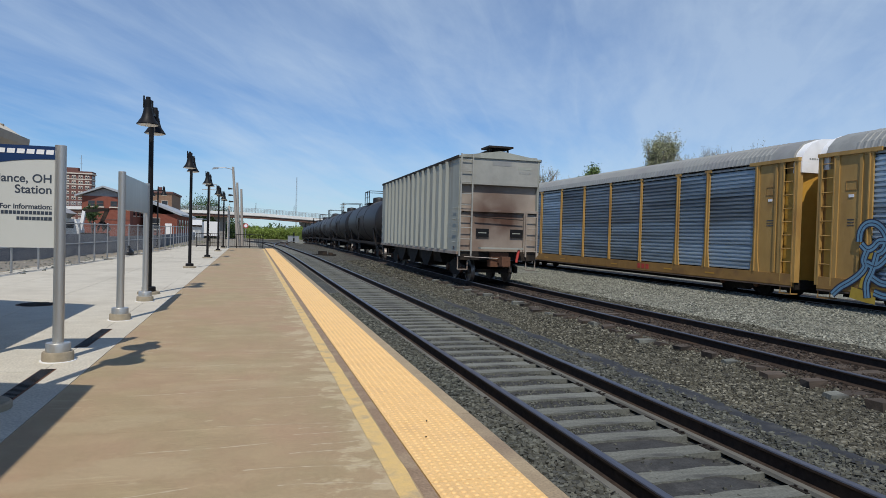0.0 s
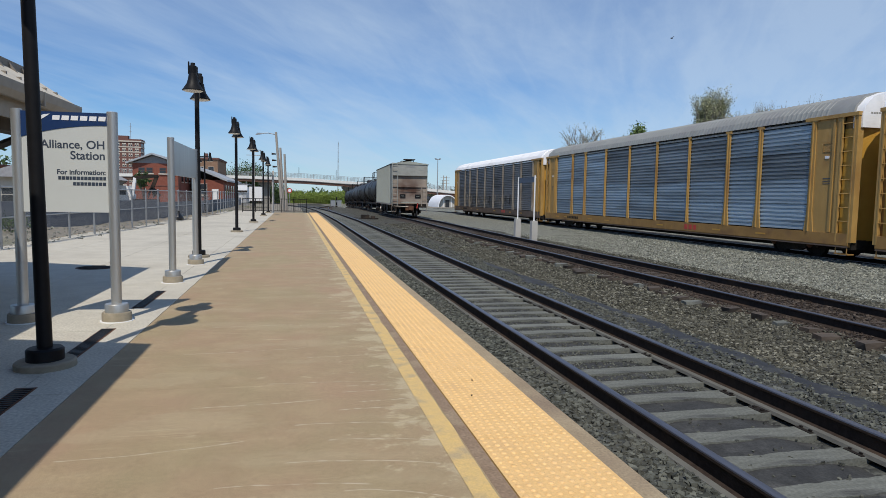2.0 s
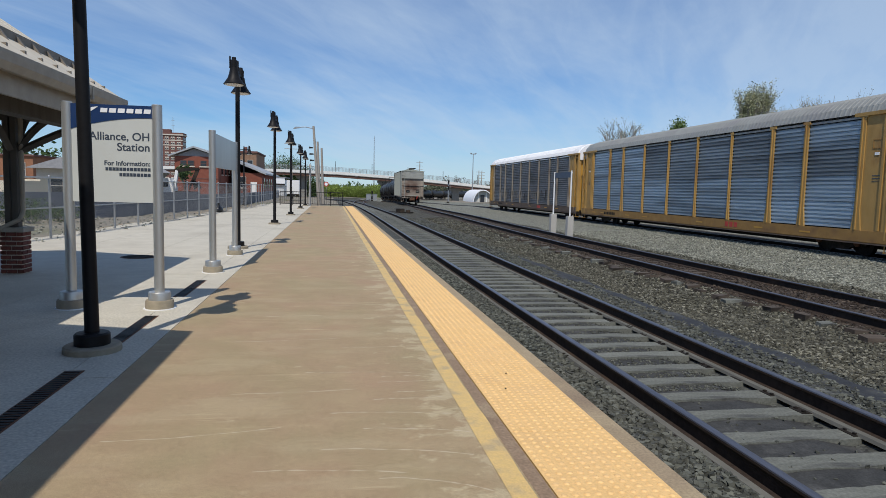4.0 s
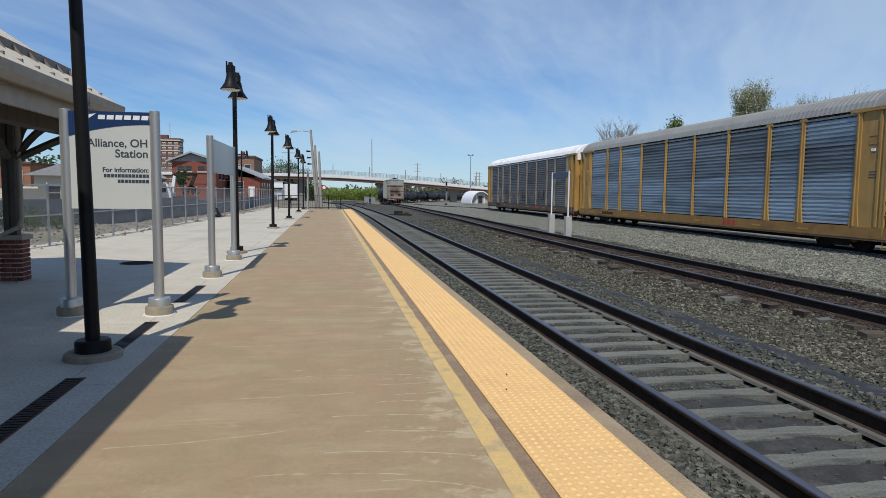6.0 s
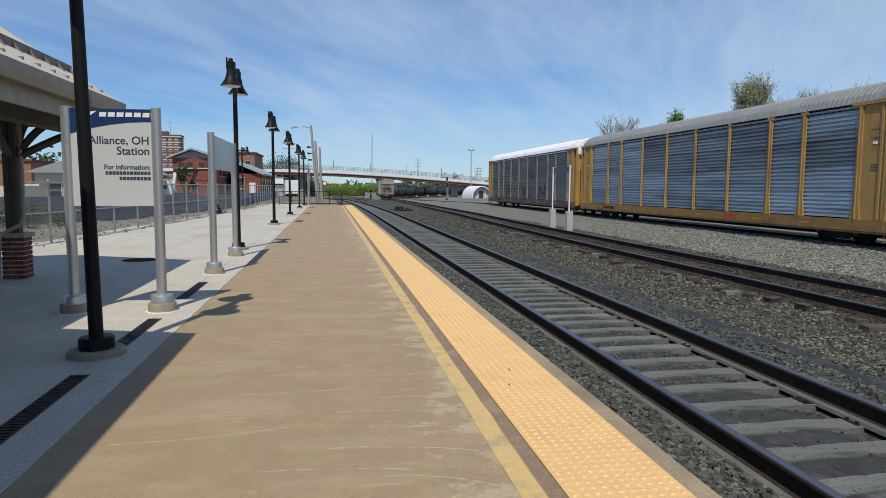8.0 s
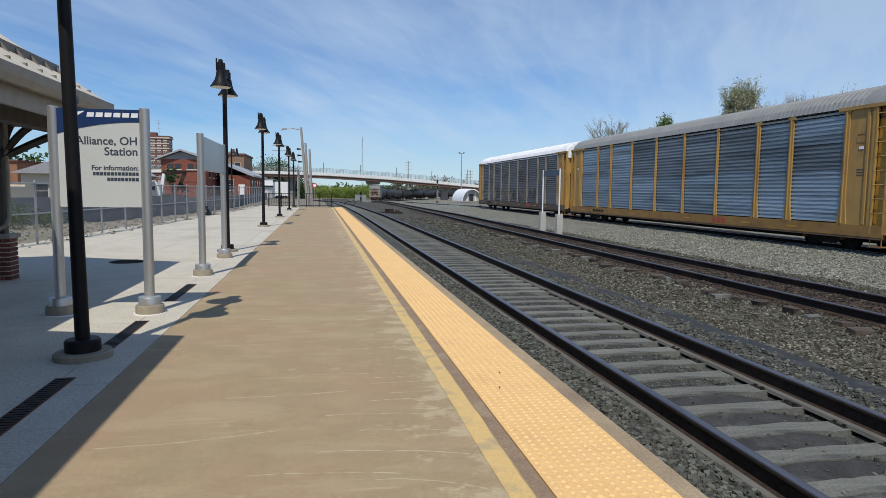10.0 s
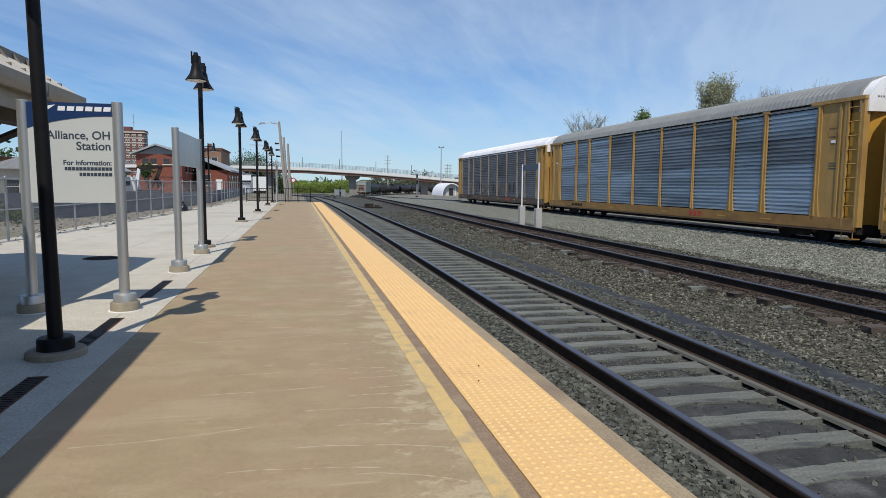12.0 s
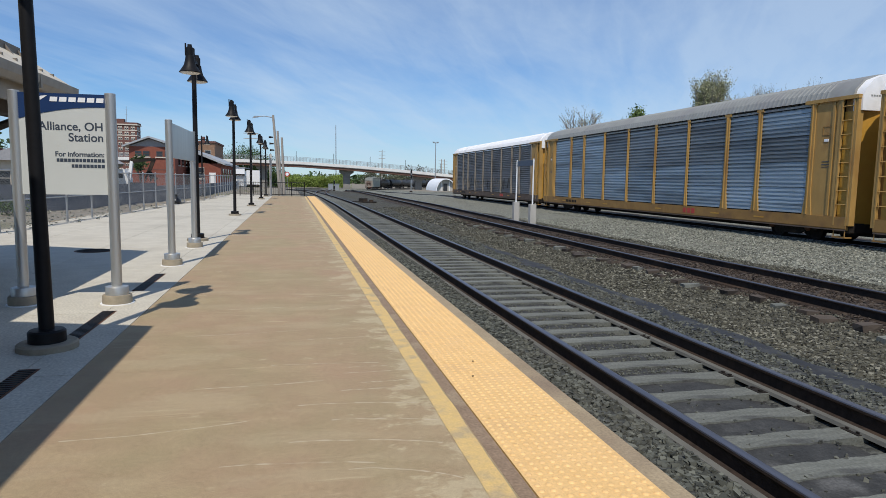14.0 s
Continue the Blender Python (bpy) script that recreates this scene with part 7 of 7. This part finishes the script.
def build_bridge():
    root = thing("road_bridge", "long road bridge with pale parapets on brown steel girders", "bridge", kind="structure")
    n = 50
    xs = [-140 + 240 * i / n for i in range(n + 1)]
    for name, m, lab, z0, z1, ya, yb in (("girder", M_GIRDER, "brown weathering-steel girder", -0.05, 1.15, 0, 0.5), ("parapet", M_BRIDGE, "pale concrete parapet", 1.1, 2.25, -0.5, -0.1), ("deck", M_BRIDGE, "", 0.9, 1.2, -0.1, 11), ("parapet", M_BRIDGE, "", 1.1, 2.3, 11, 11.4), ("girder", M_GIRDER, "", -0.05, 1.0, 10, 10.5), ("soffit", M_PIER, "", 0.75, 0.9, 0.5, 10)):
        bm = B()
        lo = []
        for x in xs:
            z = deck_z(x)
            lo.append([bm.verts.new(p) for p in ((x, BRIDGE_Y + ya, z + z0), (x, BRIDGE_Y + ya, z + z1), (x, BRIDGE_Y + yb, z + z1), (x, BRIDGE_Y + yb, z + z0))])
        for p, q in zip(lo, lo[1:]):
            for i in range(4):
                bm.faces.new((p[i], p[(i + 1) % 4], q[(i + 1) % 4], q[i]))
        part(name, bm, m, root, lab)
    bm = B()
    x = -110
    while x < 98:
        z = deck_z(x) + 2.2
        box(bm, x - 0.09, x + 0.09, BRIDGE_Y - 0.35, BRIDGE_Y - 0.25, z, z + 1.9)
        x += 2.4
    for k in (0.5, 0.95, 1.4, 1.9):
        for a, b in zip(xs, xs[1:]):
            tube(bm, (a, BRIDGE_Y - 0.3, deck_z(a) + 2.2 + k), (b, BRIDGE_Y - 0.3, deck_z(b) + 2.2 + k), 0.055, sides=4)
    x = -110
    while x < 98:
        z = deck_z(x) + 2.2
        box(bm, x - 0.05, x + 0.05, BRIDGE_Y - 0.34, BRIDGE_Y - 0.26, z, z + 1.9)
        x += 0.6
    part("bridge_fence", bm, M_FENCE, root, "grey wire fence on the parapet")
    x = -92
    while x < 96:
        z = deck_z(x) + 2.2
        part("lamp_post", tube(B(), (x, BRIDGE_Y + 0.2, z), (x, BRIDGE_Y + 0.2, z + 4.4), 0.12, 0.09, 6), M_UNDER, root, "dark lamp post")
        x += 15.6
    for x in (-70, -40, -12, 23, 55):
        z = deck_z(x)
        g = bed_height(30) + fall(BRIDGE_Y)
        part("pier_cap", prism(B(), [(x - 3.2, z - 0.05), (x - 3.0, z - 1.0), (x - 1.5, z - 2.0), (x + 1.5, z - 2.0), (x + 3.0, z - 1.0), (x + 3.2, z - 0.05)], BRIDGE_Y + 3.5, BRIDGE_Y + 6.0), M_PIER_SHADED, root, "flared concrete pier cap")
        part("pier", box(B(), x - 1.5, x + 1.5, BRIDGE_Y + 3.7, BRIDGE_Y + 5.8, g - 1, z - 1.9), M_PIER_SHADED, root, "concrete pier", 0.1)


# ---- trees ----
def leaves(count, centres, spread, size, rng):
    vs, fs = [], []
    c = np.array(centres)
    pick = rng.integers(0, len(c), count)
    pos = c[pick] + rng.normal(0, spread, (count, 3)) * np.array((1, 1, 0.8))
    for i in range(count):
        d = rng.normal(0, 1, (2, 3))
        a = d[0] / np.linalg.norm(d[0])
        b = np.cross(a, d[1]); b /= np.linalg.norm(b)
        s = size * rng.uniform(0.6, 1.4)
        k = len(vs)
        p = pos[i]
        vs += [tuple(p - a * s), tuple(p + b * s * 0.6), tuple(p + a * s), tuple(p - b * s * 0.6)]
        fs.append((k, k + 1, k + 2, k + 3))
    return vs, fs


def build_tree(x, y, z, h, width, label, leaf, count, size, seed, bare=False, airy=0.014):
    rng = random.Random(seed)
    root = thing("tree", label, "tree", pose(x, y, z), "trees beyond the railway")
    bm = B()
    tips = []

    def grow(p, d, length, r, depth):
        q = p + d * length
        tube(bm, p, q, r, r * 0.62, sides=6 if depth < 2 else 4)
        if depth >= 2:
            tips.append(tuple(q)); tips.append(tuple(p.lerp(q, 0.5)))
        if depth >= (5 if bare else 4):
            return
        for _ in range(3 if depth else 5):
            t = Vector((rng.gauss(0, 1) * width, rng.gauss(0, 1) * width, rng.uniform(-0.1, 0.9)))
            nd = (d * 0.85 + t * 0.62).normalized()
            if nd.z < -0.1:
                nd.z = 0.1
            grow(p.lerp(q, rng.uniform(0.6, 1.0)), nd, length * rng.uniform(0.6, 0.82), r * 0.55, depth + 1)
    grow(Vector((0, 0, -0.3)), Vector((0, 0, 1)), h * 0.34, h * 0.022, 0)
    top = max(v.co.z for v in bm.verts)
    for v in bm.verts:
        v.co *= h / top
    tips = [tuple(Vector(p) * (h / top)) for p in tips]
    part("trunk", bm, M_BARK, root, "branching grey-brown trunk and limbs")
    vs, fs = leaves(count, tips, h * airy, size, np.random.default_rng(seed))
    crown = raw("crown", vs, fs, leaf); crown.parent = root
    return root


def build_woods():
    """Far belts of trees and bushes, as loose leaf masses over a dark core."""
    rng = np.random.default_rng(11)

    def belt(label, leaf, x0, x1, y0, y1, z0, h, clumps, per, size):
        cs = []
        for _ in range(clumps):
            x = rng.uniform(x0, x1); y = rng.uniform(y0, y1)
            top = h * (0.55 + 0.45 * abs(noise.noise(Vector((x * 0.07, y * 0.05, 3.0)))) * 2)
            for _ in range(5):
                cs.append((x + rng.normal(0, h * 0.12), y + rng.normal(0, h * 0.12), z0 + rng.uniform(0.05, 1.0) * top))
        vs, fs = leaves(clumps * per, cs, h * 0.09, size, rng)
        tagged(raw("far_trees", vs, fs, leaf), label, "trees", kind="stuff")
    belt("bright green spring bushes beyond the bridge", M_LEAF_NEW, -10, 26, 315, 335, -3.0, 8.2, 240, 130, 0.26)
    belt("dark green trees beside the bridge", M_LEAF_DARK, -34, -8, 292, 312, -2.5, 17.0, 120, 200, 0.3)
    belt("wooded slope beyond the curve of the line", M_LEAF_DULL, 60, 260, 520, 570, -3.5, 14.0, 320, 90, 0.6)
    belt("distant tree line along the horizon", M_LEAF_DARK, -300, 300, 560, 640, -4.0, 12.0, 320, 45, 1.3)
    belt("green trees along the street", M_LEAF_DARK, -64, -40, 96, 112, -0.5, 9.5, 40, 90, 0.35)


BRUSH = ((-10.5, 24.4, 1.05), (-9.9, 24.0, 0.8), (-11.2, 24.6, 0.9), (-9.6, 25.6, 0.6))


def build_brush():
    """Scrubby growth at the foot of the screen wall."""
    rng = np.random.default_rng(17)
    for x, y, h in BRUSH:
        root = thing("shrub", "dark scrubby shrub at the foot of the screen wall", "shrub", pose(x, y, -0.05), "shrubs by the wall")
        bm = B()
        tips = []
        for k in range(9):
            a, r = k * 0.7, 0.25 + 0.35 * rng.random()
            tip = Vector((r * math.cos(a), r * math.sin(a), h * rng.uniform(0.55, 1.0)))
            tube(bm, (0, 0, -0.05), tip * 0.6, 0.014, 0.009, 5); tube(bm, tip * 0.6, tip, 0.009, 0.003, 4)
            tips += [tuple(tip), tuple(tip * 0.75), tuple(tip * 0.5)]
        part("stems", bm, M_BARK, root, "thin bare stems")
        vs, fs = leaves(700, tips, 0.13, 0.035, rng)
        crown = raw("leaves", vs, fs, M_LEAF_DARK); crown.parent = root


def build_trees():
    build_tree(41.2, 60, -0.3, 13.5, 0.22, "tall tree with thin new leaves behind the wagons", M_LEAF_BUD, 15000, 0.07, 21, True, 0.016)
    build_tree(48.5, 62, -0.3, 12.9, 0.5, "bare-branched tree behind the wagons", M_LEAF_BUD, 2500, 0.05, 22, True)
    build_tree(53.5, 60, -0.3, 13.2, 0.45, "bare-branched tree behind the wagons", M_LEAF_BUD, 2500, 0.05, 23, True)
    build_tree(42.5, 90, -0.3, 13.0, 0.7, "spreading bare tree behind the wagons", M_LEAF_BUD, 1400, 0.07, 24, True)
    build_tree(45.3, 80, -0.3, 11.8, 0.24, "bright green leafing tree behind the wagons", M_LEAF_SPRING, 20000, 0.12, 25, False, 0.036)
    build_tree(60.0, 55, -0.3, 12.6, 0.4, "thinly leafed tree behind the wagons", M_LEAF_NEW, 1800, 0.07, 26, True)
    build_tree(-16.9, 80, -0.4, 4.2, 0.5, "small dark-leaved tree in front of the brick building", M_LEAF_DARK, 2600, 0.09, 31)
    build_tree(64.0, 52, -0.3, 12.2, 0.4, "bare-branched tree behind the wagons", M_LEAF_BUD, 900, 0.06, 27, True)


# ---- build all ----
build_ground()
build_platform()
build_track("track_1", LINE1, "main track with grey weathered ties beside the platform", M_TIE, -10.316, 170.0, proud=0.006, pitch=0.497, until=300, foot=M_FOOT)
build_track("track_2", LINE2, "second main track on brown ties", M_TIE_BROWN, 2.0, 170.0, tie_len=2.75, proud=0.004, until=600, foot=M_RAIL)
build_track("track_3", LINE3, "siding track under the parked wagons", M_TIE_BROWN, -10.0, 120.0, proud=-0.03, until=240, foot=M_RAIL)
build_track("track_4", LINE4, "branch track leaving the main line", M_TIE_BROWN, 70.0, 170.0, proud=-0.03, until=290, begin=72)
build_canopy()
build_fence()
build_bridge()
build_autorack("autorack_car", "long autorack wagon with grey corrugated panels and yellow posts", M_RACK, M_ROOF_GREY, 30.76, M_YEL, M_YEL_DARK)
build_autorack("autorack_car", "sooty autorack wagon with a white roof", M_RACK_DARK, M_ROOF_WHITE, 58.05, M_GRIME, M_SILL)
build_autorack("autorack_car", "autorack wagon with graffiti on its end panels", M_RACK, M_ROOF_GREY, 3.55, M_YEL, M_YEL_DARK, True)
hopper = build_hopper()
tank = build_tank("tank_car", M_TANK, "long black railway tank car with a railed top platform")
tanks = [tank]
for i in range(15):
    if i == 1:
        tanks.append(build_tank("tank_car", M_TANK_GREY, "worn dark grey railway tank car with a railed top"))
    else:
        tanks.append(copy_thing(tanks[1] if i % 4 == 3 else tank, pose(0, 0, 0)))
build_lamps()
build_station_sign()
build_drains()
build_manhole()
build_gate()
build_bag()
build_line_sign()
build_debris()
build_depot()
build_tower_block()
build_far_buildings()
build_signal(30.0, 165, 6.0)
build_signal(11.8, 190, 3.0)
build_utility_poles()
build_woods()
build_trees()
build_brush()
build_mud_band()
build_stones()

# ---- a fly that crosses the view ----
def build_fly():
    root = thing("fly", "small dark fly in the air", "insect")
    part("body", turned(B(), [(0.00030, -0.00300), (0.00105, -0.00150), (0.00120, 0.00075), (0.00082, 0.00225), (0.00022, 0.00300)], 8, (0, 0), "y"), M_BLACK, root, smooth=0.8)
    for side in (-1, 1):
        bm = B()
        vs = [bm.verts.new((side * a, b, c)) for a, b, c in ((0.00075, 0.00075, 0.00075), (0.00375, -0.00075, 0.00300), (0.00413, -0.00225, 0.00300), (0.00225, -0.00263, 0.00187))]
        bm.faces.new(vs)
        bmesh.ops.solidify(bm, geom=bm.faces[:], thickness=0.00015)
        part("wing", bm, M_SLATE, root, "grey wing")
    return root


fly = build_fly()

# ---- what moves ----
REAR, SPEED = 22.4, 16.7
TIMES = [0.0, 0.5, 1.0, 1.5, 2.0, 2.5, 3.0, 4.0, 5.0, 6.0, 7.0, 8.0, 9.0, 10.0, 11.0, 12.0, 13.0, 14.0]


FLIGHT = [(0.0, 1.5, -4.0, 0.016), (1.0, 1.5, -4.0, 0.016), (1.5, 2.6, -1.2, 1.4), (1.9, 1.35, 0.85, 1.62), (2.0, 0.850, 1.374, 1.826), (2.1, 0.55, 1.45, 2.75), (2.5, -2.0, -2.0, 1.4), (3.5, -2.6, -5.0, 0.003), (14.0, -2.6, -5.0, 0.003)]


def motions():
    walk(hopper, [(t, along(LINE2, REAR + 7.8 + SPEED * t)) for t in TIMES])
    walk(fly, [(t, pose(x, y, z, 0, 0, 100)) for t, x, y, z in FLIGHT])
    for i, car in enumerate(tanks):
        walk(car, [(t, along(LINE2, REAR + 27.2 + 19.4 * i + SPEED * t)) for t in TIMES])


motions()
